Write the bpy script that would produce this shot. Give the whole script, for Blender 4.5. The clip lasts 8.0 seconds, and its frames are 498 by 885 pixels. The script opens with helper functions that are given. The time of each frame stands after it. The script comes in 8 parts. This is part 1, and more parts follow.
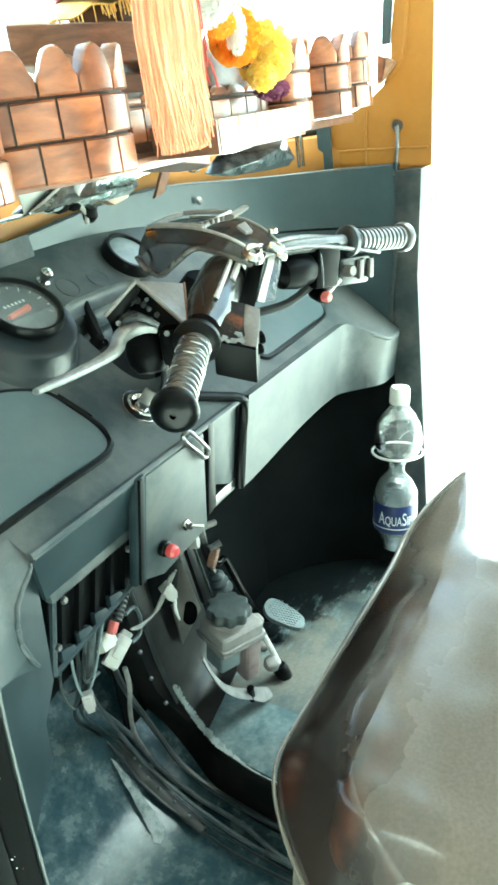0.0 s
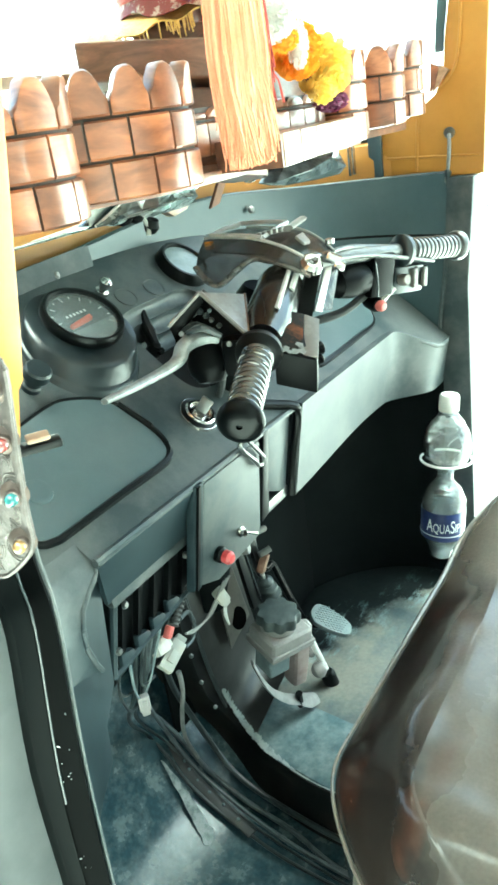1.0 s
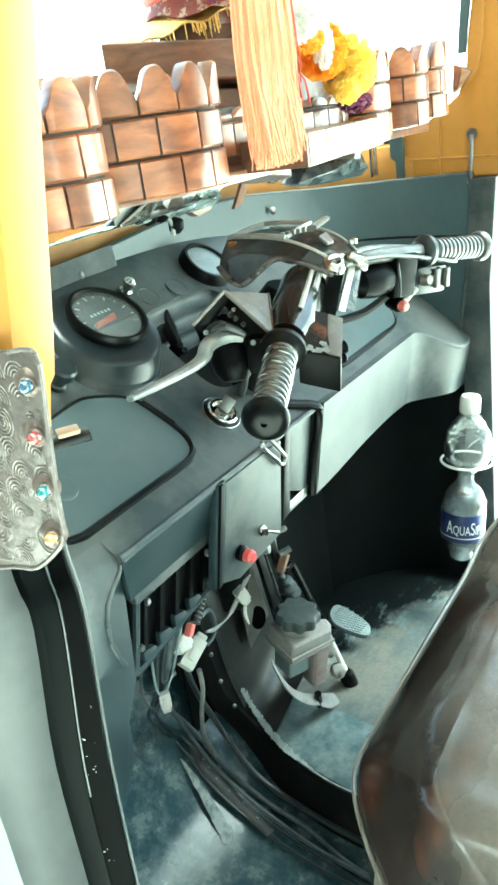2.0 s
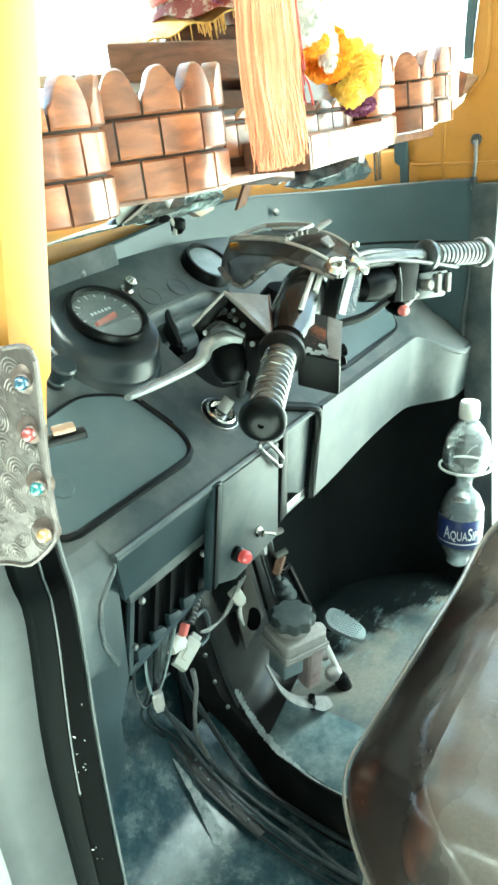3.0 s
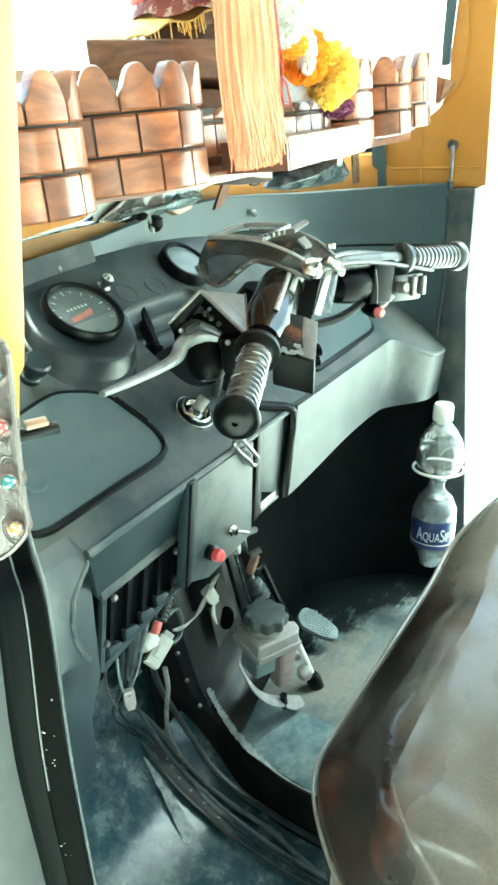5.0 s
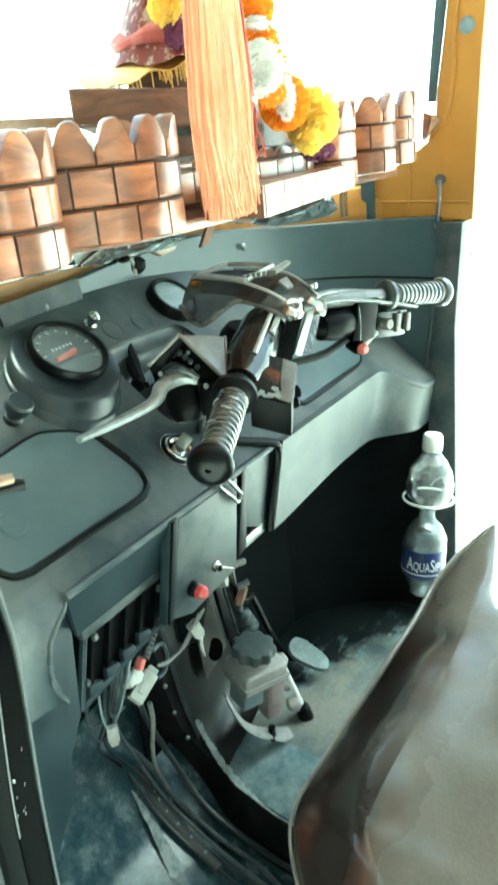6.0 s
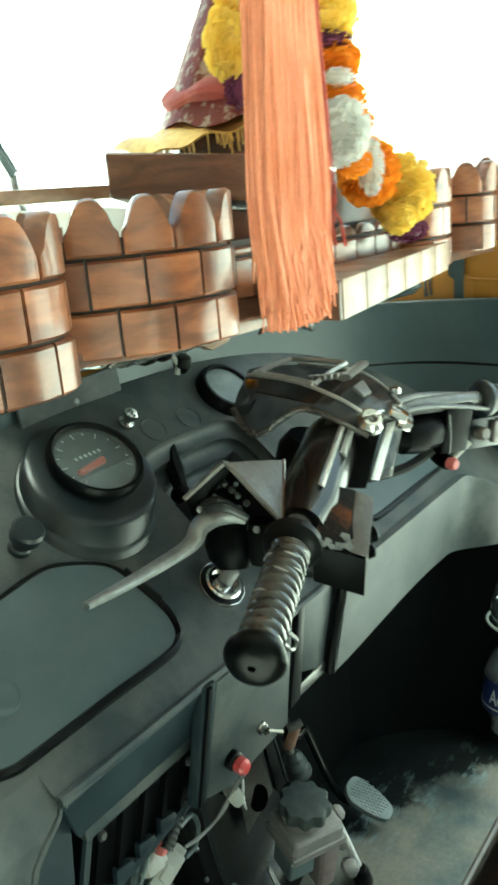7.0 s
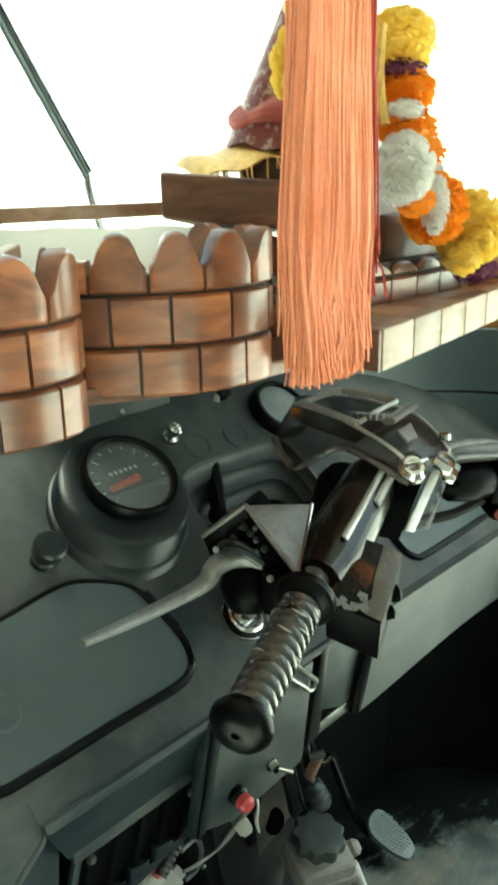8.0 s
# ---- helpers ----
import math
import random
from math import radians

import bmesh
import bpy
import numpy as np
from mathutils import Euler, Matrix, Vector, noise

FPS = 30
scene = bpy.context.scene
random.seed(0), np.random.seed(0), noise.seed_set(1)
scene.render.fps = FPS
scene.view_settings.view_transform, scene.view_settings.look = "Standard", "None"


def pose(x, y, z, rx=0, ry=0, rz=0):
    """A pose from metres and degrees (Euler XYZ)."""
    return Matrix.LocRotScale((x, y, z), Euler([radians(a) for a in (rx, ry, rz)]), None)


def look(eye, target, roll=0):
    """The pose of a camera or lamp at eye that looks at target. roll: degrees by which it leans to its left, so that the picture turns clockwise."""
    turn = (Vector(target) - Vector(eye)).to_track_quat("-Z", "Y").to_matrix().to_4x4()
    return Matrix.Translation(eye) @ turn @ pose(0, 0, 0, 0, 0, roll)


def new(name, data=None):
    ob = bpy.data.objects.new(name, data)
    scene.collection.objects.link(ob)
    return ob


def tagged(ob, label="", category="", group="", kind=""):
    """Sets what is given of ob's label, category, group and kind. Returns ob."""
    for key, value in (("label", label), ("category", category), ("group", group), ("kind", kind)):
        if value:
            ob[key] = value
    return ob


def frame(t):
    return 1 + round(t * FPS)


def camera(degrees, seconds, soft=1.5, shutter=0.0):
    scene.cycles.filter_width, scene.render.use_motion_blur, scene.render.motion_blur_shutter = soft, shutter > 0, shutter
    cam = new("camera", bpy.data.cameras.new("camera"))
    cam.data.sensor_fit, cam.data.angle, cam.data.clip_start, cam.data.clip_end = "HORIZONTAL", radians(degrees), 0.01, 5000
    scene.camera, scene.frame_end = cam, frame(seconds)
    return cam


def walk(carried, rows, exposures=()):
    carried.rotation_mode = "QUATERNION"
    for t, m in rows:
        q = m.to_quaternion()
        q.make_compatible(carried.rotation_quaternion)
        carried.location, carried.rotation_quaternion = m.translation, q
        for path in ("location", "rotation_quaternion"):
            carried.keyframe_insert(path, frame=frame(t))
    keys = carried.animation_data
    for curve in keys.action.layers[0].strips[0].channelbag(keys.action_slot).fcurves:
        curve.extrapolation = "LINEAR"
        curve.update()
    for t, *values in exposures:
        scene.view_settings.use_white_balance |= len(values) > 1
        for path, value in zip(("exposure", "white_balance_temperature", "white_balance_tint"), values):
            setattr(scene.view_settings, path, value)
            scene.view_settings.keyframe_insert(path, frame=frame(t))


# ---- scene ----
cam = camera(34.8, 8.0, 2.8, 0.5)
PATH = [
    (0, (-0.86, -0.653, 1.335), (0.721, 0.294, 0.557), -7.6),
    (0.5, (-0.864, -0.646, 1.346), (0.698, 0.338, 0.577), -8.7),
    (1, (-0.879, -0.633, 1.349), (0.663, 0.388, 0.588), -8.2),
    (1.5, (-0.884, -0.635, 1.347), (0.648, 0.406, 0.591), -8.1),
    (2, (-0.888, -0.629, 1.347), (0.636, 0.427, 0.598), -8.3),
    (3.5, (-0.886, -0.634, 1.345), (0.641, 0.421, 0.6), -6.8),
    (4, (-0.888, -0.634, 1.341), (0.643, 0.413, 0.594), -6.8),
    (5.5, (-0.889, -0.645, 1.354), (0.673, 0.355, 0.605), -5.5),
    (6, (-0.87, -0.664, 1.372), (0.692, 0.362, 0.66), -5.9),
    (6.2, (-0.837, -0.66, 1.366), (0.721, 0.407, 0.709), -7.0),
    (6.5, (-0.759, -0.62, 1.366), (0.771, 0.523, 0.773), -7.9),
    (6.7, (-0.728, -0.597, 1.378), (0.799, 0.562, 0.805), -7.1),
    (7, (-0.691, -0.553, 1.394), (0.825, 0.611, 0.806), -4.9),
    (7.2, (-0.658, -0.535, 1.401), (0.817, 0.668, 0.785), -3.5),
    (7.5, (-0.627, -0.553, 1.404), (0.809, 0.695, 0.787), -1.8),
    (7.7, (-0.63, -0.561, 1.406), (0.786, 0.711, 0.791), -1.6),
    (8, (-0.628, -0.569, 1.431), (0.739, 0.755, 0.814), -1.2),
]
EXPO = [(0.0, 4.38, 5440, -30), (5.5, 4.30, 5420, -31), (6.2, 3.90, 5380, -35), (6.5, 3.58, 5400, -36), (7.0, 3.12, 5820, -31), (7.5, 2.92, 6120, -28), (8.0, 2.88, 6170, -28)]
walk(cam, [(t, look(eye, target, roll)) for t, eye, target, roll in PATH], EXPO)

# ---- world and light ----
world = bpy.data.worlds.new("sky")
scene.world = world
world.use_nodes = True
wn = world.node_tree.nodes
sky = wn.new("ShaderNodeTexSky")
sky.sky_type, sky.sun_disc = "NISHITA", False
sky.sun_elevation, sky.sun_rotation = radians(77), radians(166)
sky.dust_density, sky.air_density, sky.ozone_density = 8.0, 0.4, 0.0
world.node_tree.links.new(sky.outputs[0], wn["Background"].inputs[0])
wn["Background"].inputs[1].default_value = 0.12
sun = new("sun", bpy.data.lights.new("sun", "SUN"))
sun.data.energy, sun.data.angle, sun.data.color = 3.5, radians(0.6), (1.0, 0.95, 0.87)
# the sun stands high behind the vehicle
sun.matrix_world = look((0.4, -1.64, 7.3), (0, 0, 0))

# ---- small tools ----
WHERE = {}


def thing(name, at, label="", category="", group="", kind=""):
    """An Empty at the base of a thing."""
    ob = new(name)
    ob.empty_display_size = 0.02
    ob.location = at
    WHERE[ob] = Vector(at)
    return tagged(ob, label, category, group, kind)


def part(name, bm, material, parent=None, label="", smooth=True, sharp=35):
    """One mesh object from a bmesh in world places, under a thing or a part."""
    bmesh.ops.recalc_face_normals(bm, faces=bm.faces)
    me = bpy.data.meshes.new(name)
    vs = [v.co.copy() for v in bm.verts]
    lo = Vector([min(v[i] for v in vs) for i in range(3)])
    hi = Vector([max(v[i] for v in vs) for i in range(3)])
    mid = (lo + hi) / 2
    if parent is None:
        mid.z = lo.z
    bmesh.ops.translate(bm, verts=bm.verts, vec=-mid)
    if smooth:
        for f in bm.faces:
            f.smooth = True
        for e in bm.edges:
            if len(e.link_faces) == 2 and e.calc_face_angle(0) > radians(sharp):
                e.smooth = False
    bm.to_mesh(me)
    bm.free()
    for m in material if isinstance(material, (list, tuple)) else [material]:
        me.materials.append(m)
    ob = new(name, me)
    if parent is not None:
        ob.parent = parent
        ob.location = mid - WHERE[parent]
    else:
        ob.location = mid
    WHERE[ob] = mid
    return tagged(ob, label)


def bevelled(bm, width, segs=2, angle=30):
    if width > 0:
        es = [e for e in bm.edges if len(e.link_faces) == 2 and e.calc_face_angle(0) > radians(angle)]
        bmesh.ops.bevel(bm, geom=es, offset=width, segments=segs, affect="EDGES", profile=0.6, clamp_overlap=True)
    return bm


def box(c, size, bev=0.002, turn=None, segs=2):
    bm = bmesh.new()
    bmesh.ops.create_cube(bm, size=1)
    bmesh.ops.scale(bm, vec=size, verts=bm.verts)
    bevelled(bm, bev, segs)
    if turn is not None:
        bmesh.ops.transform(bm, matrix=turn.to_4x4(), verts=bm.verts)
    bmesh.ops.translate(bm, vec=c, verts=bm.verts)
    return bm


def span(lo, hi, bev=0.002, segs=2):
    lo, hi = Vector(lo), Vector(hi)
    return box((lo + hi) / 2, hi - lo, bev, None, segs)


def prism(poly, vec, bev=0.0, segs=2):
    """A flat polygon of 3D points, pushed out along vec."""
    bm = bmesh.new()
    vs = [bm.verts.new(p) for p in poly]
    f = bm.faces.new(vs)
    r = bmesh.ops.extrude_face_region(bm, geom=[f])
    bmesh.ops.translate(bm, vec=vec, verts=[g for g in r["geom"] if isinstance(g, bmesh.types.BMVert)])
    bmesh.ops.recalc_face_normals(bm, faces=bm.faces)
    return bevelled(bm, bev, segs)


def spline(pts, n=6, closed=False):
    """A smooth line through the points."""
    pts = [Vector(p) for p in pts]
    out = []
    k = len(pts)
    for i in range(k if closed else k - 1):
        if closed:
            a, b, c, d = (pts[(i + j - 1) % k] for j in range(4))
        else:
            a, b, c, d = pts[max(i - 1, 0)], pts[i], pts[i + 1], pts[min(i + 2, k - 1)]
        for j in range(n):
            t = j / n
            out.append(0.5 * (2 * b + (c - a) * t + (2 * a - 5 * b + 4 * c - d) * t * t + (3 * b - a - 3 * c + d) * t ** 3))
    if not closed:
        out.append(pts[-1])
    return out


def tube(pts, r, seg=8, n=5, closed=False, flat=1.0, up=None, bm=None):
    """A round rod along a smooth line; r may be a list, flat squashes it."""
    line = spline(pts, n, closed) if n > 1 else [Vector(p) for p in pts]
    bm = bm or bmesh.new()
    k = len(line)
    rings = []
    ref = Vector(up) if up else Vector((0.13, 0.21, 0.97))
    for i, p in enumerate(line):
        a = line[(i - 1) % k] if closed or i else p
        b = line[(i + 1) % k] if closed or i < k - 1 else p
        t = (b - a).normalized()
        s = t.cross(ref)
        if s.length < 1e-4:
            s = t.cross(Vector((1, 0, 0)))
        s.normalize()
        u = s.cross(t)
        if isinstance(r, (list, tuple)):
            q = i / (k - 1) * (len(r) - 1)
            j = min(int(q), len(r) - 2)
            rr = r[j] * (1 - q + j) + r[j + 1] * (q - j)
        else:
            rr = r
        rings.append([bm.verts.new(p + s * math.cos(2 * math.pi * h / seg) * rr + u * math.sin(2 * math.pi * h / seg) * rr * flat) for h in range(seg)])
    for i in range(k if closed else k - 1):
        a, b = rings[i], rings[(i + 1) % k]
        for h in range(seg):
            bm.faces.new((a[h], a[(h + 1) % seg], b[(h + 1) % seg], b[h]))
    if not closed:
        bm.faces.new(rings[0][::-1])
        bm.faces.new(rings[-1])
    return bm


def lathe(profile, at, axis=(0, 0, 1), seg=24, bm=None, squash=None, caps=True):
    """A turned body: (radius, height) pairs round an axis."""
    bm = bm or bmesh.new()
    ax = Vector(axis).normalized()
    m = Matrix.Translation(at) @ ax.to_track_quat("Z", "Y").to_matrix().to_4x4()
    if squash:
        m = m @ Matrix.Diagonal((squash[0], squash[1], 1, 1))
    rings = []
    for r, h in profile:
        if r < 1e-5:
            rings.append([bm.verts.new(m @ Vector((0, 0, h)))])
        else:
            rings.append([bm.verts.new(m @ Vector((r * math.cos(2 * math.pi * i / seg), r * math.sin(2 * math.pi * i / seg), h))) for i in range(seg)])
    for a, b in zip(rings, rings[1:]):
        for i in range(seg):
            j = (i + 1) % seg
            if len(a) == 1 and len(b) == 1:
                continue
            if len(a) == 1:
                bm.faces.new((a[0], b[i], b[j]))
            elif len(b) == 1:
                bm.faces.new((a[i], b[0], a[j]))
            else:
                bm.faces.new((a[i], b[i], b[j], a[j]))
    for ring in (rings[0], rings[-1]):
        if caps and len(ring) > 2:
            bm.faces.new(ring)
    return bm


def sheet(fn, nu, nv, thick=0.0):
    """A curved sheet fn(u, v), u and v from 0 to 1, with thickness."""
    bm = bmesh.new()
    g = [[bm.verts.new(fn(i / nu, j / nv)) for j in range(nv + 1)] for i in range(nu + 1)]
    for i in range(nu):
        for j in range(nv):
            bm.faces.new((g[i][j], g[i + 1][j], g[i + 1][j + 1], g[i][j + 1]))
    if thick:
        bmesh.ops.recalc_face_normals(bm, faces=bm.faces)
        bmesh.ops.solidify(bm, geom=bm.faces[:], thickness=thick)
    return bm


def joined(*bms):
    out = bms[0]
    for b in bms[1:]:
        me = bpy.data.meshes.new("tmp")
        b.to_mesh(me)
        b.free()
        out.from_mesh(me)
        bpy.data.meshes.remove(me)
    return out


# ---- materials ----
def material(name, colour, rough=0.5, metal=0.0, spots=None, spot_scale=8.0, spot_cut=(0.45, 0.65), grain=0.0, grain_scale=300.0, bump=0.0, bump_scale=200.0, coat=0.0, vary=0.0, spec=0.5, rough_var=0.1):
    """A surface with two scales of variation: large stains and fine grain."""
    m = bpy.data.materials.new(name)
    m.use_nodes = True
    nt = m.node_tree
    b = nt.nodes["Principled BSDF"]
    b.inputs["Metallic"].default_value = metal
    b.inputs["Coat Weight"].default_value = coat
    b.inputs["Specular IOR Level"].default_value = spec
    geo = nt.nodes.new("ShaderNodeNewGeometry")
    big = nt.nodes.new("ShaderNodeTexNoise")
    big.inputs["Scale"].default_value, big.inputs["Detail"].default_value, big.inputs["Roughness"].default_value = spot_scale, 8, 0.65
    fine = nt.nodes.new("ShaderNodeTexNoise")
    fine.inputs["Scale"].default_value, fine.inputs["Detail"].default_value = grain_scale, 3
    for n in (big, fine):
        nt.links.new(geo.outputs["Position"], n.inputs["Vector"])
    ramp = nt.nodes.new("ShaderNodeMapRange")
    ramp.inputs[1].default_value, ramp.inputs[2].default_value = spot_cut
    nt.links.new(big.outputs[0], ramp.inputs[0])
    mix = nt.nodes.new("ShaderNodeMix")
    mix.data_type = "RGBA"
    mix.inputs[6].default_value = (*colour, 1)
    mix.inputs[7].default_value = (*(spots or [c * 0.8 for c in colour]), 1)
    nt.links.new(ramp.outputs[0], mix.inputs[0])
    last = mix.outputs[2]
    if grain or vary:
        hsv = nt.nodes.new("ShaderNodeHueSaturation")
        mr = nt.nodes.new("ShaderNodeMapRange")
        mr.inputs[3].default_value, mr.inputs[4].default_value = 1 - grain, 1 + grain
        nt.links.new(fine.outputs[0], mr.inputs[0])
        val = mr.outputs[0]
        if vary:
            info = nt.nodes.new("ShaderNodeObjectInfo")
            mv = nt.nodes.new("ShaderNodeMapRange")
            mv.inputs[3].default_value, mv.inputs[4].default_value = 1 - vary, 1 + vary
            nt.links.new(info.outputs["Random"], mv.inputs[0])
            mul = nt.nodes.new("ShaderNodeMath")
            mul.operation = "MULTIPLY"
            nt.links.new(val, mul.inputs[0])
            nt.links.new(mv.outputs[0], mul.inputs[1])
            val = mul.outputs[0]
        nt.links.new(val, hsv.inputs["Value"])
        nt.links.new(last, hsv.inputs["Color"])
        last = hsv.outputs[0]
    nt.links.new(last, b.inputs["Base Color"])
    rr = nt.nodes.new("ShaderNodeMapRange")
    rr.inputs[3].default_value, rr.inputs[4].default_value = max(rough - rough_var, 0.02), min(rough + rough_var, 1)
    nt.links.new(big.outputs[0], rr.inputs[0])
    nt.links.new(rr.outputs[0], b.inputs["Roughness"])
    if bump:
        bn = nt.nodes.new("ShaderNodeTexNoise")
        bn.inputs["Scale"].default_value, bn.inputs["Detail"].default_value = bump_scale, 4
        nt.links.new(geo.outputs["Position"], bn.inputs["Vector"])
        bp = nt.nodes.new("ShaderNodeBump")
        bp.inputs["Strength"].default_value, bp.inputs["Distance"].default_value = bump, 0.002
        nt.links.new(bn.outputs[0], bp.inputs["Height"])
        nt.links.new(bp.outputs[0], b.inputs["Normal"])
    return m


def worn_shaded_floor(*a, **k):
    """Dust where feet rest; unworn paint, deepened with painted shade, along the curved front wall."""
    m = material(*a, **k)
    nt = m.node_tree
    b = nt.nodes["Principled BSDF"]
    old = b.inputs["Base Color"].links[0].from_socket
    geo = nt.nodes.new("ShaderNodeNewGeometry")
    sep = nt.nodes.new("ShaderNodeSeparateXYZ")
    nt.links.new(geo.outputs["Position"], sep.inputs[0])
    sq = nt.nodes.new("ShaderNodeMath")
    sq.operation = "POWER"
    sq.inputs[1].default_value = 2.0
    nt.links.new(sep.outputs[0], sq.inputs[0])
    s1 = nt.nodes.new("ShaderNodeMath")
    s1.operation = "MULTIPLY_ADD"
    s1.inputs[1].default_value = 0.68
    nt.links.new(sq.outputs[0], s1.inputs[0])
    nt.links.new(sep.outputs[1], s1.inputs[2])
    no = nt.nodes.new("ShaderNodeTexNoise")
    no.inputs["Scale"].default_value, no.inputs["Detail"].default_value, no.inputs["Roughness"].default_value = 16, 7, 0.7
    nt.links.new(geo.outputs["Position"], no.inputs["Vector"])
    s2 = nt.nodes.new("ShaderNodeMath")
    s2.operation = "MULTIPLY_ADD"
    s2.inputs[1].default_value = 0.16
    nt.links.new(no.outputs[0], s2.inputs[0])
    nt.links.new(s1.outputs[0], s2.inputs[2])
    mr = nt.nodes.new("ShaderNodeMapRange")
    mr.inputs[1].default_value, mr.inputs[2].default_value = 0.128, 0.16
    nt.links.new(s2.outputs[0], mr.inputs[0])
    # near-black far floor: dark paint with the shade under the dash mixed in
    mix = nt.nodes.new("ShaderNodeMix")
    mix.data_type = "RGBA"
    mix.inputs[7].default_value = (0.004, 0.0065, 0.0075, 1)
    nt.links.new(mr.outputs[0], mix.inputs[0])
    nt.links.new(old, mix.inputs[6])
    # pale blue scuffs where the dust gives way to the darkened paint
    band = nt.nodes.new("ShaderNodeValToRGB")
    cr = band.color_ramp
    cr.elements[0].position, cr.elements[0].color = 0.06, (0, 0, 0, 1)
    cr.elements[1].position, cr.elements[1].color = 0.24, (0, 0, 0, 1)
    el = cr.elements.new(0.14)
    el.color = (1, 1, 1, 1)
    nt.links.new(s2.outputs[0], band.inputs[0])
    sc = nt.nodes.new("ShaderNodeTexNoise")
    sc.inputs["Scale"].default_value, sc.inputs["Detail"].default_value, sc.inputs["Roughness"].default_value = 17, 8, 0.75
    mp = nt.nodes.new("ShaderNodeMapping")
    mp.inputs["Scale"].default_value, mp.inputs["Rotation"].default_value = (0.6, 1.5, 1), (0, 0, 0.5)
    nt.links.new(geo.outputs["Position"], mp.inputs[0])
    nt.links.new(mp.outputs[0], sc.inputs["Vector"])
    cutoff = nt.nodes.new("ShaderNodeMapRange")
    cutoff.inputs[1].default_value, cutoff.inputs[2].default_value = 0.52, 0.62
    nt.links.new(sc.outputs[0], cutoff.inputs[0])
    both = nt.nodes.new("ShaderNodeMath")
    both.operation = "MULTIPLY"
    nt.links.new(band.outputs[0], both.inputs[0])
    nt.links.new(cutoff.outputs[0], both.inputs[1])
    mix2 = nt.nodes.new("ShaderNodeMix")
    mix2.data_type = "RGBA"
    mix2.inputs[7].default_value = (0.21, 0.275, 0.29, 1)
    nt.links.new(both.outputs[0], mix2.inputs[0])
    nt.links.new(mix.outputs[2], mix2.inputs[6])
    nt.links.new(mix2.outputs[2], b.inputs["Base Color"])
    return m


def glassy(name, colour, rough=0.02, ior=1.45, trans=1.0):
    m = bpy.data.materials.new(name)
    m.use_nodes = True
    b = m.node_tree.nodes["Principled BSDF"]
    b.inputs["Base Color"].default_value = (*colour, 1)
    b.inputs["Roughness"].default_value = rough
    b.inputs["IOR"].default_value = ior
    b.inputs["Transmission Weight"].default_value = trans
    return m


def wooden(name, dark, light, rough=0.35, coat=0.3, scale=1.0, vary=0.25):
    """Varnished wood: rings stretched along the piece, each piece a little different."""
    m = bpy.data.materials.new(name)
    m.use_nodes = True
    nt = m.node_tree
    b = nt.nodes["Principled BSDF"]
    geo = nt.nodes.new("ShaderNodeNewGeometry")
    info = nt.nodes.new("ShaderNodeObjectInfo")
    off = nt.nodes.new("ShaderNodeVectorMath")
    off.operation = "MULTIPLY_ADD"
    off.inputs[1].default_value = (1, 1, 1)
    sc = nt.nodes.new("ShaderNodeVectorMath")
    sc.operation = "SCALE"
    sc.inputs[0].default_value = (7.3, 3.1, 5.7)
    nt.links.new(info.outputs["Random"], sc.inputs[3])
    nt.links.new(geo.outputs["Position"], off.inputs[0])
    nt.links.new(sc.outputs[0], off.inputs[2])
    mp = nt.nodes.new("ShaderNodeMapping")
    mp.inputs["Scale"].default_value = (14 * scale, 14 * scale, 40 * scale)
    mp.inputs["Rotation"].default_value = (0.2, 0.35, 0.1)
    nt.links.new(off.outputs[0], mp.inputs[0])
    warp = nt.nodes.new("ShaderNodeTexNoise")
    warp.inputs["Scale"].default_value, warp.inputs["Detail"].default_value, warp.inputs["Distortion"].default_value = 1.0, 6, 1.6
    nt.links.new(mp.outputs[0], warp.inputs["Vector"])
    fine = nt.nodes.new("ShaderNodeTexNoise")
    fine.inputs["Scale"].default_value, fine.inputs["Detail"].default_value = 9.0, 5
    nt.links.new(mp.outputs[0], fine.inputs["Vector"])
    ramp = nt.nodes.new("ShaderNodeValToRGB")
    ramp.color_ramp.elements[0].color, ramp.color_ramp.elements[1].color = (*dark, 1), (*light, 1)
    ramp.color_ramp.elements[0].position, ramp.color_ramp.elements[1].position = 0.32, 0.68
    nt.links.new(warp.outputs[0], ramp.inputs[0])
    hsv = nt.nodes.new("ShaderNodeHueSaturation")
    mv = nt.nodes.new("ShaderNodeMapRange")
    mv.inputs[3].default_value, mv.inputs[4].default_value = 1 - vary, 1 + vary
    nt.links.new(info.outputs["Random"], mv.inputs[0])
    mf = nt.nodes.new("ShaderNodeMapRange")
    mf.inputs[3].default_value, mf.inputs[4].default_value = 0.8, 1.2
    nt.links.new(fine.outputs[0], mf.inputs[0])
    mul = nt.nodes.new("ShaderNodeMath")
    mul.operation = "MULTIPLY"
    nt.links.new(mv.outputs[0], mul.inputs[0])
    nt.links.new(mf.outputs[0], mul.inputs[1])
    nt.links.new(mul.outputs[0], hsv.inputs["Value"])
    nt.links.new(ramp.outputs[0], hsv.inputs["Color"])
    nt.links.new(hsv.outputs[0], b.inputs["Base Color"])
    b.inputs["Roughness"].default_value = rough
    b.inputs["Coat Weight"].default_value = coat
    b.inputs["Coat Roughness"].default_value = 0.22
    bp = nt.nodes.new("ShaderNodeBump")
    bp.inputs["Strength"].default_value, bp.inputs["Distance"].default_value = 0.25, 0.001
    nt.links.new(fine.outputs[0], bp.inputs["Height"])
    nt.links.new(bp.outputs[0], b.inputs["Normal"])
    return m


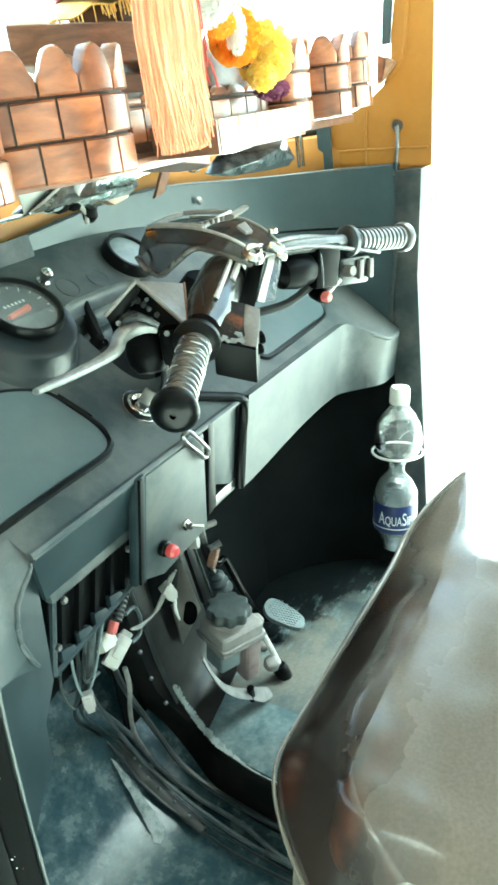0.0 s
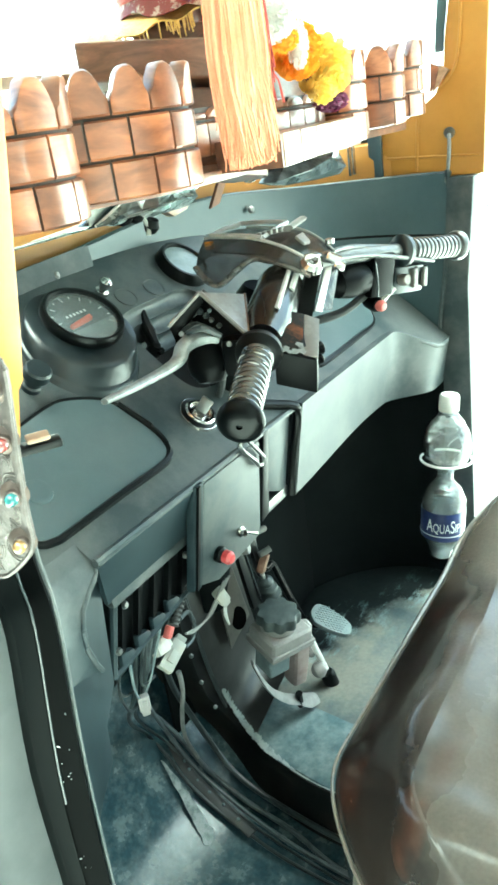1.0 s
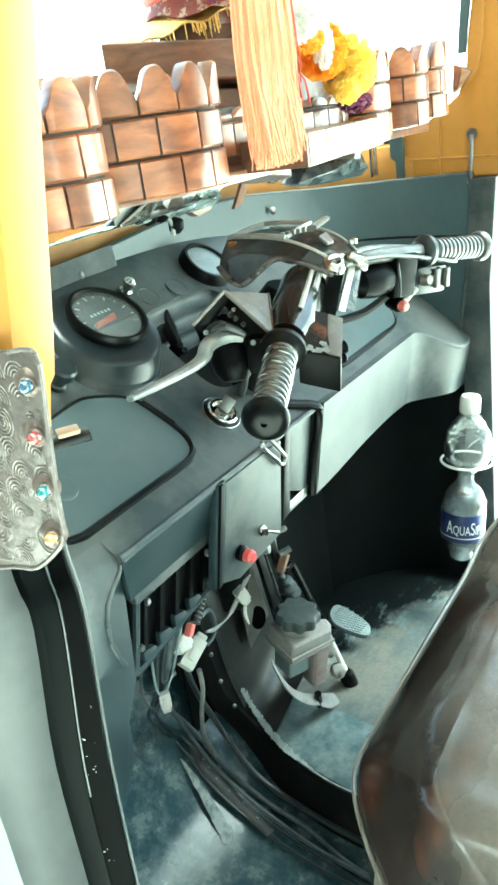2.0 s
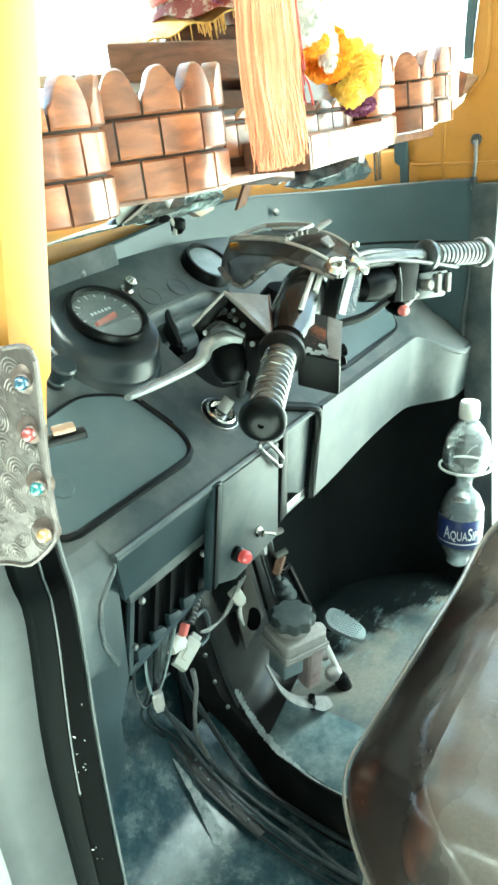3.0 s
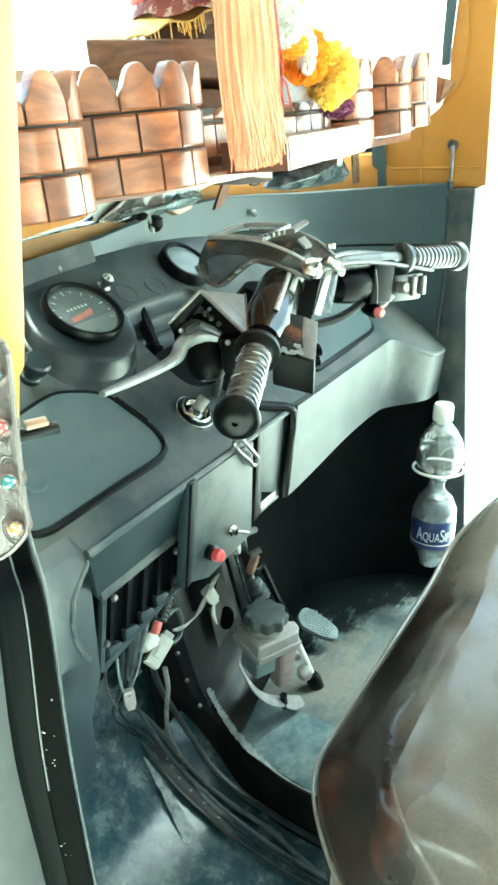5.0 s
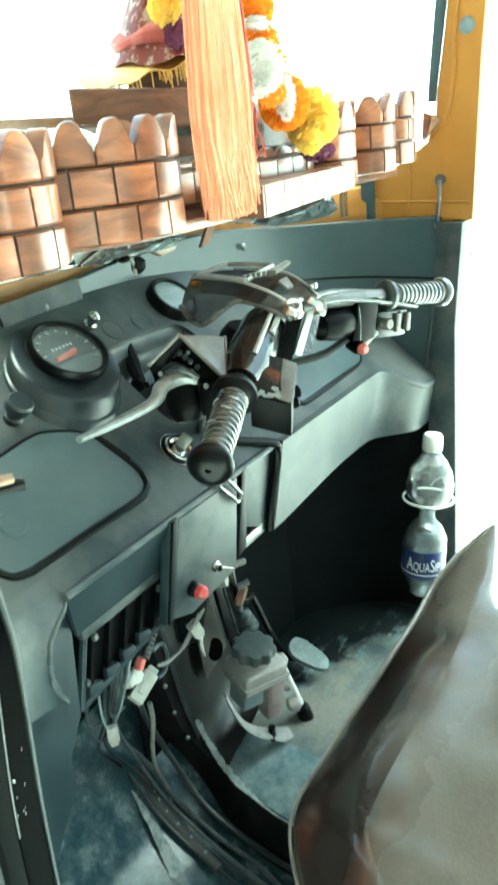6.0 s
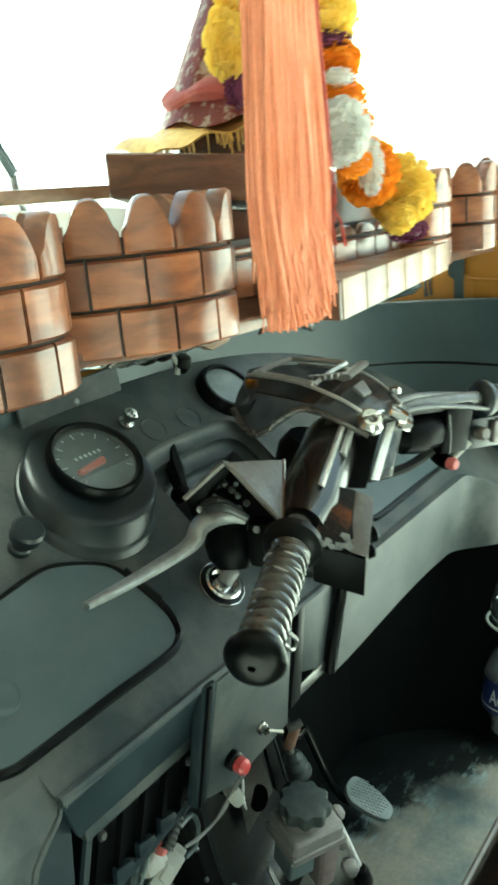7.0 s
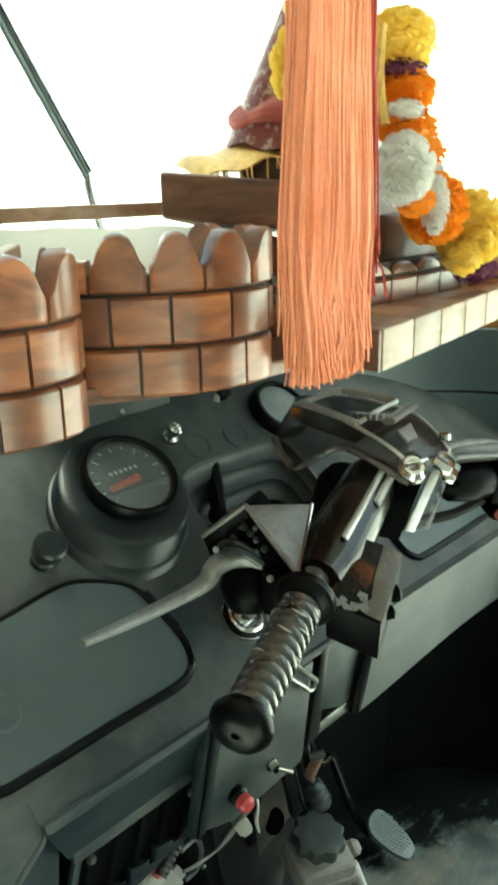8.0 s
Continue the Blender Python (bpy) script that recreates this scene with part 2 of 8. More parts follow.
M_DASH = material("dash plastic", (0.024, 0.034, 0.038), 0.5, spots=(0.074, 0.079, 0.078), spot_scale=10, spot_cut=(0.40, 0.58), grain=0.14, grain_scale=420, bump=0.12, bump_scale=900, rough_var=0.22, spec=0.42)
# blue-grey because the sky's reflection on the rear panel is put into the colour
M_PANEL = material("sky-tinted panel plastic", (0.036, 0.058, 0.067), 0.4, spots=(0.050, 0.075, 0.084), spot_scale=6, grain=0.08, grain_scale=400, bump=0.06, bump_scale=700)
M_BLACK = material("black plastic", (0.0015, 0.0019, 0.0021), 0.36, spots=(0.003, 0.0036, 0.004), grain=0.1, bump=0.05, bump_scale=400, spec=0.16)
M_BACK = material("grey back lining", (0.24, 0.235, 0.225), 0.8, spots=(0.19, 0.185, 0.18), bump=0.2)
M_RUBBER = material("black rubber", (0.008, 0.008, 0.008), 0.55, spots=(0.015, 0.015, 0.015), grain=0.15, bump=0.1)
M_JAMB = material("black paint", (0.0004, 0.0006, 0.00065), 0.35, spots=(0.0009, 0.0011, 0.0012), spot_scale=15, rough_var=0.1, spec=0.012)
M_DARK = material("near-black paint", (0.0022, 0.0034, 0.0036), 0.8, spots=(0.005, 0.0062, 0.0064), grain=0.2, spec=0.1)
M_YELLOW = material("yellow paint", (0.38, 0.172, 0.022), 0.5, spots=(0.34, 0.150, 0.018), spot_scale=12, grain=0.04, coat=0.05)
M_FLOOR = material("worn floor paint", (0.026, 0.050, 0.064), 0.24, spots=(0.090, 0.118, 0.126), spot_scale=26, spot_cut=(0.44, 0.66), grain=0.5, grain_scale=140, bump=0.2, bump_scale=60, rough_var=0.2)
M_DUST = worn_shaded_floor("dusty floor", (0.165, 0.162, 0.146), 0.55, spots=(0.078, 0.102, 0.110), spot_scale=9, spot_cut=(0.44, 0.64), grain=0.25, grain_scale=140, bump=0.2, bump_scale=80, rough_var=0.2, spec=0.25)
M_CHROME = material("chrome", (0.75, 0.74, 0.72), 0.16, 1.0, spots=(0.55, 0.52, 0.48), spot_scale=40, rough_var=0.1)
M_STEEL = material("dull steel", (0.27, 0.27, 0.265), 0.4, 1.0, spots=(0.19, 0.185, 0.175), spot_scale=50, grain=0.1, bump=0.1)
M_ALU = material("cast aluminium", (0.33, 0.34, 0.34), 0.5, 0.6, spots=(0.24, 0.245, 0.24), spot_scale=60, grain=0.1, bump=0.15)
M_STEM = material("glossy brown-black sleeve", (0.005, 0.0045, 0.0042), 0.16, 0.0, spots=(0.020, 0.0165, 0.014), spot_scale=24, spot_cut=(0.46, 0.70), coat=0.0, rough_var=0.06, spec=0.4)
M_WOOD = wooden("varnished wood", (0.140, 0.047, 0.022), (0.365, 0.136, 0.058), 0.36, 0.8, 0.8, 0.32)
M_WOODLIGHT = wooden("pale wood", (0.26, 0.158, 0.094), (0.40, 0.27, 0.178), 0.45, 0.3)
M_WOODDARK = wooden("dark stained wood", (0.065, 0.027, 0.016), (0.20, 0.088, 0.048), 0.4, 0.5)
M_GROOVE = material("groove stain", (0.045, 0.028, 0.02), 0.6, grain=0.2)
M_TASSEL = material("orange yarn", (0.80, 0.32, 0.19), 0.8, spots=(0.74, 0.27, 0.143), spot_scale=40, grain=0.15)
M_TASSELRED = material("dark red yarn", (0.42, 0.05, 0.035), 0.7, grain=0.15)
M_PETALY = material("yellow petals", (0.94, 0.70, 0.13), 0.7, spots=(0.96, 0.80, 0.27), spot_scale=60, grain=0.15)
M_PETALO = material("orange petals", (0.90, 0.32, 0.015), 0.7, spots=(0.95, 0.42, 0.03), spot_scale=60, grain=0.15)
M_PETALW = material("white petals", (0.80, 0.78, 0.74), 0.7, spots=(0.70, 0.68, 0.66), spot_scale=60, grain=0.1)
M_PETALP = material("purple petals", (0.16, 0.03, 0.09), 0.7, spots=(0.24, 0.06, 0.15), spot_scale=60, grain=0.15)
def lit_through(m, colour, share):
    """Adds light that shines through a thin material."""
    nt = m.node_tree
    tr = nt.nodes.new("ShaderNodeBsdfTranslucent")
    tr.inputs[0].default_value = (*colour, 1)
    mx = nt.nodes.new("ShaderNodeMixShader")
    mx.inputs[0].default_value = share
    nt.links.new(nt.nodes["Principled BSDF"].outputs[0], mx.inputs[1])
    nt.links.new(tr.outputs[0], mx.inputs[2])
    nt.links.new(mx.outputs[0], nt.nodes["Material Output"].inputs[0])
    return m


lit_through(M_PETALY, (0.95, 0.72, 0.16), 0.4)
lit_through(M_PETALO, (0.92, 0.36, 0.03), 0.4)
lit_through(M_PETALW, (0.88, 0.86, 0.82), 0.4)
M_RED = material("red plastic", (0.48, 0.055, 0.06), 0.38, spots=(0.40, 0.04, 0.045), coat=0.2)
M_WHITE = material("white plastic", (0.75, 0.75, 0.72), 0.4, spots=(0.62, 0.61, 0.56), spot_scale=30)
def thin_cloth(name, colour, glow):
    """Thin white stuff that lets light through."""
    m = bpy.data.materials.new(name)
    m.use_nodes = True
    nt = m.node_tree
    b = nt.nodes["Principled BSDF"]
    b.inputs["Base Color"].default_value = (*colour, 1)
    b.inputs["Roughness"].default_value = 0.8
    tr = nt.nodes.new("ShaderNodeBsdfTranslucent")
    tr.inputs[0].default_value = (*colour, 1)
    geo = nt.nodes.new("ShaderNodeNewGeometry")
    no = nt.nodes.new("ShaderNodeTexNoise")
    no.inputs["Scale"].default_value = 60
    nt.links.new(geo.outputs["Position"], no.inputs["Vector"])
    bp = nt.nodes.new("ShaderNodeBump")
    bp.inputs["Strength"].default_value, bp.inputs["Distance"].default_value = 0.3, 0.003
    nt.links.new(no.outputs[0], bp.inputs["Height"])
    nt.links.new(bp.outputs[0], b.inputs["Normal"])
    mx = nt.nodes.new("ShaderNodeMixShader")
    mx.inputs[0].default_value = glow
    nt.links.new(b.outputs[0], mx.inputs[1])
    nt.links.new(tr.outputs[0], mx.inputs[2])
    nt.links.new(mx.outputs[0], nt.nodes["Material Output"].inputs[0])
    return m


M_SHEER = thin_cloth("thin white cloth", (0.85, 0.85, 0.83), 0.6)
M_CLOTH = material("white cloth", (0.78, 0.78, 0.76), 0.8, spots=(0.70, 0.70, 0.69), spot_scale=20, bump=0.3, bump_scale=90)
M_FOIL = material("silver foil", (0.34, 0.40, 0.40), 0.28, 0.55, spots=(0.68, 0.70, 0.70), spot_scale=22, bump=0.5, bump_scale=60)
def seat_vinyl():
    """Brown vinyl under clear film: dust on the flat top, bare red-brown on the front roll."""
    m = material("brown seat vinyl", (0.016, 0.0120, 0.0102), 0.2, spots=(0.075, 0.026, 0.015), spot_scale=1.0, spot_cut=(0.52, 0.80), grain=0.25, grain_scale=120, bump=0.3, bump_scale=1.0, coat=0.4, rough_var=0.08, spec=0.35)
    nt = m.node_tree
    b = nt.nodes["Principled BSDF"]
    nt.nodes["Noise Texture"].inputs["Detail"].default_value = 2
    along = nt.nodes.new("ShaderNodeMapping")
    along.inputs["Scale"].default_value = (6, 17, 12)
    old = b.inputs["Base Color"].links[0].from_socket
    geo = nt.nodes.new("ShaderNodeNewGeometry")
    sep = nt.nodes.new("ShaderNodeSeparateXYZ")
    nt.links.new(geo.outputs["Position"], sep.inputs[0])
    nt.links.new(geo.outputs["Position"], along.inputs[0])
    nt.links.new(along.outputs[0], nt.nodes["Noise Texture"].inputs["Vector"])
    no = nt.nodes.new("ShaderNodeTexNoise")
    no.inputs["Scale"].default_value, no.inputs["Detail"].default_value = 13, 4
    nt.links.new(geo.outputs["Position"], no.inputs["Vector"])
    add = nt.nodes.new("ShaderNodeMath")
    add.operation = "MULTIPLY_ADD"
    add.inputs[1].default_value = 0.13
    nt.links.new(no.outputs[0], add.inputs[0])
    nt.links.new(sep.outputs[1], add.inputs[2])
    mr = nt.nodes.new("ShaderNodeMapRange")
    mr.inputs[1].default_value, mr.inputs[2].default_value = -0.318, -0.410
    # the bare vinyl reaches further back at the near corner, the dust further forward at the horn
    ends = nt.nodes.new("ShaderNodeValToRGB")
    xr = nt.nodes.new("ShaderNodeMapRange")
    xr.inputs[1].default_value, xr.inputs[2].default_value = -0.46, 0.28
    nt.links.new(sep.outputs[0], xr.inputs[0])
    nt.links.new(xr.outputs[0], ends.inputs[0])
    er = ends.color_ramp
    er.elements[0].position, er.elements[0].color = 0.0, (0.80, 0.80, 0.80, 1)
    er.elements[1].position, er.elements[1].color = 1.0, (0, 0, 0, 1)
    for pos, val in ((0.08, 0.70), (0.26, 0.49), (0.58, 0.45), (0.70, 0.12), (0.78, 0.0)):
        el = er.elements.new(pos)
        el.color = (val, val, val, 1)
    sh = nt.nodes.new("ShaderNodeMath")
    sh.operation = "MULTIPLY_ADD"
    sh.inputs[1].default_value = 0.30
    nt.links.new(ends.outputs[0], sh.inputs[0])
    nt.links.new(add.outputs[0], sh.inputs[2])
    off = nt.nodes.new("ShaderNodeMath")
    off.operation = "SUBTRACT"
    off.inputs[1].default_value = 0.172
    nt.links.new(sh.outputs[0], off.inputs[0])
    nt.links.new(off.outputs[0], mr.inputs[0])
    fine = nt.nodes.new("ShaderNodeTexNoise")
    fine.inputs["Scale"].default_value, fine.inputs["Detail"].default_value = 260, 3
    nt.links.new(geo.outputs["Position"], fine.inputs["Vector"])
    dust = nt.nodes.new("ShaderNodeMix")
    dust.data_type = "RGBA"
    dust.inputs[6].default_value, dust.inputs[7].default_value = (0.080, 0.065, 0.053, 1), (0.142, 0.120, 0.099, 1)
    nt.links.new(fine.outputs[0], dust.inputs[0])
    mix = nt.nodes.new("ShaderNodeMix")
    mix.data_type = "RGBA"
    nt.links.new(mr.outputs[0], mix.inputs[0])
    nt.links.new(old, mix.inputs[6])
    nt.links.new(dust.outputs[2], mix.inputs[7])
    nt.links.new(mix.outputs[2], b.inputs["Base Color"])
    rg = nt.nodes.new("ShaderNodeMapRange")
    rg.inputs[1].default_value, rg.inputs[2].default_value = -0.375, -0.425
    rg.inputs[3].default_value, rg.inputs[4].default_value = 0.22, 0.6
    nt.links.new(add.outputs[0], rg.inputs[0])
    nt.links.new(rg.outputs[0], b.inputs["Roughness"])
    sl = nt.nodes.new("ShaderNodeMapRange")
    sl.inputs[1].default_value, sl.inputs[2].default_value = -0.385, -0.435
    sl.inputs[3].default_value, sl.inputs[4].default_value = 0.28, 0.06
    nt.links.new(add.outputs[0], sl.inputs[0])
    nt.links.new(sl.outputs[0], b.inputs["Specular IOR Level"])
    # long creases of the film, drawn along the front roll
    bn = nt.nodes["Bump"].inputs["Height"].links[0].from_node
    mp = nt.nodes.new("ShaderNodeMapping")
    mp.inputs["Scale"].default_value = (11, 42, 42)
    mp.inputs["Rotation"].default_value = (0, 0, 0.25)
    nt.links.new(geo.outputs["Position"], mp.inputs[0])
    nt.links.new(mp.outputs[0], bn.inputs["Vector"])
    nt.nodes["Bump"].inputs["Distance"].default_value = 0.0022
    b.inputs["Coat Roughness"].default_value = 0.14
    # the film is tight and shiny along the crest, dull with dust behind it
    cw = nt.nodes.new("ShaderNodeValToRGB")
    cw.color_ramp.elements[0].position, cw.color_ramp.elements[0].color = 0.0, (0.22, 0.22, 0.22, 1)
    cw.color_ramp.elements[1].position, cw.color_ramp.elements[1].color = 1.0, (0.01, 0.01, 0.01, 1)
    for pos, val in ((0.4, 0.6), (0.8, 0.15)):
        el = cw.color_ramp.elements.new(pos)
        el.color = (val, val, val, 1)
    nt.links.new(mr.outputs[0], cw.inputs[0])
    nt.links.new(cw.outputs[0], b.inputs["Coat Weight"])
    return m


M_SEAT = seat_vinyl()
M_FILM = material("seat edge film", (0.135, 0.118, 0.096), 0.3, spots=(0.085, 0.073, 0.058), spot_scale=25, coat=0.5)
M_GROUND = material("concrete ground", (0.48, 0.475, 0.46), 0.9, spots=(0.33, 0.325, 0.315), spot_scale=1.5, grain=0.2, grain_scale=60, bump=0.3, bump_scale=40)
M_CANOPY = material("grey canopy lining", (0.42, 0.415, 0.40), 0.7, spots=(0.36, 0.355, 0.34), bump=0.2)
M_GLASS = glassy("clear glass", (1, 1, 1), 0.0, 1.02)
def clear_film(name, colour, body, rough=0.12):
    """Thin clear plastic: mostly see-through, with a pale glossy skin."""
    m = bpy.data.materials.new(name)
    m.use_nodes = True
    nt = m.node_tree
    b = nt.nodes["Principled BSDF"]
    b.inputs["Base Color"].default_value, b.inputs["Roughness"].default_value = (*colour, 1), rough
    tr = nt.nodes.new("ShaderNodeBsdfTransparent")
    geo = nt.nodes.new("ShaderNodeNewGeometry")
    no = nt.nodes.new("ShaderNodeTexNoise")
    no.inputs["Scale"].default_value, no.inputs["Detail"].default_value = 45, 3
    nt.links.new(geo.outputs["Position"], no.inputs["Vector"])
    bp = nt.nodes.new("ShaderNodeBump")
    bp.inputs["Strength"].default_value, bp.inputs["Distance"].default_value = 0.5, 0.004
    nt.links.new(no.outputs[0], bp.inputs["Height"])
    nt.links.new(bp.outputs[0], b.inputs["Normal"])
    mr = nt.nodes.new("ShaderNodeMapRange")
    mr.inputs[3].default_value, mr.inputs[4].default_value = body * 0.4, body * 1.6
    nt.links.new(no.outputs[0], mr.inputs[0])
    mx = nt.nodes.new("ShaderNodeMixShader")
    nt.links.new(mr.outputs[0], mx.inputs[0])
    nt.links.new(tr.outputs[0], mx.inputs[1])
    nt.links.new(b.outputs[0], mx.inputs[2])
    nt.links.new(mx.outputs[0], nt.nodes["Material Output"].inputs[0])
    return m


def bottle_plastic(name, tint, milk):
    """Crinkled clear plastic: see-through, a thin milky body and sharp gloss."""
    m = clear_film(name, (0.75, 0.80, 0.82), milk, 0.3)
    nt = m.node_tree
    nt.nodes["Transparent BSDF"].inputs[0].default_value = (*tint, 1)
    bump = nt.nodes["Bump"]
    bump.inputs["Strength"].default_value = 1.0
    gl = nt.nodes.new("ShaderNodeBsdfGlossy")
    gl.inputs["Roughness"].default_value = 0.06
    fr = nt.nodes.new("ShaderNodeFresnel")
    fr.inputs[0].default_value = 1.75
    nt.links.new(bump.outputs[0], gl.inputs["Normal"])
    nt.links.new(bump.outputs[0], fr.inputs["Normal"])
    mx = nt.nodes.new("ShaderNodeMixShader")
    nt.links.new(fr.outputs[0], mx.inputs[0])
    nt.links.new(nt.nodes["Mix Shader"].outputs[0], mx.inputs[1])
    nt.links.new(gl.outputs[0], mx.inputs[2])
    nt.links.new(mx.outputs[0], nt.nodes["Material Output"].inputs[0])
    return m


M_PET = bottle_plastic("clear bottle plastic", (0.94, 0.96, 0.96), 0.10)
M_BLUE = material("blue label", (0.012, 0.022, 0.10), 0.3, spots=(0.02, 0.035, 0.14), spot_scale=30)
M_LETTER = material("label letters", (0.80, 0.82, 0.85), 0.4)
M_DIAL = material("dial face", (0.05, 0.072, 0.080), 0.35, spots=(0.085, 0.11, 0.115), spot_scale=50)
M_NEEDLE = material("red needle", (0.62, 0.13, 0.085), 0.5)
M_BEIGE = material("pinkish-grey plastic tank", (0.29, 0.275, 0.268), 0.45, spots=(0.21, 0.20, 0.195), spot_scale=25, grain=0.1)
M_TEALGREY = material("grey pedal rubber", (0.15, 0.185, 0.20), 0.6, spots=(0.20, 0.235, 0.245), spot_scale=40, grain=0.15, bump=0.2)
M_WIRE = material("wire grey", (0.014, 0.018, 0.020), 0.42, spots=(0.034, 0.042, 0.045), spot_scale=25, spec=0.5)
M_BODY = material("dirty pale body paint", (0.046, 0.049, 0.050), 0.6, spots=(0.030, 0.034, 0.035), spot_scale=9, spot_cut=(0.5, 0.66), grain=0.12, grain_scale=80)
M_SHADE_WALL = material("mottled grey shade wall", (0.11, 0.108, 0.102), 0.9, spots=(0.08, 0.077, 0.072), spot_scale=2.5, grain=0.15, grain_scale=40, bump=0.3, bump_scale=30)
M_FLOORPLATE = material("scuffed blue-grey plate", (0.105, 0.150, 0.166), 0.22, spots=(0.21, 0.250, 0.258), spot_scale=16, spot_cut=(0.44, 0.62), grain=0.25, grain_scale=120, bump=0.15, bump_scale=60, spec=0.7)
M_HOUSING = material("charcoal gauge housing", (0.0065, 0.0115, 0.014), 0.34, spots=(0.011, 0.016, 0.018), spot_scale=20, grain=0.1, bump=0.05, spec=0.6)
M_FUEL = material("pale dial glass", (0.20, 0.23, 0.23), 0.35, spots=(0.14, 0.165, 0.165), spot_scale=40)
M_FACADE = material("whitewashed facade", (0.80, 0.81, 0.80), 0.9, spots=(0.72, 0.73, 0.72), spot_scale=0.6, grain=0.05, grain_scale=20)
M_OPENING = material("pale shutters", (0.27, 0.30, 0.30), 0.7, spots=(0.34, 0.37, 0.37), spot_scale=2)
M_BEAD = material("rubbed black edge", (0.022, 0.027, 0.030), 0.35, spots=(0.05, 0.058, 0.06), spot_scale=30, spec=0.5)
M_STRIP = material("dull teal-black rubber", (0.0006, 0.0011, 0.0012), 0.5, spots=(0.001, 0.0017, 0.0019), spot_scale=20, grain=0.15, spec=0.03)
M_LID = material("smooth lid plastic", (0.064, 0.088, 0.096), 0.34, spots=(0.088, 0.110, 0.116), spot_scale=6, grain=0.08, grain_scale=400, bump=0.04, bump_scale=600, rough_var=0.1, spec=0.6)
# dash plastic again, darkened to carry the shade of the recess
M_RECESS_SHADE = material("shaded recess plastic", (0.010, 0.018, 0.023), 0.5, spec=0.3, spots=(0.022, 0.033, 0.039), spot_scale=12, grain=0.1)
M_SMOKE = clear_film("smoked clear plastic", (0.04, 0.036, 0.034), 0.56, 0.05)
# the pale body of this glass imitates reflected glare over the dial
M_LENS = clear_film("glare-hazed gauge glass", (0.46, 0.48, 0.47), 0.33, 0.16)
M_LENS.node_tree.nodes["Noise Texture"].inputs["Scale"].default_value = 9
M_LENS.node_tree.nodes["Bump"].inputs["Strength"].default_value = 0.04
M_WIRE2 = material("pale grey wire", (0.075, 0.09, 0.097), 0.45, spots=(0.03, 0.037, 0.04), spot_scale=40)
M_FLAKE = material("torn bare metal", (0.34, 0.365, 0.365), 0.5, spots=(0.22, 0.25, 0.255), spot_scale=60)
M_SCRAPE = material("bare scraped metal", (0.24, 0.26, 0.26), 0.5, spots=(0.09, 0.115, 0.12), spot_scale=70, spot_cut=(0.44, 0.62), grain=0.2)
M_LABELBACK = material("label back", (0.30, 0.35, 0.42), 0.6)
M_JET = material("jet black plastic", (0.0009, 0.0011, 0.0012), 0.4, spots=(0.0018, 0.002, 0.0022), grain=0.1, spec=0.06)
M_PLUG = material("yellowed connector plastic", (0.40, 0.40, 0.37), 0.45, spots=(0.40, 0.38, 0.33), spot_scale=60)

# ---- plan of the cabin ----
def wall_y(x, a=0.60, b=0.35, y0=-0.17, n=2.6):
    """The rounded nose in plan: how far forward the cowl stands at x."""
    return y0 + b * max(1 - abs(x / a) ** n, 0) ** (1 / n)


def nose(s, grow=0.0):
    """A point of the nose's plan, s from -1 (left end) to 1 (right end)."""
    a = math.pi / 2 * (1 - s)
    c, d = math.cos(a), math.sin(a)
    x = (0.60 + grow) * math.copysign(abs(c) ** (2 / 2.6), c)
    y = -0.17 + (0.35 + grow) * abs(d) ** (2 / 2.6)
    return x, y


def slope_z(y):
    return 1.036 + 0.85 * y


def face_y(z):
    return -0.1 - 0.19 * (z - 0.94)


def plan_y(x):
    """How far the dash's front face bends back to the jambs at both ends."""
    if x > 0:
        k = min(max(x - 0.425, 0) / 0.115, 1.0)
        return -0.062 * k * k * (3 - 2 * k)
    k = max(abs(x) - 0.43, 0) / 0.12
    return -0.065 * min(k, 1.0) ** 1.6


NOUT = Vector((0, -0.648, 0.762))

# ---- ground and distance ----
def ground():
    bm = bmesh.new()
    bmesh.ops.create_grid(bm, x_segments=40, y_segments=40, size=400)
    part("ground", bm, M_GROUND, None)
    tagged(bpy.data.objects["ground"], "pale worn concrete ground round the vehicle", "ground", "", "structure")


ground()

def far_house():
    """A long whitewashed house across the road, in full sun."""
    t = thing("house", (30, 26, 0), "whitewashed two-storey house across the road in bright sun", "house")
    part("wall", span((6, 26, 0), (58, 34, 13.0), 0.05), M_FACADE, t)
    part("roof", span((5.4, 25.5, 13.0), (58.6, 34.5, 13.5), 0.05), M_FACADE, t)
    for k in range(13):
        x = 9 + 3.8 * k
        for z, h in ((1.0, 1.7), (4.4, 1.5)):
            if z < 2 and k % 4 == 1:
                part("door", span((x, 25.93, 0), (x + 1.2, 26.02, 2.2), 0.02), M_OPENING, t)
                continue
            w = part("window", span((x, 25.95, z), (x + 1.4, 26.02, z + h), 0.02), M_OPENING, t)
            part("frame", span((x - 0.1, 25.9, z - 0.15), (x + 1.5, 25.96, z - 0.02), 0.01), M_FACADE, w)
            part("pane", span((x + 0.1, 25.93, z + 0.1), (x + 0.65, 25.955, z + h - 0.1), 0.01), M_OPENING, w)
            part("pane", span((x + 0.75, 25.93, z + 0.1), (x + 1.3, 25.955, z + h - 0.1), 0.01), M_OPENING, w)
    # invented wing: a bright surface that covers the dull horizon on the right
    part("added_wing", span((57.9, -40, 0), (66, 27, 13.0), 0.05), M_FACADE, t)
    part("band", span((6, 25.9, 3.4), (58, 26.02, 3.55), 0.02), M_OPENING, t)


far_house()


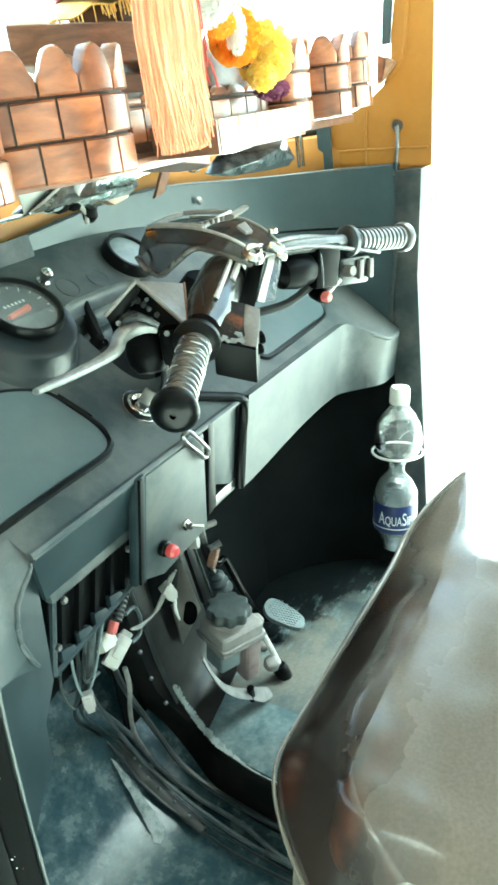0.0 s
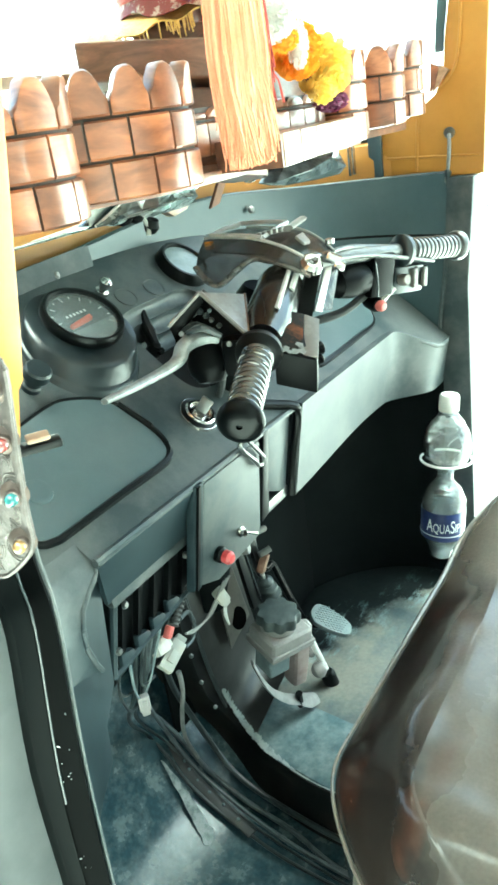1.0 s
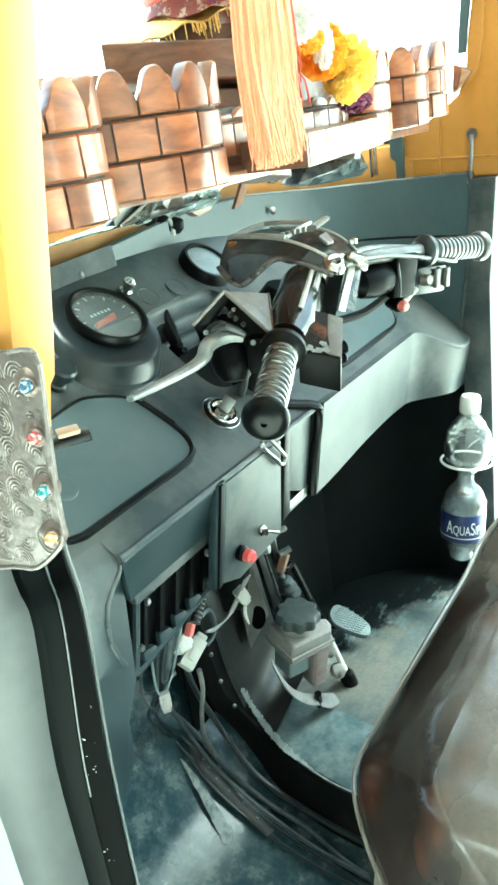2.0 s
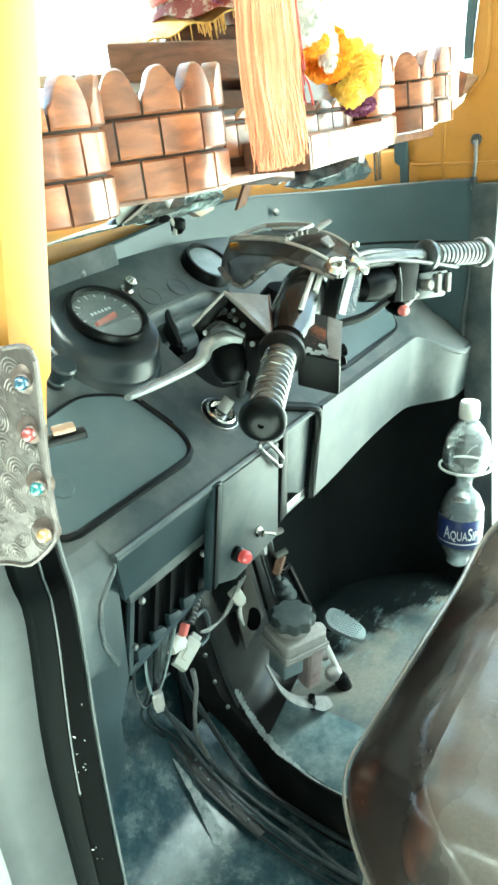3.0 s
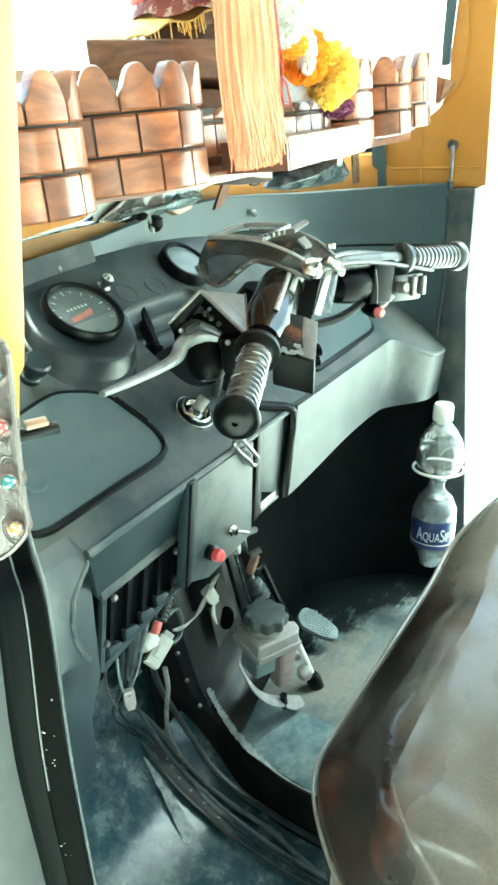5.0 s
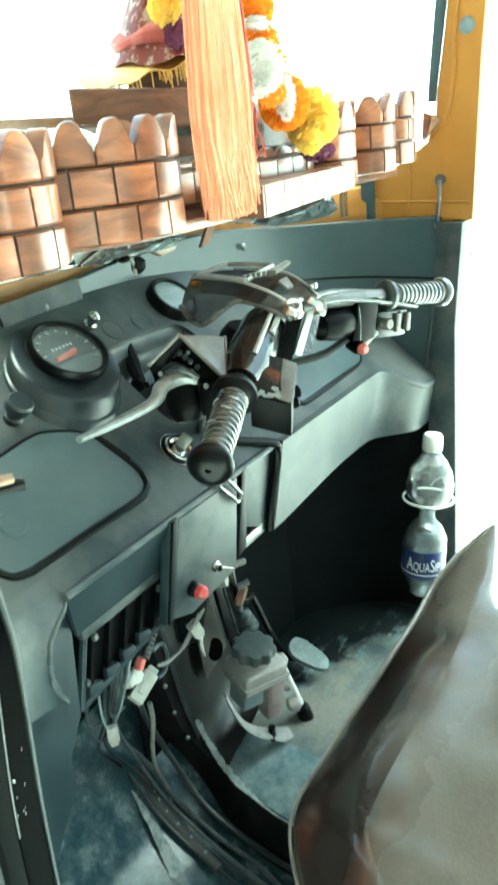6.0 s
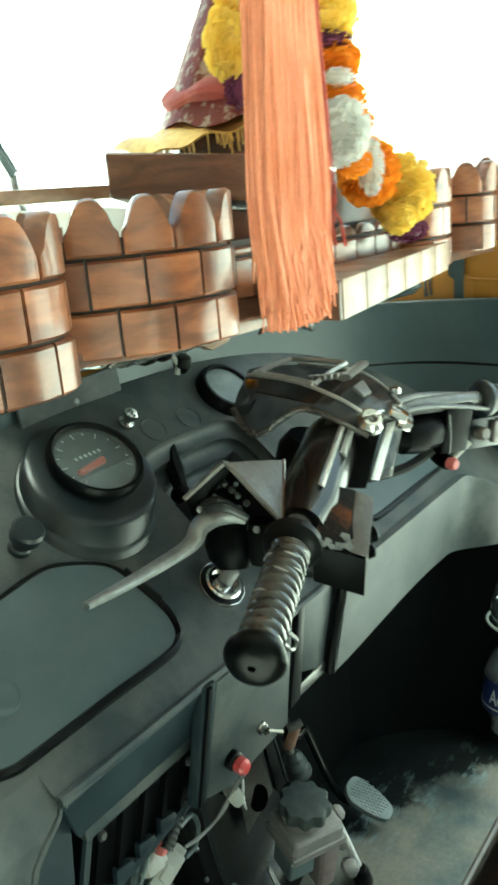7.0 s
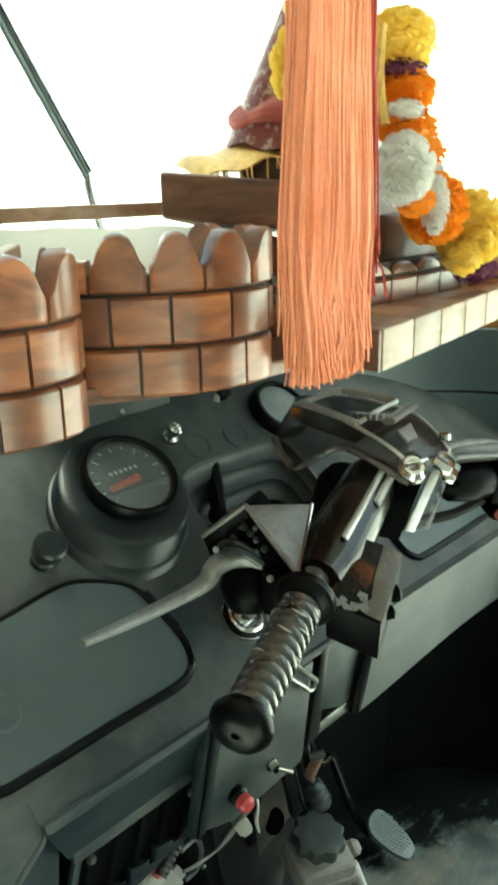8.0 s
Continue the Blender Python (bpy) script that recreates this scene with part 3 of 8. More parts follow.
def shade_wall():
    # invented wall, out of view, that blocks skylight from the left opening
    part("wall_shade", span((-2.5, -7.0, 0.0), (-2.3, 5.0, 6.5), 0.01), M_SHADE_WALL)
    tagged(bpy.data.objects["wall_shade"], "plain grey wall added out of view to shade the left side", "wall", "", "structure")


shade_wall()

# ---- cabin shell ----
def cowl():
    """The front wall from the floor to the windscreen, a curved sheet."""
    def fn(u, v):
        x, y = nose(-1 + 2 * u, 0.012)
        return Vector((x, y, 0.20 + v * 0.96))
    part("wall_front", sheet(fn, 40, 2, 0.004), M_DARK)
    tagged(bpy.data.objects["wall_front"], "near-black front wall of the cabin under the dash", "wall", "", "structure")

    def rim(u, v):
        s = -1 + 2 * u
        x, y = nose(s, 0.014)
        prof = [(0.0, 1.15), (0.0, 1.235), (0.012, 1.262), (0.05, 1.275), (0.06, 1.262), (0.06, 1.05)]
        q = v * 5
        i = min(int(q), 4)
        d, z = [prof[i][j] * (1 - q + i) + prof[i + 1][j] * (q - i) for j in range(2)]
        nx, ny = nose(s, 0.014 + d)
        return Vector((nx, ny, z))
    part("wall_cowl", sheet(rim, 48, 10, 0.003), M_YELLOW)
    tagged(bpy.data.objects["wall_cowl"], "glossy yellow painted cowl below the windscreen", "wall", "", "structure")


cowl()


def floors():
    def left(u, v):
        x = -0.54 + u * 0.55
        prof = [(-1.30, 0.275), (-0.5, 0.275), (-0.15, 0.275), (-0.03, 0.282), (0.05, 0.315), (0.10, 0.365), (0.14, 0.425), (0.19, 0.53), (0.22, 0.66), (0.23, 0.90)]
        p = spline([(0, a, b) for a, b in prof], 4)
        q = p[min(int(v * (len(p) - 1) + 0.5), len(p) - 1)]
        return Vector((x, q.y, q.z + 0.003 * noise.noise(Vector((x * 9, q.y * 9, 0)))))
    part("floor_left", sheet(left, 14, 36, 0.003), M_FLOOR)
    tagged(bpy.data.objects["floor_left"], "scuffed blue-grey painted sheet-metal floor, curving up in front", "floor", "", "structure")

    fl = bpy.data.objects["floor_left"]

    def smear(u, v):
        """A bare scraped streak that widens towards the seat, with a ragged outline."""
        y = 0.113 - 0.112 * u
        w = (0.003 + 0.012 * u) * (1 + 0.4 * noise.noise(Vector((u * 13, 0, 0)))) * min(1, 8 * u + 0.2, 8 * (1 - u) + 0.1)
        x = -0.147 - 0.040 * u ** 1.5 + w * (v - 0.5) * 2 + 0.002 * noise.noise(Vector((u * 11, v * 2, 5)))
        return Vector((x, y, 0.2765 + 0.108 * max((y + 0.035) / 0.146, 0) ** 1.6 + 0.0028))
    part("scrape", sheet(smear, 40, 5, 0.0006), M_SCRAPE, fl, "pale scraped streak")

    def right(u, v):
        prof = [(-1.30, 0.352), (-0.5, 0.352), (-0.15, 0.352), (-0.06, 0.352), (0.0, 0.352), (0.05, 0.353), (0.09, 0.354), (0.14, 0.355), (0.19, 0.357)]
        p = spline([(0, a, b) for a, b in prof], 4)
        q = p[min(int(v * (len(p) - 1) + 0.5), len(p) - 1)]
        x0 = -0.078 + 0.030 * min(max((q.y + 0.17) / 0.12, 0), 1) + 0.075 * min(max((q.y + 0.05) / 0.13, 0), 1)
        x = x0 + u * (0.60 - x0)
        return Vector((x, q.y, q.z + 0.003 * noise.noise(Vector((x * 9, q.y * 9, 3)))))
    pl = [(0.018, 0.066), (0.060, 0.058), (0.090, 0.010), (0.085, -0.06), (0.072, -0.14), (0.04, -0.32), (-0.080, -0.32), (-0.074, -0.172), (-0.049, -0.052), (-0.029, -0.001), (0.001, 0.045)]
    part("floor_plate", prism([(x, y, 0.3585) for x, y in pl], (0, 0, 0.005), 0.0015), M_FLOORPLATE)
    tagged(bpy.data.objects["floor_plate"], "scuffed blue-grey metal plate beside the frame rail", "floor plate", "", "structure")
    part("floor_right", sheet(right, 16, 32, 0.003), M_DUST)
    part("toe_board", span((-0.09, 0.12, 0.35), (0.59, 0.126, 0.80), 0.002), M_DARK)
    tagged(bpy.data.objects["toe_board"], "near-black toe board deep under the dash", "toe board", "", "structure")
    tagged(bpy.data.objects["floor_right"], "dusty worn grey footwell floor round the pedals", "floor", "", "structure")


floors()


def rail_line():
    """The folded edge of the raised floor: along the floor, then up behind the dash."""
    return [Vector(p) for p in ((-0.066, 0.082, 0.80), (-0.060, 0.081, 0.75), (-0.044, 0.080, 0.626), (-0.026, 0.080, 0.51), (-0.008, 0.076, 0.425), (-0.006, 0.052, 0.376), (-0.029, 0.0, 0.361), (-0.050, -0.052, 0.360), (-0.076, -0.172, 0.360), (-0.085, -0.5, 0.360), (-0.085, -1.2, 0.360))]


def frame_rail():
    """The black frame channel that divides the two floors, with its worn folded edge."""
    t = thing("frame_rail", (-0.075, -0.2, 0.28), "black painted steel frame rail between the floor sheets", "frame rail", "", "structure")
    line = spline(rail_line(), 6)
    lat = Vector((1, 0, 0))
    rnd = random.Random(31)
    bm, bmt = bmesh.new(), bmesh.new()
    prev, prevt, edge = None, None, []
    for i, p in enumerate(line):
        d = (line[min(i + 1, len(line) - 1)] - line[max(i - 1, 0)]).normalized()
        n = d.cross(lat).normalized()
        n = -n if n.z < -0.3 or n.y > 0.3 else n
        up = min(max((p.z - 0.37) / 0.08, 0), 1)
        w = 0.006 + 0.022 * up
        ring = [bm.verts.new(q) for q in (p, p - lat * w - n * 0.003, p - lat * (w + 0.004) - n * 0.010, p - lat * (w + 0.012) - n * 0.085, p + lat * 0.01 - n * 0.085, p + lat * 0.01 - n * 0.004)]
        if prev:
            for k in range(6):
                bm.faces.new((prev[k], prev[(k + 1) % 6], ring[(k + 1) % 6], ring[k]))
        prev = ring
        edge.append(p + n * 0.001)
        # toe sheet: rises with the rail to its right
        if p.z > 0.362 and p.y > -0.001:
            rt = [bmt.verts.new(p + lat * (0.001 + 0.034 * k) + Vector((0, 0.004 * k, 0.004 * k * (1 - up))) + n * 0.0015) for k in range(6)]
            if prevt:
                for k in range(5):
                    bmt.faces.new((prevt[k], prevt[k + 1], rt[k + 1], rt[k]))
            prevt = rt
    part("rail", bm, M_RAIL, t)
    bmesh.ops.recalc_face_normals(bmt, faces=bmt.faces)
    bmesh.ops.solidify(bmt, geom=bmt.faces[:], thickness=0.002)
    part("toe_sheet", bmt, M_PLATE, t, "grey-brown toe sheet")
    up = [p for p in edge if p.z > 0.40]
    part("bead", tube(up, 0.0024, 6, 1), M_BEAD, t, "folded double edge")
    part("bead", tube([p + Vector((-0.007, -0.003, 0)) for p in up], 0.0020, 6, 1), M_BEAD, t, "folded double edge")
    # ragged bare metal along the fold: a band of overlapping flakes, thinning towards the seat
    low = [p for p in edge if p.z <= 0.44 and p.y > -0.19]
    fine_low = spline(low, 5)
    for i in range(len(fine_low) - 2):
        a, b = fine_low[i], fine_low[i + 2]
        u = (b - a).normalized()
        near = min(max((a.y + 0.10) / 0.09, 0), 1)
        across = Vector((0.75, 0.1, 0.1)) - u * u.x * 0.75
        across.normalize()
        h = (0.0018 + 0.0085 * near) * rnd.uniform(0.5, 1.25)
        o = across * rnd.uniform(-0.001, 0.002) * near
        l = (b - a).length * rnd.uniform(0.7, 1.2)
        q = [a - u * l * 0.3 + o, a + across * h + o, b + across * h * rnd.uniform(0.4, 1) + o, b + u * l * 0.4 + o, a.lerp(b, 0.5) - across * h * 0.3 + o]
        nn = across.cross(u)
        nn = nn if nn.z > 0 or nn.y < -0.5 else -nn
        part("bare_flake", prism([v + nn * 0.005 for v in q], nn * 0.0008), M_FLAKE, t)
    for p in ((-0.074, 0.070, 0.560), (-0.064, 0.068, 0.500), (-0.050, 0.060, 0.44)):
        part("bolt", lathe([(0, 0), (0.0038, 0), (0.0038, 0.003), (0.002, 0.005), (0, 0.005)], p, (-0.4, -0.9, 0.1), 8), M_STEEL, t)


M_RAIL = material("black rail paint", (0.0045, 0.005, 0.005), 0.5, spots=(0.016, 0.014, 0.012), spot_scale=12, grain=0.3, grain_scale=60, spec=0.2)
M_PLATE = material("oily bracket steel", (0.024, 0.023, 0.0215), 0.36, 0.2, spots=(0.007, 0.0075, 0.0075), spot_scale=14, spot_cut=(0.38, 0.62), grain=0.2)
frame_rail()


def left_jamb():
    """The black door jamb at the left opening, leaning like the pillar."""
    t = thing("pillar_left", (-0.56, -0.2, 0.2), "yellow painted left windscreen pillar over a glossy black door jamb", "pillar", "", "structure")
    # yellow upper pillar
    poly = [(-0.556, -0.237, 1.165), (-0.556, -0.246, 1.175), (-0.556, -0.256, 1.209), (-0.556, -0.262, 1.216), (-0.556, -0.270, 1.245), (-0.556, -0.284, 1.304), (-0.556, -0.330, 1.50), (-0.556, -0.40, 1.80), (-0.556, -0.31, 1.80), (-0.556, -0.22, 1.45), (-0.556, -0.165, 1.25), (-0.556, -0.15, 1.165)]
    part("post", prism(poly, (-0.035, 0, 0), 0.004), M_YELLOW, t)
    right = spline([(-0.545, -0.215, 1.165), (-0.545, -0.213, 1.077), (-0.545, -0.217, 1.019), (-0.545, -0.203, 0.867), (-0.545, -0.196, 0.715), (-0.545, -0.190, 0.50), (-0.545, -0.188, 0.28)], 4)
    left = spline([(-0.577, -0.190, 1.165), (-0.577, -0.195, 1.064), (-0.577, -0.201, 1.025), (-0.577, -0.180, 0.886), (-0.577, -0.177, 0.740), (-0.577, -0.172, 0.50), (-0.577, -0.170, 0.28)], 4)
    bm = bmesh.new()
    prev = None
    for p, q in zip(right, left):
        ring = [bm.verts.new(v) for v in (p, p + Vector((-0.004, -0.003, 0)), q + Vector((0.004, -0.003, 0)), q, q + Vector((0, 0.05, 0)), p + Vector((0, 0.06, 0)))]
        if prev:
            for i in range(6):
                bm.faces.new((prev[i], prev[(i + 1) % 6], ring[(i + 1) % 6], ring[i]))
        prev = ring
    part("jamb", bm, M_JAMB, t, "black chipped door jamb")
    # dull rubber strip over the outer part of the jamb, with a thin ridge on each side
    bm = bmesh.new()
    prev = None
    for i, (p, q) in enumerate(zip(right, left)):
        w = 0.50 - 0.14 * min(i / 14, 1)
        m = q.lerp(p, w)
        ring = [bm.verts.new(v) for v in (q + Vector((-0.002, -0.002, 0)), q + Vector((0.0, -0.0075, 0)), q.lerp(p, w * 0.5) + Vector((0, -0.0065, 0)), m + Vector((-0.002, -0.0075, 0)), m + Vector((0, -0.0045, 0)), m + Vector((0, 0.004, 0)), q + Vector((-0.002, 0.012, 0)))]
        if prev:
            for k in range(7):
                bm.faces.new((prev[k], prev[(k + 1) % 7], ring[(k + 1) % 7], ring[k]))
        prev = ring
    part("door_strip", bm, M_STRIP, t, "dull dark teal rubber strip")
    part("seam", tube([q.lerp(p, 0.52 - 0.14 * min((i + 2) / 14, 1)) + Vector((0.0, -0.0065, 0)) for i, (p, q) in enumerate(zip(right[2:14], left[2:14]))], 0.0010, 5, 1), M_BEAD, t, "thin sealant line")

    part("edge_bead", tube([p + Vector((0.004, 0.002, 0)) for p in right[3:18]], 0.0018, 6, 1), M_DASH, t, "pale worn edge")

    def outer(u, v):
        j = min(int((1 - v) * 24), 23)
        edge = left[j].lerp(left[j + 1], (1 - v) * 24 - j)
        if u < 0.12:
            f = u / 0.12
            return Vector((edge.x - 0.001 + (-0.631 - edge.x) * f, edge.y + (-0.166 - edge.y) * f * f, edge.z))
        x, y = nose(-1 + 0.6 * (u - 0.12) / 0.88, 0.032)
        return Vector((x, y, edge.z))
    part("body_side", sheet(outer, 50, 24, 0.003), M_BODY, t, "dirty pale outer body sheet")
    # small chips in the paint
    rnd = random.Random(5)
    bm = bmesh.new()
    for i in range(34):
        z = rnd.choice((0.955, 0.93, 0.89, 0.80, 0.775, 0.72)) + rnd.gauss(0, 0.012)
        k = min(max(rnd.gauss(0.55, 0.2), 0.05), 0.95)
        y = -0.2 + (1.03 - z) * 0.075 + 0.004
        a = rnd.uniform(0, 3.1)
        l, w = rnd.uniform(0.0003, 0.0016) * (0.4 + k), rnd.uniform(0.00012, 0.00026)
        j = min(range(len(left)), key=lambda i: abs(left[i].z - z))
        c = right[j].lerp(left[j], 0.15 + 0.7 * k) + Vector((0, -0.0032, z - left[j].z))
        ac = (left[j] - right[j]).normalized()
        d, e = (ac * math.cos(a) + Vector((0, 0, math.sin(a)))) * l, (ac * -math.sin(a) + Vector((0, 0, math.cos(a)))) * w
        q = prism([c - d - e, c + d - e, c + d + e, c - d + e], (-0.0005, -0.0006, 0))
        bm = joined(bm, q)
    part("paint_chips", bm, M_CLOTH, t, "scattered pale chips")


left_jamb()


def right_pillar():
    t = thing("pillar_right", (0.61, -0.2, 0.2), "orange-yellow right windscreen pillar beside the open doorway", "pillar", "", "structure")
    poly = [(0.602, -0.035, 1.195), (0.602, -0.040, 1.28), (0.602, -0.10, 1.305), (0.602, -0.145, 1.335), (0.602, -0.160, 1.37), (0.602, -0.164, 1.42), (0.602, -0.176, 1.50), (0.602, -0.183, 1.555), (0.602, -0.245, 1.85), (0.602, -0.32, 1.85), (0.602, -0.250, 1.56), (0.602, -0.241, 1.458), (0.602, -0.228, 1.195)]
    part("post", prism(poly, (0.04, 0, 0), 0.004), M_YELLOW, t)
    # pressed ridges and a step in the sheet
    part("ridge", tube([(0.602, -0.105, 1.20), (0.602, -0.108, 1.25), (0.602, -0.112, 1.30)], 0.003, 8, 3), M_YELLOW, t)
    part("ridge", tube([(0.602, -0.045, 1.235), (0.602, -0.12, 1.232), (0.602, -0.222, 1.228)], 0.0025, 8, 3), M_YELLOW, t)
    part("hole_ring", lathe([(0.010, 0), (0.010, 0.003), (0.006, 0.003), (0.006, -0.004)], (0.601, -0.169, 1.269), (-1, 0, 0), 16), M_STEEL, t)
    part("prop_rod", tube([(0.598, -0.169, 1.268), (0.592, -0.170, 1.24), (0.592, -0.166, 1.205), (0.596, -0.16, 1.18)], 0.0035, 8, 5), M_STEEL, t)
    part("screw", lathe([(0, 0.006), (0.008, 0.005), (0.013, 0.002), (0.014, 0)], (0.601, -0.217, 1.513), (-1, 0, 0), 18), M_TEALGREY, t)
    part("jamb", prism([(0.585, -0.165, 1.195), (0.585, -0.215, 1.195), (0.585, -0.20, 1.0), (0.585, -0.20, 0.30), (0.585, -0.135, 0.30), (0.585, -0.145, 0.9)], (0.05, 0, 0), 0.006), M_DASH, t, "dark grey door jamb")
    for z in (1.19, 1.155, 1.115):
        part("rivet", lathe([(0, 0.004), (0.004, 0.003), (0.006, 0)], (0.612, -0.222, z + 0.02), (-0.3, -1, 0), 10), M_STEEL, t)
    part("edge_plate", span((0.592, -0.042, 1.200), (0.602, -0.016, 1.312), 0.002), M_PANEL, t, "dark teal edge strip")
    for z in (1.305, 1.244, 1.177, 1.136):
        part("rivet", lathe([(0, 0.005), (0.004, 0.004), (0.005, 0)], (0.636, -0.224, z), (-0.3, -1, 0), 10), M_STEEL, t)
    # flat dark seal between glass and pillar, and the pressed edge that curls in towards the shelf
    part("gasket", prism([(0.598, -0.148, 1.40), (0.598, -0.150, 1.43), (0.598, -0.164, 1.558), (0.598, -0.225, 1.85), (0.598, -0.246, 1.85), (0.598, -0.184, 1.558), (0.598, -0.166, 1.43), (0.598, -0.163, 1.40)], (0.006, 0, 0), 0.0015), M_PANEL, t, "dark teal windscreen seal")
    part("pressed_edge", tube([(0.601, -0.290, 1.83), (0.601, -0.204, 1.552), (0.601, -0.194, 1.445), (0.601, -0.187, 1.393), (0.601, -0.176, 1.366), (0.601, -0.150, 1.340)], 0.0028, 8, 5), M_YELLOW, t)
    part("arrow_trim", prism([(0.586, -0.143, 1.386), (0.586, -0.158, 1.379), (0.586, -0.150, 1.345), (0.586, -0.140, 1.338)], (0.014, 0, 0), 0.003), M_WOOD, t, "brown wooden wedge")
    part("arrow_side", prism([(0.588, -0.159, 1.380), (0.588, -0.174, 1.370), (0.588, -0.143, 1.337), (0.588, -0.150, 1.345)], (0.012, 0, 0), 0.003), M_WOODLIGHT, t, "pale side of the wedge")


right_pillar()


def roof_and_back():
    def top(u, v):
        x = -0.66 + 1.32 * u
        return Vector((x, -1.55 + 1.64 * v, 1.86 + 0.08 * (1 - (2 * u - 1) ** 2)))
    part("ceiling", sheet(top, 12, 4, 0.01), M_CANOPY)
    tagged(bpy.data.objects["ceiling"], "grey lined canopy roof", "canopy", "", "structure")
    part("wall_back", span((-0.64, -1.57, 0.25), (0.64, -1.54, 1.88), 0.01), M_BACK)
    tagged(bpy.data.objects["wall_back"], "grey lined rear wall of the canopy", "wall", "", "structure")

    def header(u, v):
        x, y = nose(-1 + 2 * u, 0.0)
        return Vector((x, y - 0.27 + 0.05 * v, 1.80 + 0.06 * v))
    part("trim_header", sheet(header, 24, 1, 0.02), M_YELLOW)
    tagged(bpy.data.objects["trim_header"], "yellow header above the windscreen", "trim", "", "structure")


roof_and_back()


def windscreen():
    t = thing("window_1", (0, 0.2, 1.26), "clear curved windscreen with a black rubber seal", "windscreen", "", "structure")

    def fn(u, v):
        x, y = nose(-0.93 + 1.86 * u, 0.045)
        return Vector((x, y - 0.20 * v, 1.27 + 0.53 * v))
    p = part("pane", sheet(fn, 30, 6), M_GLASS, t, "clear glass")
    p.visible_shadow = False
    part("seal", tube([(*nose(-0.95 + 1.9 * i / 20, 0.045), 1.273) for i in range(21)], 0.008, 8, 2), M_RUBBER, t, "black rubber seal")


windscreen()


M_WIPER = material("dusty wiper grey", (0.045, 0.060, 0.062), 0.6, spots=(0.065, 0.08, 0.08), spot_scale=40)


def wiper():
    t = thing("wiper", (0.02, 0.36, 1.40), "dark grey windscreen wiper outside the glass", "wiper")
    a, b = Vector((0.025, 0.345, 1.445)), Vector((-0.17, 0.31, 1.74))
    part("blade", tube([a, (a + b) / 2 + Vector((0, 0.004, 0)), b, b + (b - a) * 0.5], [0.0085, 0.0095, 0.0100, 0.0105], 10, 4, flat=0.35, up=(0.3, -0.9, 0.2)), M_WIPER, t, "dusty grey blade")
    part("spine", tube([a + Vector((0.004, -0.004, 0.004)), (a + b) / 2 + Vector((0.004, 0.0, 0.004)), b + Vector((0.004, -0.004, 0.004))], 0.0022, 6, 4), M_WIRE, t)
    part("pivot", tube([a, a + Vector((0.004, 0.0, -0.03)), a + Vector((0.008, -0.03, -0.10)), (0.04, 0.235, 1.262)], 0.005, 8, 3), M_STEEL, t)


wiper()


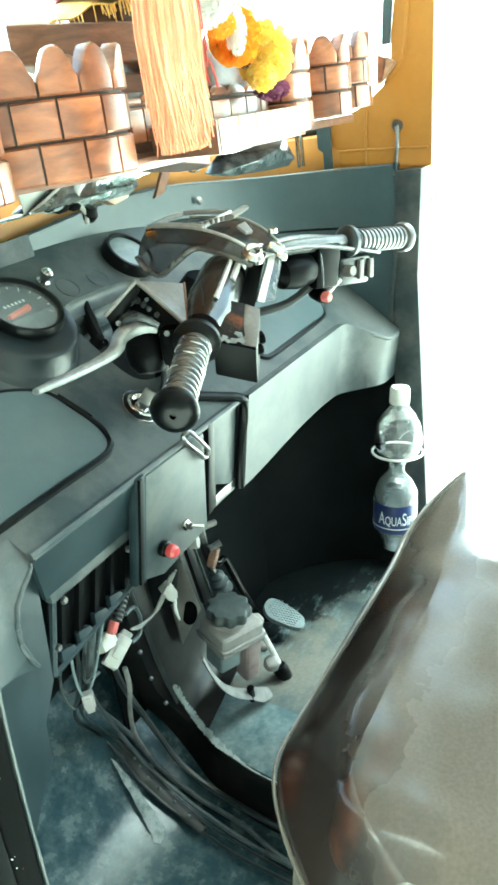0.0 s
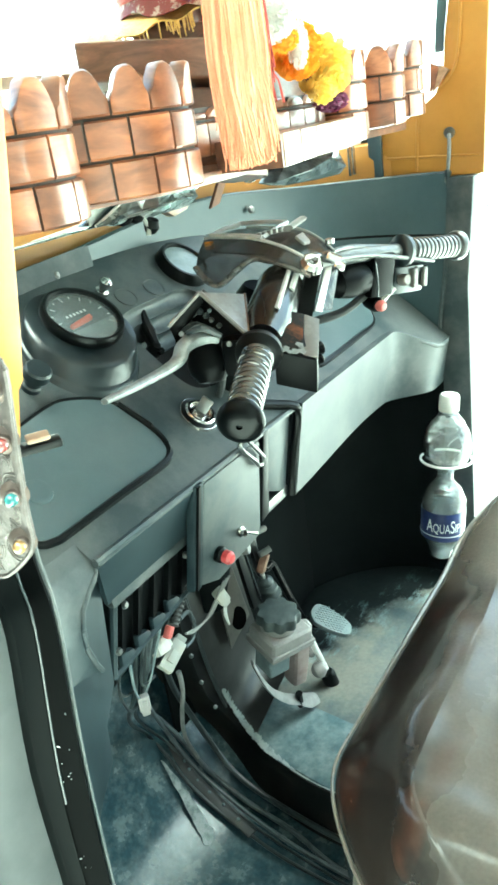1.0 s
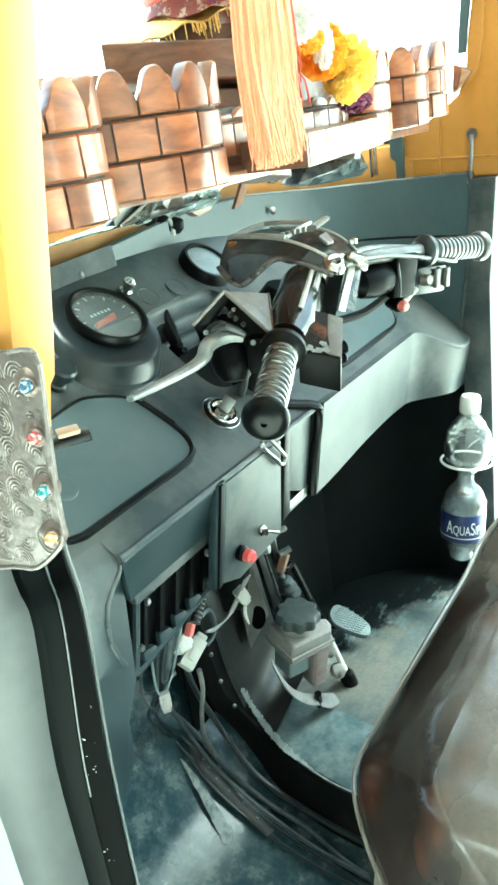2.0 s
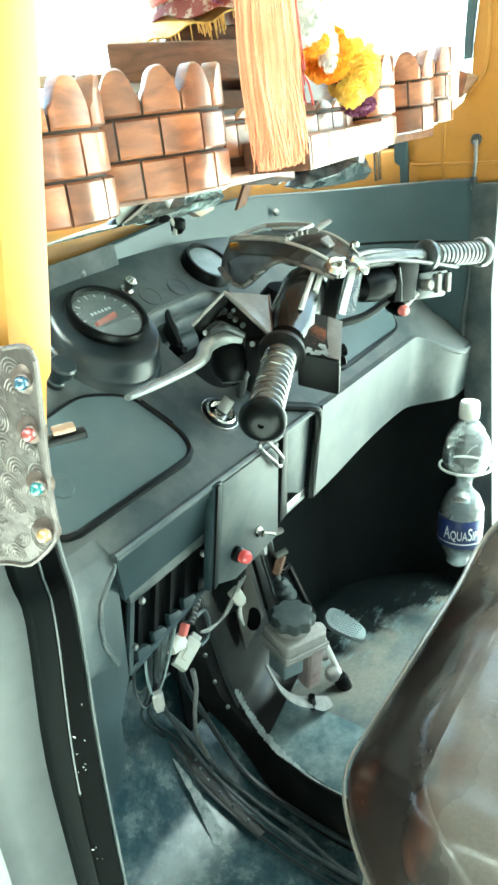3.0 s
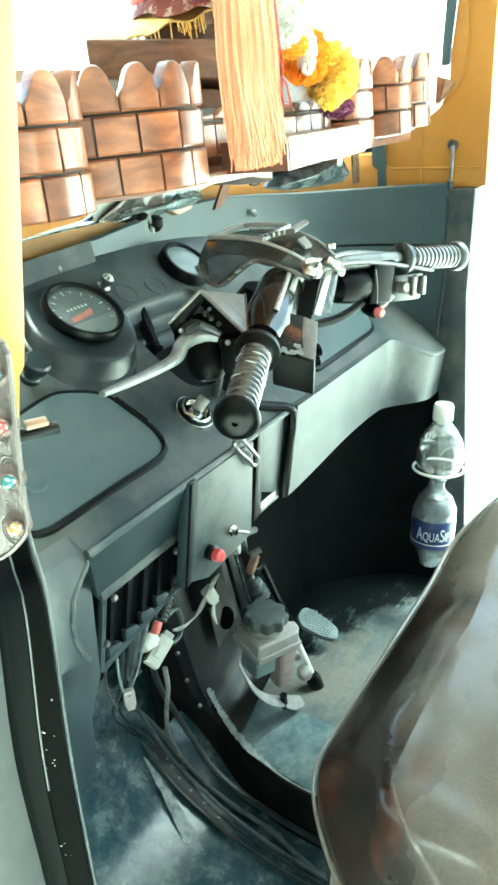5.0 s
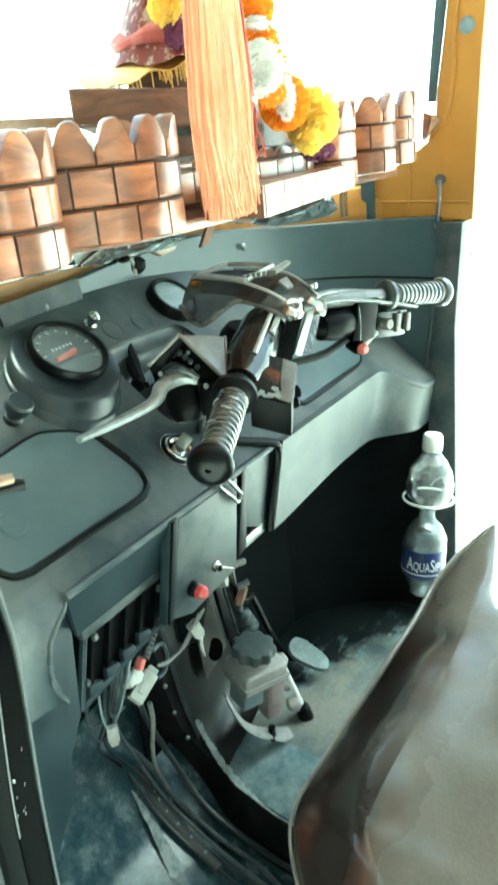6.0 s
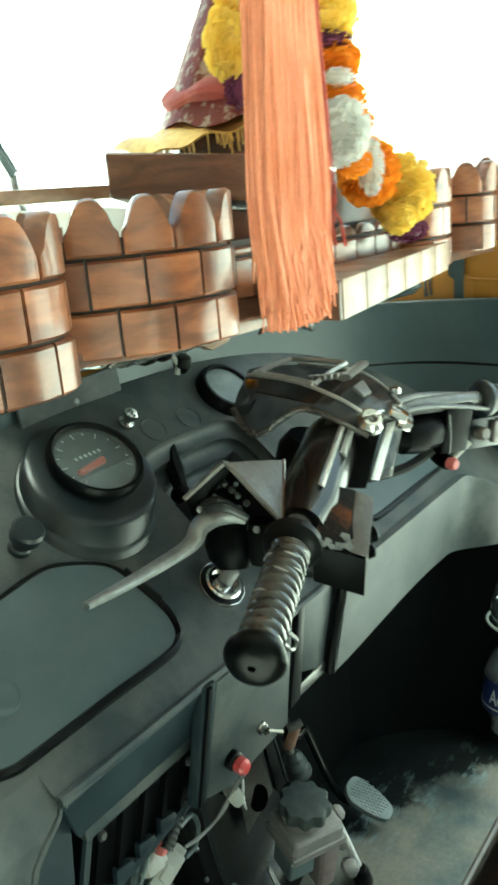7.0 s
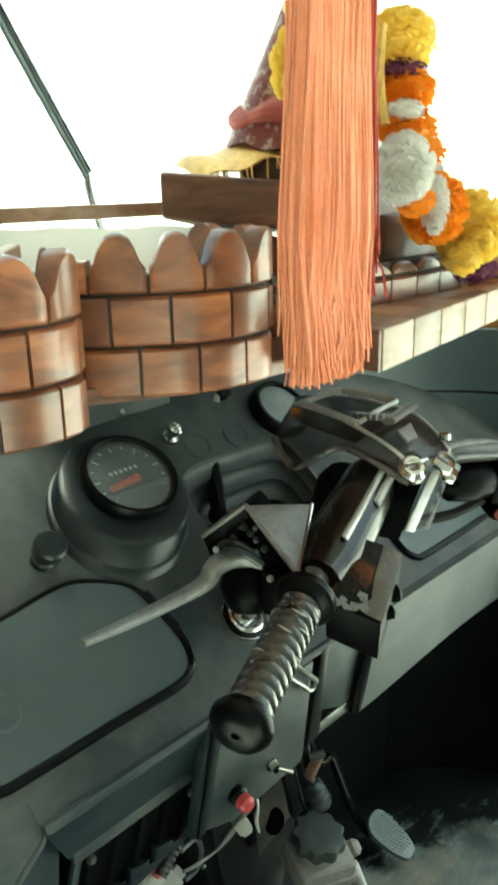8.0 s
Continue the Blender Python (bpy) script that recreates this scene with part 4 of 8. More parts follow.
# ---- dash ----
def dashboard():
    t = thing("dashboard", (0, 0.05, 0.80), "dusty dark grey moulded plastic dashboard with gauges and lids", "dashboard")
    # sloping top with a pocket for the steering head
    px0, px1, py0, py1 = -0.075, 0.125, -0.03, 0.098
    xs = sorted(set([round(-0.585 + 0.0195 * i, 4) for i in range(61)] + [px0, px1, -0.386, -0.385]))
    bm = bmesh.new()
    grid = {}
    for i, x in enumerate(xs):
        y0, y1 = (-0.098 if x > -0.3855 else -0.078) + plan_y(x), wall_y(min(max(x, -0.5999), 0.5999)) + 0.004
        ys = [y0] + [py0 if px0 - 1e-6 <= x <= px1 + 1e-6 else y0 + 0.4 * (y1 - y0)] + [py1 if px0 - 1e-6 <= x <= px1 + 1e-6 else y0 + 0.75 * (y1 - y0)] + [y1]
        for j, y in enumerate(ys):
            grid[i, j] = bm.verts.new((x, y, slope_z(y)))
    for i in range(len(xs) - 1):
        for j in range(3):
            mid = (xs[i] + xs[i + 1]) / 2
            if j == 1 and px0 < mid < px1:
                continue
            bm.faces.new((grid[i, j], grid[i + 1, j], grid[i + 1, j + 1], grid[i, j + 1]))
    part("top_panel", bm, M_DASH, t, sharp=60)
    # deep pocket with scalloped walls
    hole = [(px0, py0), (px1, py0), (px1, py1), (px0, py1)]
    flat, roundy = [], []
    for k in range(4):
        (x0, y0), (x1, y1) = hole[k], hole[(k + 1) % 4]
        for j in range(14):
            flat.append((x0 + (x1 - x0) * j / 14, y0 + (y1 - y0) * j / 14))
    cx, cy = (px0 + px1) / 2, (py0 + py1) / 2
    for x, y in flat:
        a, b = (x - cx) / (px1 - px0) * 2, (y - cy) / (py1 - py0) * 2
        k = 0.975 * max(abs(a), abs(b)) / max((abs(a) ** 5 + abs(b) ** 5) ** 0.2, 1e-6)
        roundy.append((cx + (x - cx) * k, cy + (y - cy) * k))
    bm = bmesh.new()
    rings = [[bm.verts.new((x, y, slope_z(y))) for x, y in flat]]
    deep = Vector((0, -0.004, -0.130))
    for j in range(43):
        v = j / 42
        grow = 1 - 0.42 * v ** 1.2
        wave = 0.007 * abs(math.sin(6.0 * math.pi * v)) ** 0.8 if v > 0 else 0
        ring = []
        for x, y in roundy:
            q = Vector((cx + (x - cx) * grow, cy + (y - cy) * grow, 0))
            o = Vector((x - cx, y - cy, 0)).normalized() * wave
            ring.append(bm.verts.new(Vector((q.x + o.x, q.y + o.y, slope_z(q.y))) + deep * v))
        rings.append(ring)
    for a, b in zip(rings, rings[1:]):
        for i in range(len(a)):
            j = (i + 1) % len(a)
            bm.faces.new((a[i], a[j], b[j], b[i]))
    bm.faces.new(rings[-1])
    part("pocket", bm, M_DASH, t, "", True, 50)
    # a jet black sheet stands in for the shade deep in the pocket
    part("pocket_shade", prism([(cx + (x - cx) * 0.80, cy + (y - cy) * 0.80, slope_z(cy + (y - cy) * 0.80) - 0.066) for x, y in roundy], (0, 0, -0.004)), M_JET, t, "black sheet for the shade under the steering head")

    # front faces under the bend; the lower edge of the right one arches up a little
    def rise(x):
        return 0.015 * math.sin(math.pi * min(max((x - 0.08) / 0.5, 0), 1)) ** 1.5
    def face(x0, x1, z0, z1, deep=0.0, n=10):
        def fn(u, v):
            x = x0 + (x1 - x0) * u
            top = z1 + 0.85 * plan_y(x) if x > 0 else z1
            low = z0 + (rise(x) if x > 0.066 else 0)
            z = top + (low - top) * v
            return Vector((x, face_y(z) + plan_y(x) + deep, z))
        return sheet(fn, n, 4, 0.006)
    bm = bmesh.new()
    tube([(x, -0.0985 + plan_y(x), 0.9505 + (0.85 * plan_y(x) if x > 0 else 0)) for x in [-0.384 + 0.0232 * i for i in range(42)]], 0.005, 8, 1, bm=bm)
    part("bend", bm, M_DASH, t)
    part("right_face", face(0.066, 0.588, 0.806, 0.955, 0, 44), M_DASH, t)
    part("right_lip", tube([(x, face_y(0.806) + plan_y(x) + 0.001, 0.806 + rise(x)) for x in [0.066 + 0.01305 * i for i in range(41)]], 0.0035, 8, 1), M_DASH, t)
    part("end_lip", tube([(0.586, face_y(z) + plan_y(0.586) - 0.002, z) for z in (0.902, 0.87, 0.84, 0.806)], 0.005, 8, 3), M_DASH, t)
    # column box
    cb = [(-0.192, 0.948), (-0.056, 0.948), (-0.040, 0.792), (-0.152, 0.782), (-0.195, 0.800)]
    part("column_box", prism([(x, face_y(z) - 0.004, z) for x, z in cb], (0, 0.018, 0), 0.004), M_DASH, t)
    part("corner_post", prism([(-0.212, face_y(0.95) - 0.003, 0.953), (-0.194, face_y(0.95) - 0.006, 0.953), (-0.197, face_y(0.80) - 0.006, 0.80), (-0.213, face_y(0.80) - 0.003, 0.80)], (0, 0.012, 0), 0.003), M_RECESS_SHADE, t)
    part("corner_gap", prism([(-0.2075, face_y(0.95) - 0.0075, 0.951), (-0.2025, face_y(0.95) - 0.0075, 0.951), (-0.205, face_y(0.80) - 0.0075, 0.802), (-0.2095, face_y(0.80) - 0.0075, 0.802)], (0, 0.01, 0)), M_BLACK, t)
    # small recessed panel beside it with the dark slot
    part("slot_panel", prism([(x, face_y(z) + 0.006, z) for x, z in [(-0.034, 0.955), (0.050, 0.955), (0.052, 0.815), (-0.012, 0.845), (-0.022, 0.85)]], (0, 0.01, 0), 0.002), M_DASH, t)
    part("slot_back", prism([(x, face_y(z) + 0.03, z) for x, z in [(-0.07, 0.97), (0.075, 0.97), (0.075, 0.80), (-0.07, 0.80)]], (0, 0.005, 0)), M_BLACK, t)
    part("slot_trim", tube([(-0.010, -0.072, 0.979), (0.025, -0.088, 0.966), (0.048, -0.099, 0.957), (0.060, -0.102, 0.94), (0.060, -0.082, 0.85), (0.061, -0.075, 0.806)], 0.0072, 10, 4), M_BLACK, t, "black rubber edging")
    part("slot_bar", prism([(x, face_y(z) - 0.002, z) for x, z in ((-0.042, 0.952), (-0.026, 0.952), (-0.012, 0.812), (-0.034, 0.806))], (0, 0.02, 0), 0.003), M_BLACK, t, "black rubber edging")
    part("lower_bar", prism([(-0.048, face_y(0.82) + 0.004, 0.823), (0.056, face_y(0.82) + 0.004, 0.824), (0.056, face_y(0.80) + 0.004, 0.804), (-0.048, face_y(0.80) + 0.004, 0.803)], (0, 0.02, 0), 0.003), M_STEEL, t, "pale metal strip")
    # recessed fuse box field, its shade put into a darker plastic
    part("bar_left", tube([(-0.382, -0.1005, 0.9475), (-0.212, -0.1005, 0.950)], 0.003, 8, 1), M_DASH, t)
    part("recess_face", prism([(-0.384, face_y(0.946), 0.946), (-0.205, face_y(0.948), 0.948), (-0.170, -0.062, 0.868), (-0.345, -0.062, 0.866)], (0, 0.006, 0.0)), M_RECESS_SHADE, t)
    prof = [(-0.078, slope_z(-0.078)), (-0.091, 0.955), (-0.101, 0.935), (-0.108, 0.90), (-0.112, 0.865), (-0.110, 0.825)]
    rim = [(-0.374, 0.970), (-0.375, 0.955), (-0.377, 0.946), (-0.381, 0.939), (-0.398, 0.930), (-0.415, 0.917), (-0.424, 0.900), (-0.427, 0.880), (-0.422, 0.858), (-0.414, 0.843)]

    def flange(u, v):
        q = v * 9
        i = min(int(q), 8)
        f = q - i
        xr, zr = [rim[i][j] * (1 - f) + rim[i + 1][j] * f for j in range(2)]
        u2 = u ** 1.5
        xx = xr + (-0.575 - xr) * u2
        z = zr + (0.97 - 0.098 * v - zr) * min(u2 * 2.5, 1)
        y = prof[0][0] if z > prof[0][1] else prof[-1][0]
        for a, b in zip(prof, prof[1:]):
            if b[1] <= z <= a[1]:
                y = a[0] + (b[0] - a[0]) * (a[1] - z) / (a[1] - b[1])
        return Vector((xx, y + plan_y(xx) + (0.010 * (1 - u2 / 0.05) ** 2 if u2 < 0.05 and v > 0.3 else 0), z))
    part("left_flange", sheet(flange, 24, 45, 0.005), M_DASH, t)
    part("flange_lip", tube([flange(0.10, i / 27) + Vector((0.001, 0.0, 0)) for i in range(7, 28)], [0.002, 0.0036, 0.0038, 0.0038, 0.0038, 0.003], 10, 2), M_DASH, t)
    part("left_skirt", prism([(-0.572, -0.138, 0.88), (-0.48, -0.083, 0.90), (-0.402, -0.076, 0.92), (-0.350, -0.066, 0.925), (-0.366, -0.066, 0.775), (-0.400, -0.076, 0.745), (-0.405, -0.078, 0.70), (-0.43, -0.080, 0.675), (-0.50, -0.09, 0.64), (-0.572, -0.138, 0.60)], (0, 0.05, 0), 0.004), M_RECESS_SHADE, t)
    # fuse box: an open frame; black block and slats stand for its shaded slots
    tl, tr, br, bl = Vector((-0.335, -0.060, 0.860)), Vector((-0.167, -0.060, 0.862)), Vector((-0.191, -0.060, 0.798)), Vector((-0.360, -0.060, 0.775))
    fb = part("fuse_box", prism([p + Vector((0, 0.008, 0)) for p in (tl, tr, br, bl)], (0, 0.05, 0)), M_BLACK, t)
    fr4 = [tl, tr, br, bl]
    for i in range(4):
        part("frame_bar", tube([fr4[i], fr4[(i + 1) % 4]], 0.0045, 6, 1), M_DASH if i == 0 else M_RECESS_SHADE, fb)
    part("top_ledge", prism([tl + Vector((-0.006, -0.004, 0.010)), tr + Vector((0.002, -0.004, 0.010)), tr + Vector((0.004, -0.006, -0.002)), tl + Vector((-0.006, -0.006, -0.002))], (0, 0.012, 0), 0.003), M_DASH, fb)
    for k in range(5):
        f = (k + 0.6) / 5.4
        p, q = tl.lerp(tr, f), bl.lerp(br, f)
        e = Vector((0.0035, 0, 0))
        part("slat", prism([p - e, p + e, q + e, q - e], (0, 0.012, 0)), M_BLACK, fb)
        if k < 4:
            q2 = bl.lerp(br, f + 0.05)
            part("tab", prism([q2 + Vector((-0.013, -0.004, 0.002)), q2 + Vector((0.013, -0.004, 0.006)), q2 + Vector((0.011, -0.002, 0.012)), q2 + Vector((-0.010, -0.002, 0.016))], (0, 0.008, 0), 0.002), M_RECESS_SHADE, fb)
    for p in (tl + Vector((0.010, -0.006, -0.006)), tl.lerp(tr, 0.78) + Vector((0, -0.006, -0.012)), bl + Vector((0.012, -0.004, 0.03))):
        part("screw", lathe([(0, 0.004), (0.003, 0.004), (0.005, 0.001), (0.005, 0)], p, (0, -1, 0.2), 8), M_STEEL, fb)
    # wall behind the slope
    def wall(u, v):
        x, y = nose(-1 + 2 * u, -0.002)
        top = 1.187 + 0.036 * math.exp(-((x - 0.28) / 0.32) ** 2) if x < 0.28 else 1.200 + 0.023 * math.exp(-((x - 0.28) / 0.2) ** 2)
        z0 = slope_z(y) - 0.005
        return Vector((x, y + 0.01 * v * max(0, 0.1 - abs(x)) * 0, z0 + (top - z0) * v))
    part("rear_panel", sheet(wall, 60, 5, 0.006), M_PANEL, t)
    edge = [Vector((*nose(0.45 + 0.55 * i / 20, -0.006), 1.112 - 0.02 * i / 20)) for i in range(21)]
    part("panel_fold", tube(edge, 0.0032, 6, 1), M_BLACK, t)
    edge = [wall(0.0 + i / 60, 1.0) for i in range(61)]
    part("panel_rim", tube([p + Vector((0, 0.0, 0.0)) for p in edge], 0.004, 6, 1), M_DASH, t)
    part("end_edge", tube([(0.592, -0.165, 1.208), (0.592, -0.168, 1.15), (0.588, -0.160, 1.05), (0.586, -0.147, 0.955), (0.586, -0.143, 0.915)], 0.005, 6, 4), M_DASH, t)
    # raised flap at the left end of the rear panel
    part("side_flap", sheet(lambda u, v: Vector((-0.17 + 0.16 * u, wall_y(-0.17 + 0.16 * u) - 0.012 + 0.004 * v, 1.170 + 0.030 * v + 0.006 * u)), 6, 2, 0.004), M_DASH, t)
    for p, a in (((-0.085, 0.166, 1.180), (0, -1, 0.3)), ((0.590, -0.062, 1.152), (-1, -0.2, 0)), ((0.372, 0.120, 1.19), (-0.5, -0.8, 0))):
        part("screw", lathe([(0, 0.004), (0.003, 0.004), (0.006, 0.001), (0.007, 0)], p, a, 10), M_STEEL, t)

    # lids: grooves with a raised plate
    def lid(outline, name):
        pts = spline([Vector((x, y, slope_z(y))) + NOUT * 0.003 for x, y in outline], 4, True)
        bm = bmesh.new()
        vs = [bm.verts.new(p) for p in pts]
        f = bm.faces.new(vs)
        r = bmesh.ops.extrude_face_region(bm, geom=[f])
        bmesh.ops.translate(bm, vec=NOUT * -0.004, verts=[g for g in r["geom"] if isinstance(g, bmesh.types.BMVert)])
        ob = part(name, bm, M_LID, t)
        part("groove", tube([p - NOUT * 0.0015 for p in pts], [0.0048] * 5 + [0.0048, 0.004, 0.003] + [0.003] * 6 + [0.0048] * 3, 6, 1, True), M_BLACK, ob)
        return ob
    ld = lid([(-0.187, -0.056), (-0.200, -0.0645), (-0.225, -0.067), (-0.29, -0.067), (-0.375, -0.068), (-0.402, -0.067), (-0.420, -0.058), (-0.434, -0.02), (-0.425, 0.005), (-0.38, 0.026), (-0.315, 0.034), (-0.275, 0.0375), (-0.250, 0.036), (-0.215, 0.024), (-0.196, 0.010), (-0.187, -0.014), (-0.182, -0.038)], "left_lid")
    part("lid_button", lathe([(0, 0.0015), (0.010, 0.0020), (0.0135, 0.0028), (0.0155, 0.0022), (0.0165, 0.0)], Vector((-0.372, -0.026, slope_z(-0.026))) + NOUT * 0.003, NOUT, 24), M_LID, ld)
    part("hinge_slot", tube([Vector((x, y, slope_z(y))) + NOUT * 0.003 for x, y in ((-0.192, 0.006), (-0.181, -0.030))], 0.005, 6, 1), M_BLACK, ld)
    lid([(0.170, -0.045), (0.173, -0.066), (0.184, -0.077), (0.205, -0.0795), (0.28, -0.079), (0.353, -0.078), (0.408, -0.077), (0.432, -0.071), (0.450, -0.056), (0.455, -0.035), (0.43, -0.005), (0.36, 0.006), (0.26, 0.008), (0.19, 0.005), (0.172, -0.012)], "right_lid")

    # speedometer in its round housing
    ax = Vector((-0.02, -0.70, 1.0)).normalized()
    dc = Vector((-0.147, 0.075, 1.138))
    sc = dc - ax * 0.049
    foot = Vector((-0.164, 0.075, slope_z(0.075)))
    bm = bmesh.new()
    rings = []
    for f, r in ((-0.8, 0.080), (0.12, 0.079), (0.18, 0.078), (0.21, 0.0755), (0.24, 0.0755), (0.66, 0.0735), (0.73, 0.072), (0.77, 0.068), (0.80, 0.061), (0.83, 0.052), (0.83, 0.02)):
        turn = NOUT.lerp(ax, max(f, 0)).to_track_quat("Z", "Y")
        mid = foot.lerp(dc, f)
        rings.append([bm.verts.new(mid + turn @ Vector((r * math.cos(h * math.pi / 22), r * math.sin(h * math.pi / 22), 0))) for h in range(44)])
    for lo, hi in zip(rings, rings[1:]):
        for h in range(44):
            bm.faces.new((lo[h], lo[(h + 1) % 44], hi[(h + 1) % 44], hi[h]))
    bm.faces.new(rings[-1])
    sp = part("speedometer", bm, M_HOUSING, t)
    q = ax.to_track_quat("Z", "Y")
    part("bezel", lathe([(0.051, 0.040), (0.0545, 0.046), (0.0545, 0.053), (0.052, 0.0575), (0.0485, 0.0575), (0.0455, 0.054), (0.0445, 0.048)], sc, ax, 44, caps=False), M_BLACK, sp, "glossy black bezel")
    part("dial", lathe([(0.047, 0.0475), (0.047, 0.049), (0, 0.049)], sc, ax, 32), M_DIAL, sp, "dark dial with pale numerals")
    def on_dial(x, y, h):
        return sc + q @ Vector((x, y, h))
    right = q.inverted() @ Vector((1, 0, 0))
    right.z = 0
    right.normalize()
    upv = Vector((-right.y, right.x, 0))
    for k in range(13):
        a = radians(215 - k * 250 / 12)
        dd = right * math.cos(a) + upv * math.sin(a)
        r0, r1 = (0.035, 0.042) if k % 2 == 0 else (0.0385, 0.042)
        part("tick", tube([on_dial(dd.x * r0, dd.y * r0, 0.0497), on_dial(dd.x * r1, dd.y * r1, 0.0497)], 0.0006, 4, 1), M_LETTER, sp)
    # odometer digits cannot be named: plain bars
    for k in range(6):
        c0 = upv * 0.010 + right * (-0.018 + 0.0065 * k)
        part("digit_bar", box(on_dial(c0.x, c0.y, 0.0497), (0.003, 0.0042, 0.0006), 0, q.to_matrix() @ Matrix.Rotation(math.atan2(right.y, right.x), 3, "Z")), M_LETTER, sp)
    n0, n1 = right * 0.007 - upv * 0.005, right * -0.030 - upv * 0.009
    part("needle", tube([on_dial(n0.x, n0.y, 0.052), on_dial(n1.x, n1.y, 0.052)], [0.0046, 0.0036], 6, 1), M_NEEDLE, sp)
    pale = [right * (0.045 * math.cos(a)) + upv * (0.045 * math.sin(a)) for a in [radians(200 + 14 * i) for i in range(11)]]
    bm = bmesh.new()
    bm.faces.new([bm.verts.new(on_dial(v.x, v.y, 0.0495)) for v in pale])
    r = bmesh.ops.extrude_face_region(bm, geom=bm.faces[:])
    bmesh.ops.translate(bm, vec=ax * 0.0006, verts=[g for g in r["geom"] if isinstance(g, bmesh.types.BMVert)])
    part("dial_lower", bm, M_TEALGREY, sp, "pale grey lower part of the dial")
    gl = part("lens", lathe([(0.048, 0.0535), (0.03, 0.0558), (0, 0.0562)], sc, ax, 32, caps=False), M_LENS, sp, "clear glass with its glare painted in")
    gl.visible_shadow = False
    # small fuel gauge, half behind the steering head
    g2 = Vector((0.140, 0.121, slope_z(0.121)))
    g = part("fuel_gauge", lathe([(0.044, -0.003), (0.043, 0.012), (0.040, 0.018), (0.036, 0.018), (0.034, 0.012), (0, 0.012)], g2, NOUT, 32), M_BLACK, t)
    part("dial", lathe([(0.034, 0.0125), (0.034, 0.0135), (0, 0.0135)], g2, NOUT, 28), M_FUEL, g, "pale grey fuel dial")
    # plugs and knobs
    for x, y in ((-0.014, 0.112), (0.050, 0.110)):
        c0 = Vector((x, y, slope_z(y)))
        part("blank_plug", lathe([(0.018, -0.001), (0.018, 0.0012), (0.0165, 0.0012), (0.0160, 0.0004), (0, 0.0006)], c0, NOUT, 24), M_DASH, t)
    c0 = Vector((-0.046, 0.128, slope_z(0.128)))
    k = part("pin_bolt", lathe([(0.010, 0), (0.010, 0.006), (0.006, 0.008), (0.006, 0.014), (0.009, 0.016), (0.009, 0.022), (0.005, 0.026), (0, 0.027)], c0, NOUT, 10), M_CHROME, t)
    c0 = Vector((-0.268, 0.062, slope_z(0.062)))
    part("choke_knob", lathe([(0.012, -0.002), (0.012, 0.006), (0.010, 0.008), (0.010, 0.018), (0.016, 0.020), (0.0165, 0.030), (0.014, 0.033), (0, 0.033)], c0, NOUT, 20), M_HOUSING, t)
    c0 = Vector((-0.022, 0.076, 1.052))
    tg = part("toggle", lathe([(0.011, 0), (0.012, 0.006), (0.010, 0.014), (0.006, 0.02), (0, 0.021)], c0, (-0.2, -0.7, 0.7), 14), M_BLACK, t)
    part("lever_tip", tube([c0 + Vector((-0.002, -0.008, 0.010)), c0 + Vector((0.012, 0.012, 0.030)), c0 + Vector((0.032, 0.032, 0.056))], [0.009, 0.011, 0.004], 8, 4), M_BLACK, tg)
    part("nut", lathe([(0, 0.006), (0.005, 0.006), (0.006, 0)], c0 + Vector((-0.003, -0.016, 0.004)), (-0.3, -0.9, 0.3), 6), M_CHROME, tg)
    c0 = Vector((-0.102, -0.046, slope_z(-0.046)))
    ky = part("ignition_lock", lathe([(0.028, -0.001), (0.027, 0.004), (0.022, 0.006), (0.019, 0.009), (0.016, 0.009), (0.014, 0.004), (0.009, 0.004), (0.009, 0.010), (0, 0.010)], c0, NOUT, 28), M_CHROME, t)
    part("lock_face", lathe([(0.0265, 0.0045), (0.0215, 0.0068), (0.0205, 0.0068)], c0, NOUT, 28, caps=False), M_BLACK, ky)
    part("key_bow", box(c0 + NOUT * 0.020, (0.006, 0.016, 0.020), 0.002, Euler((0.7, 0.2, 0.5)).to_matrix()), M_STEEL, ky)
    # red button and chrome switch on the column box
    c0 = Vector((-0.158, face_y(0.828) - 0.004, 0.828))
    rb = part("button", lathe([(0.011, 0), (0.011, 0.008), (0.008, 0.010), (0.008, 0.014)], c0, (-0.1, -1, -0.1), 14), M_BLACK, t)
    part("button_cap", lathe([(0.009, 0.012), (0.009, 0.020), (0.006, 0.024), (0, 0.025)], c0, (-0.1, -1, -0.1), 14), M_RED, rb, "red button cap")
    c0 = Vector((-0.104, face_y(0.832) - 0.004, 0.832))
    ts = part("switch", lathe([(0.008, 0), (0.008, 0.005), (0.005, 0.006), (0.005, 0.012), (0, 0.012)], c0, (-0.2, -1, 0), 6), M_CHROME, t)
    part("stick", tube([c0 + Vector((0, -0.010, 0)), c0 + Vector((0.012, -0.022, -0.006))], [0.002, 0.003], 6, 1), M_CHROME, ts)
    # ring hook under the grip
    part("ring_hook", tube([(-0.108, -0.108, 0.964), (-0.100, -0.112, 0.968), (-0.090, -0.114, 0.958), (-0.064, -0.110, 0.932), (-0.055, -0.107, 0.922), (-0.058, -0.105, 0.914), (-0.068, -0.106, 0.917), (-0.078, -0.108, 0.928), (-0.100, -0.108, 0.950)], 0.0030, 7, 4, True), M_STEEL, t)
    return t


dashboard()

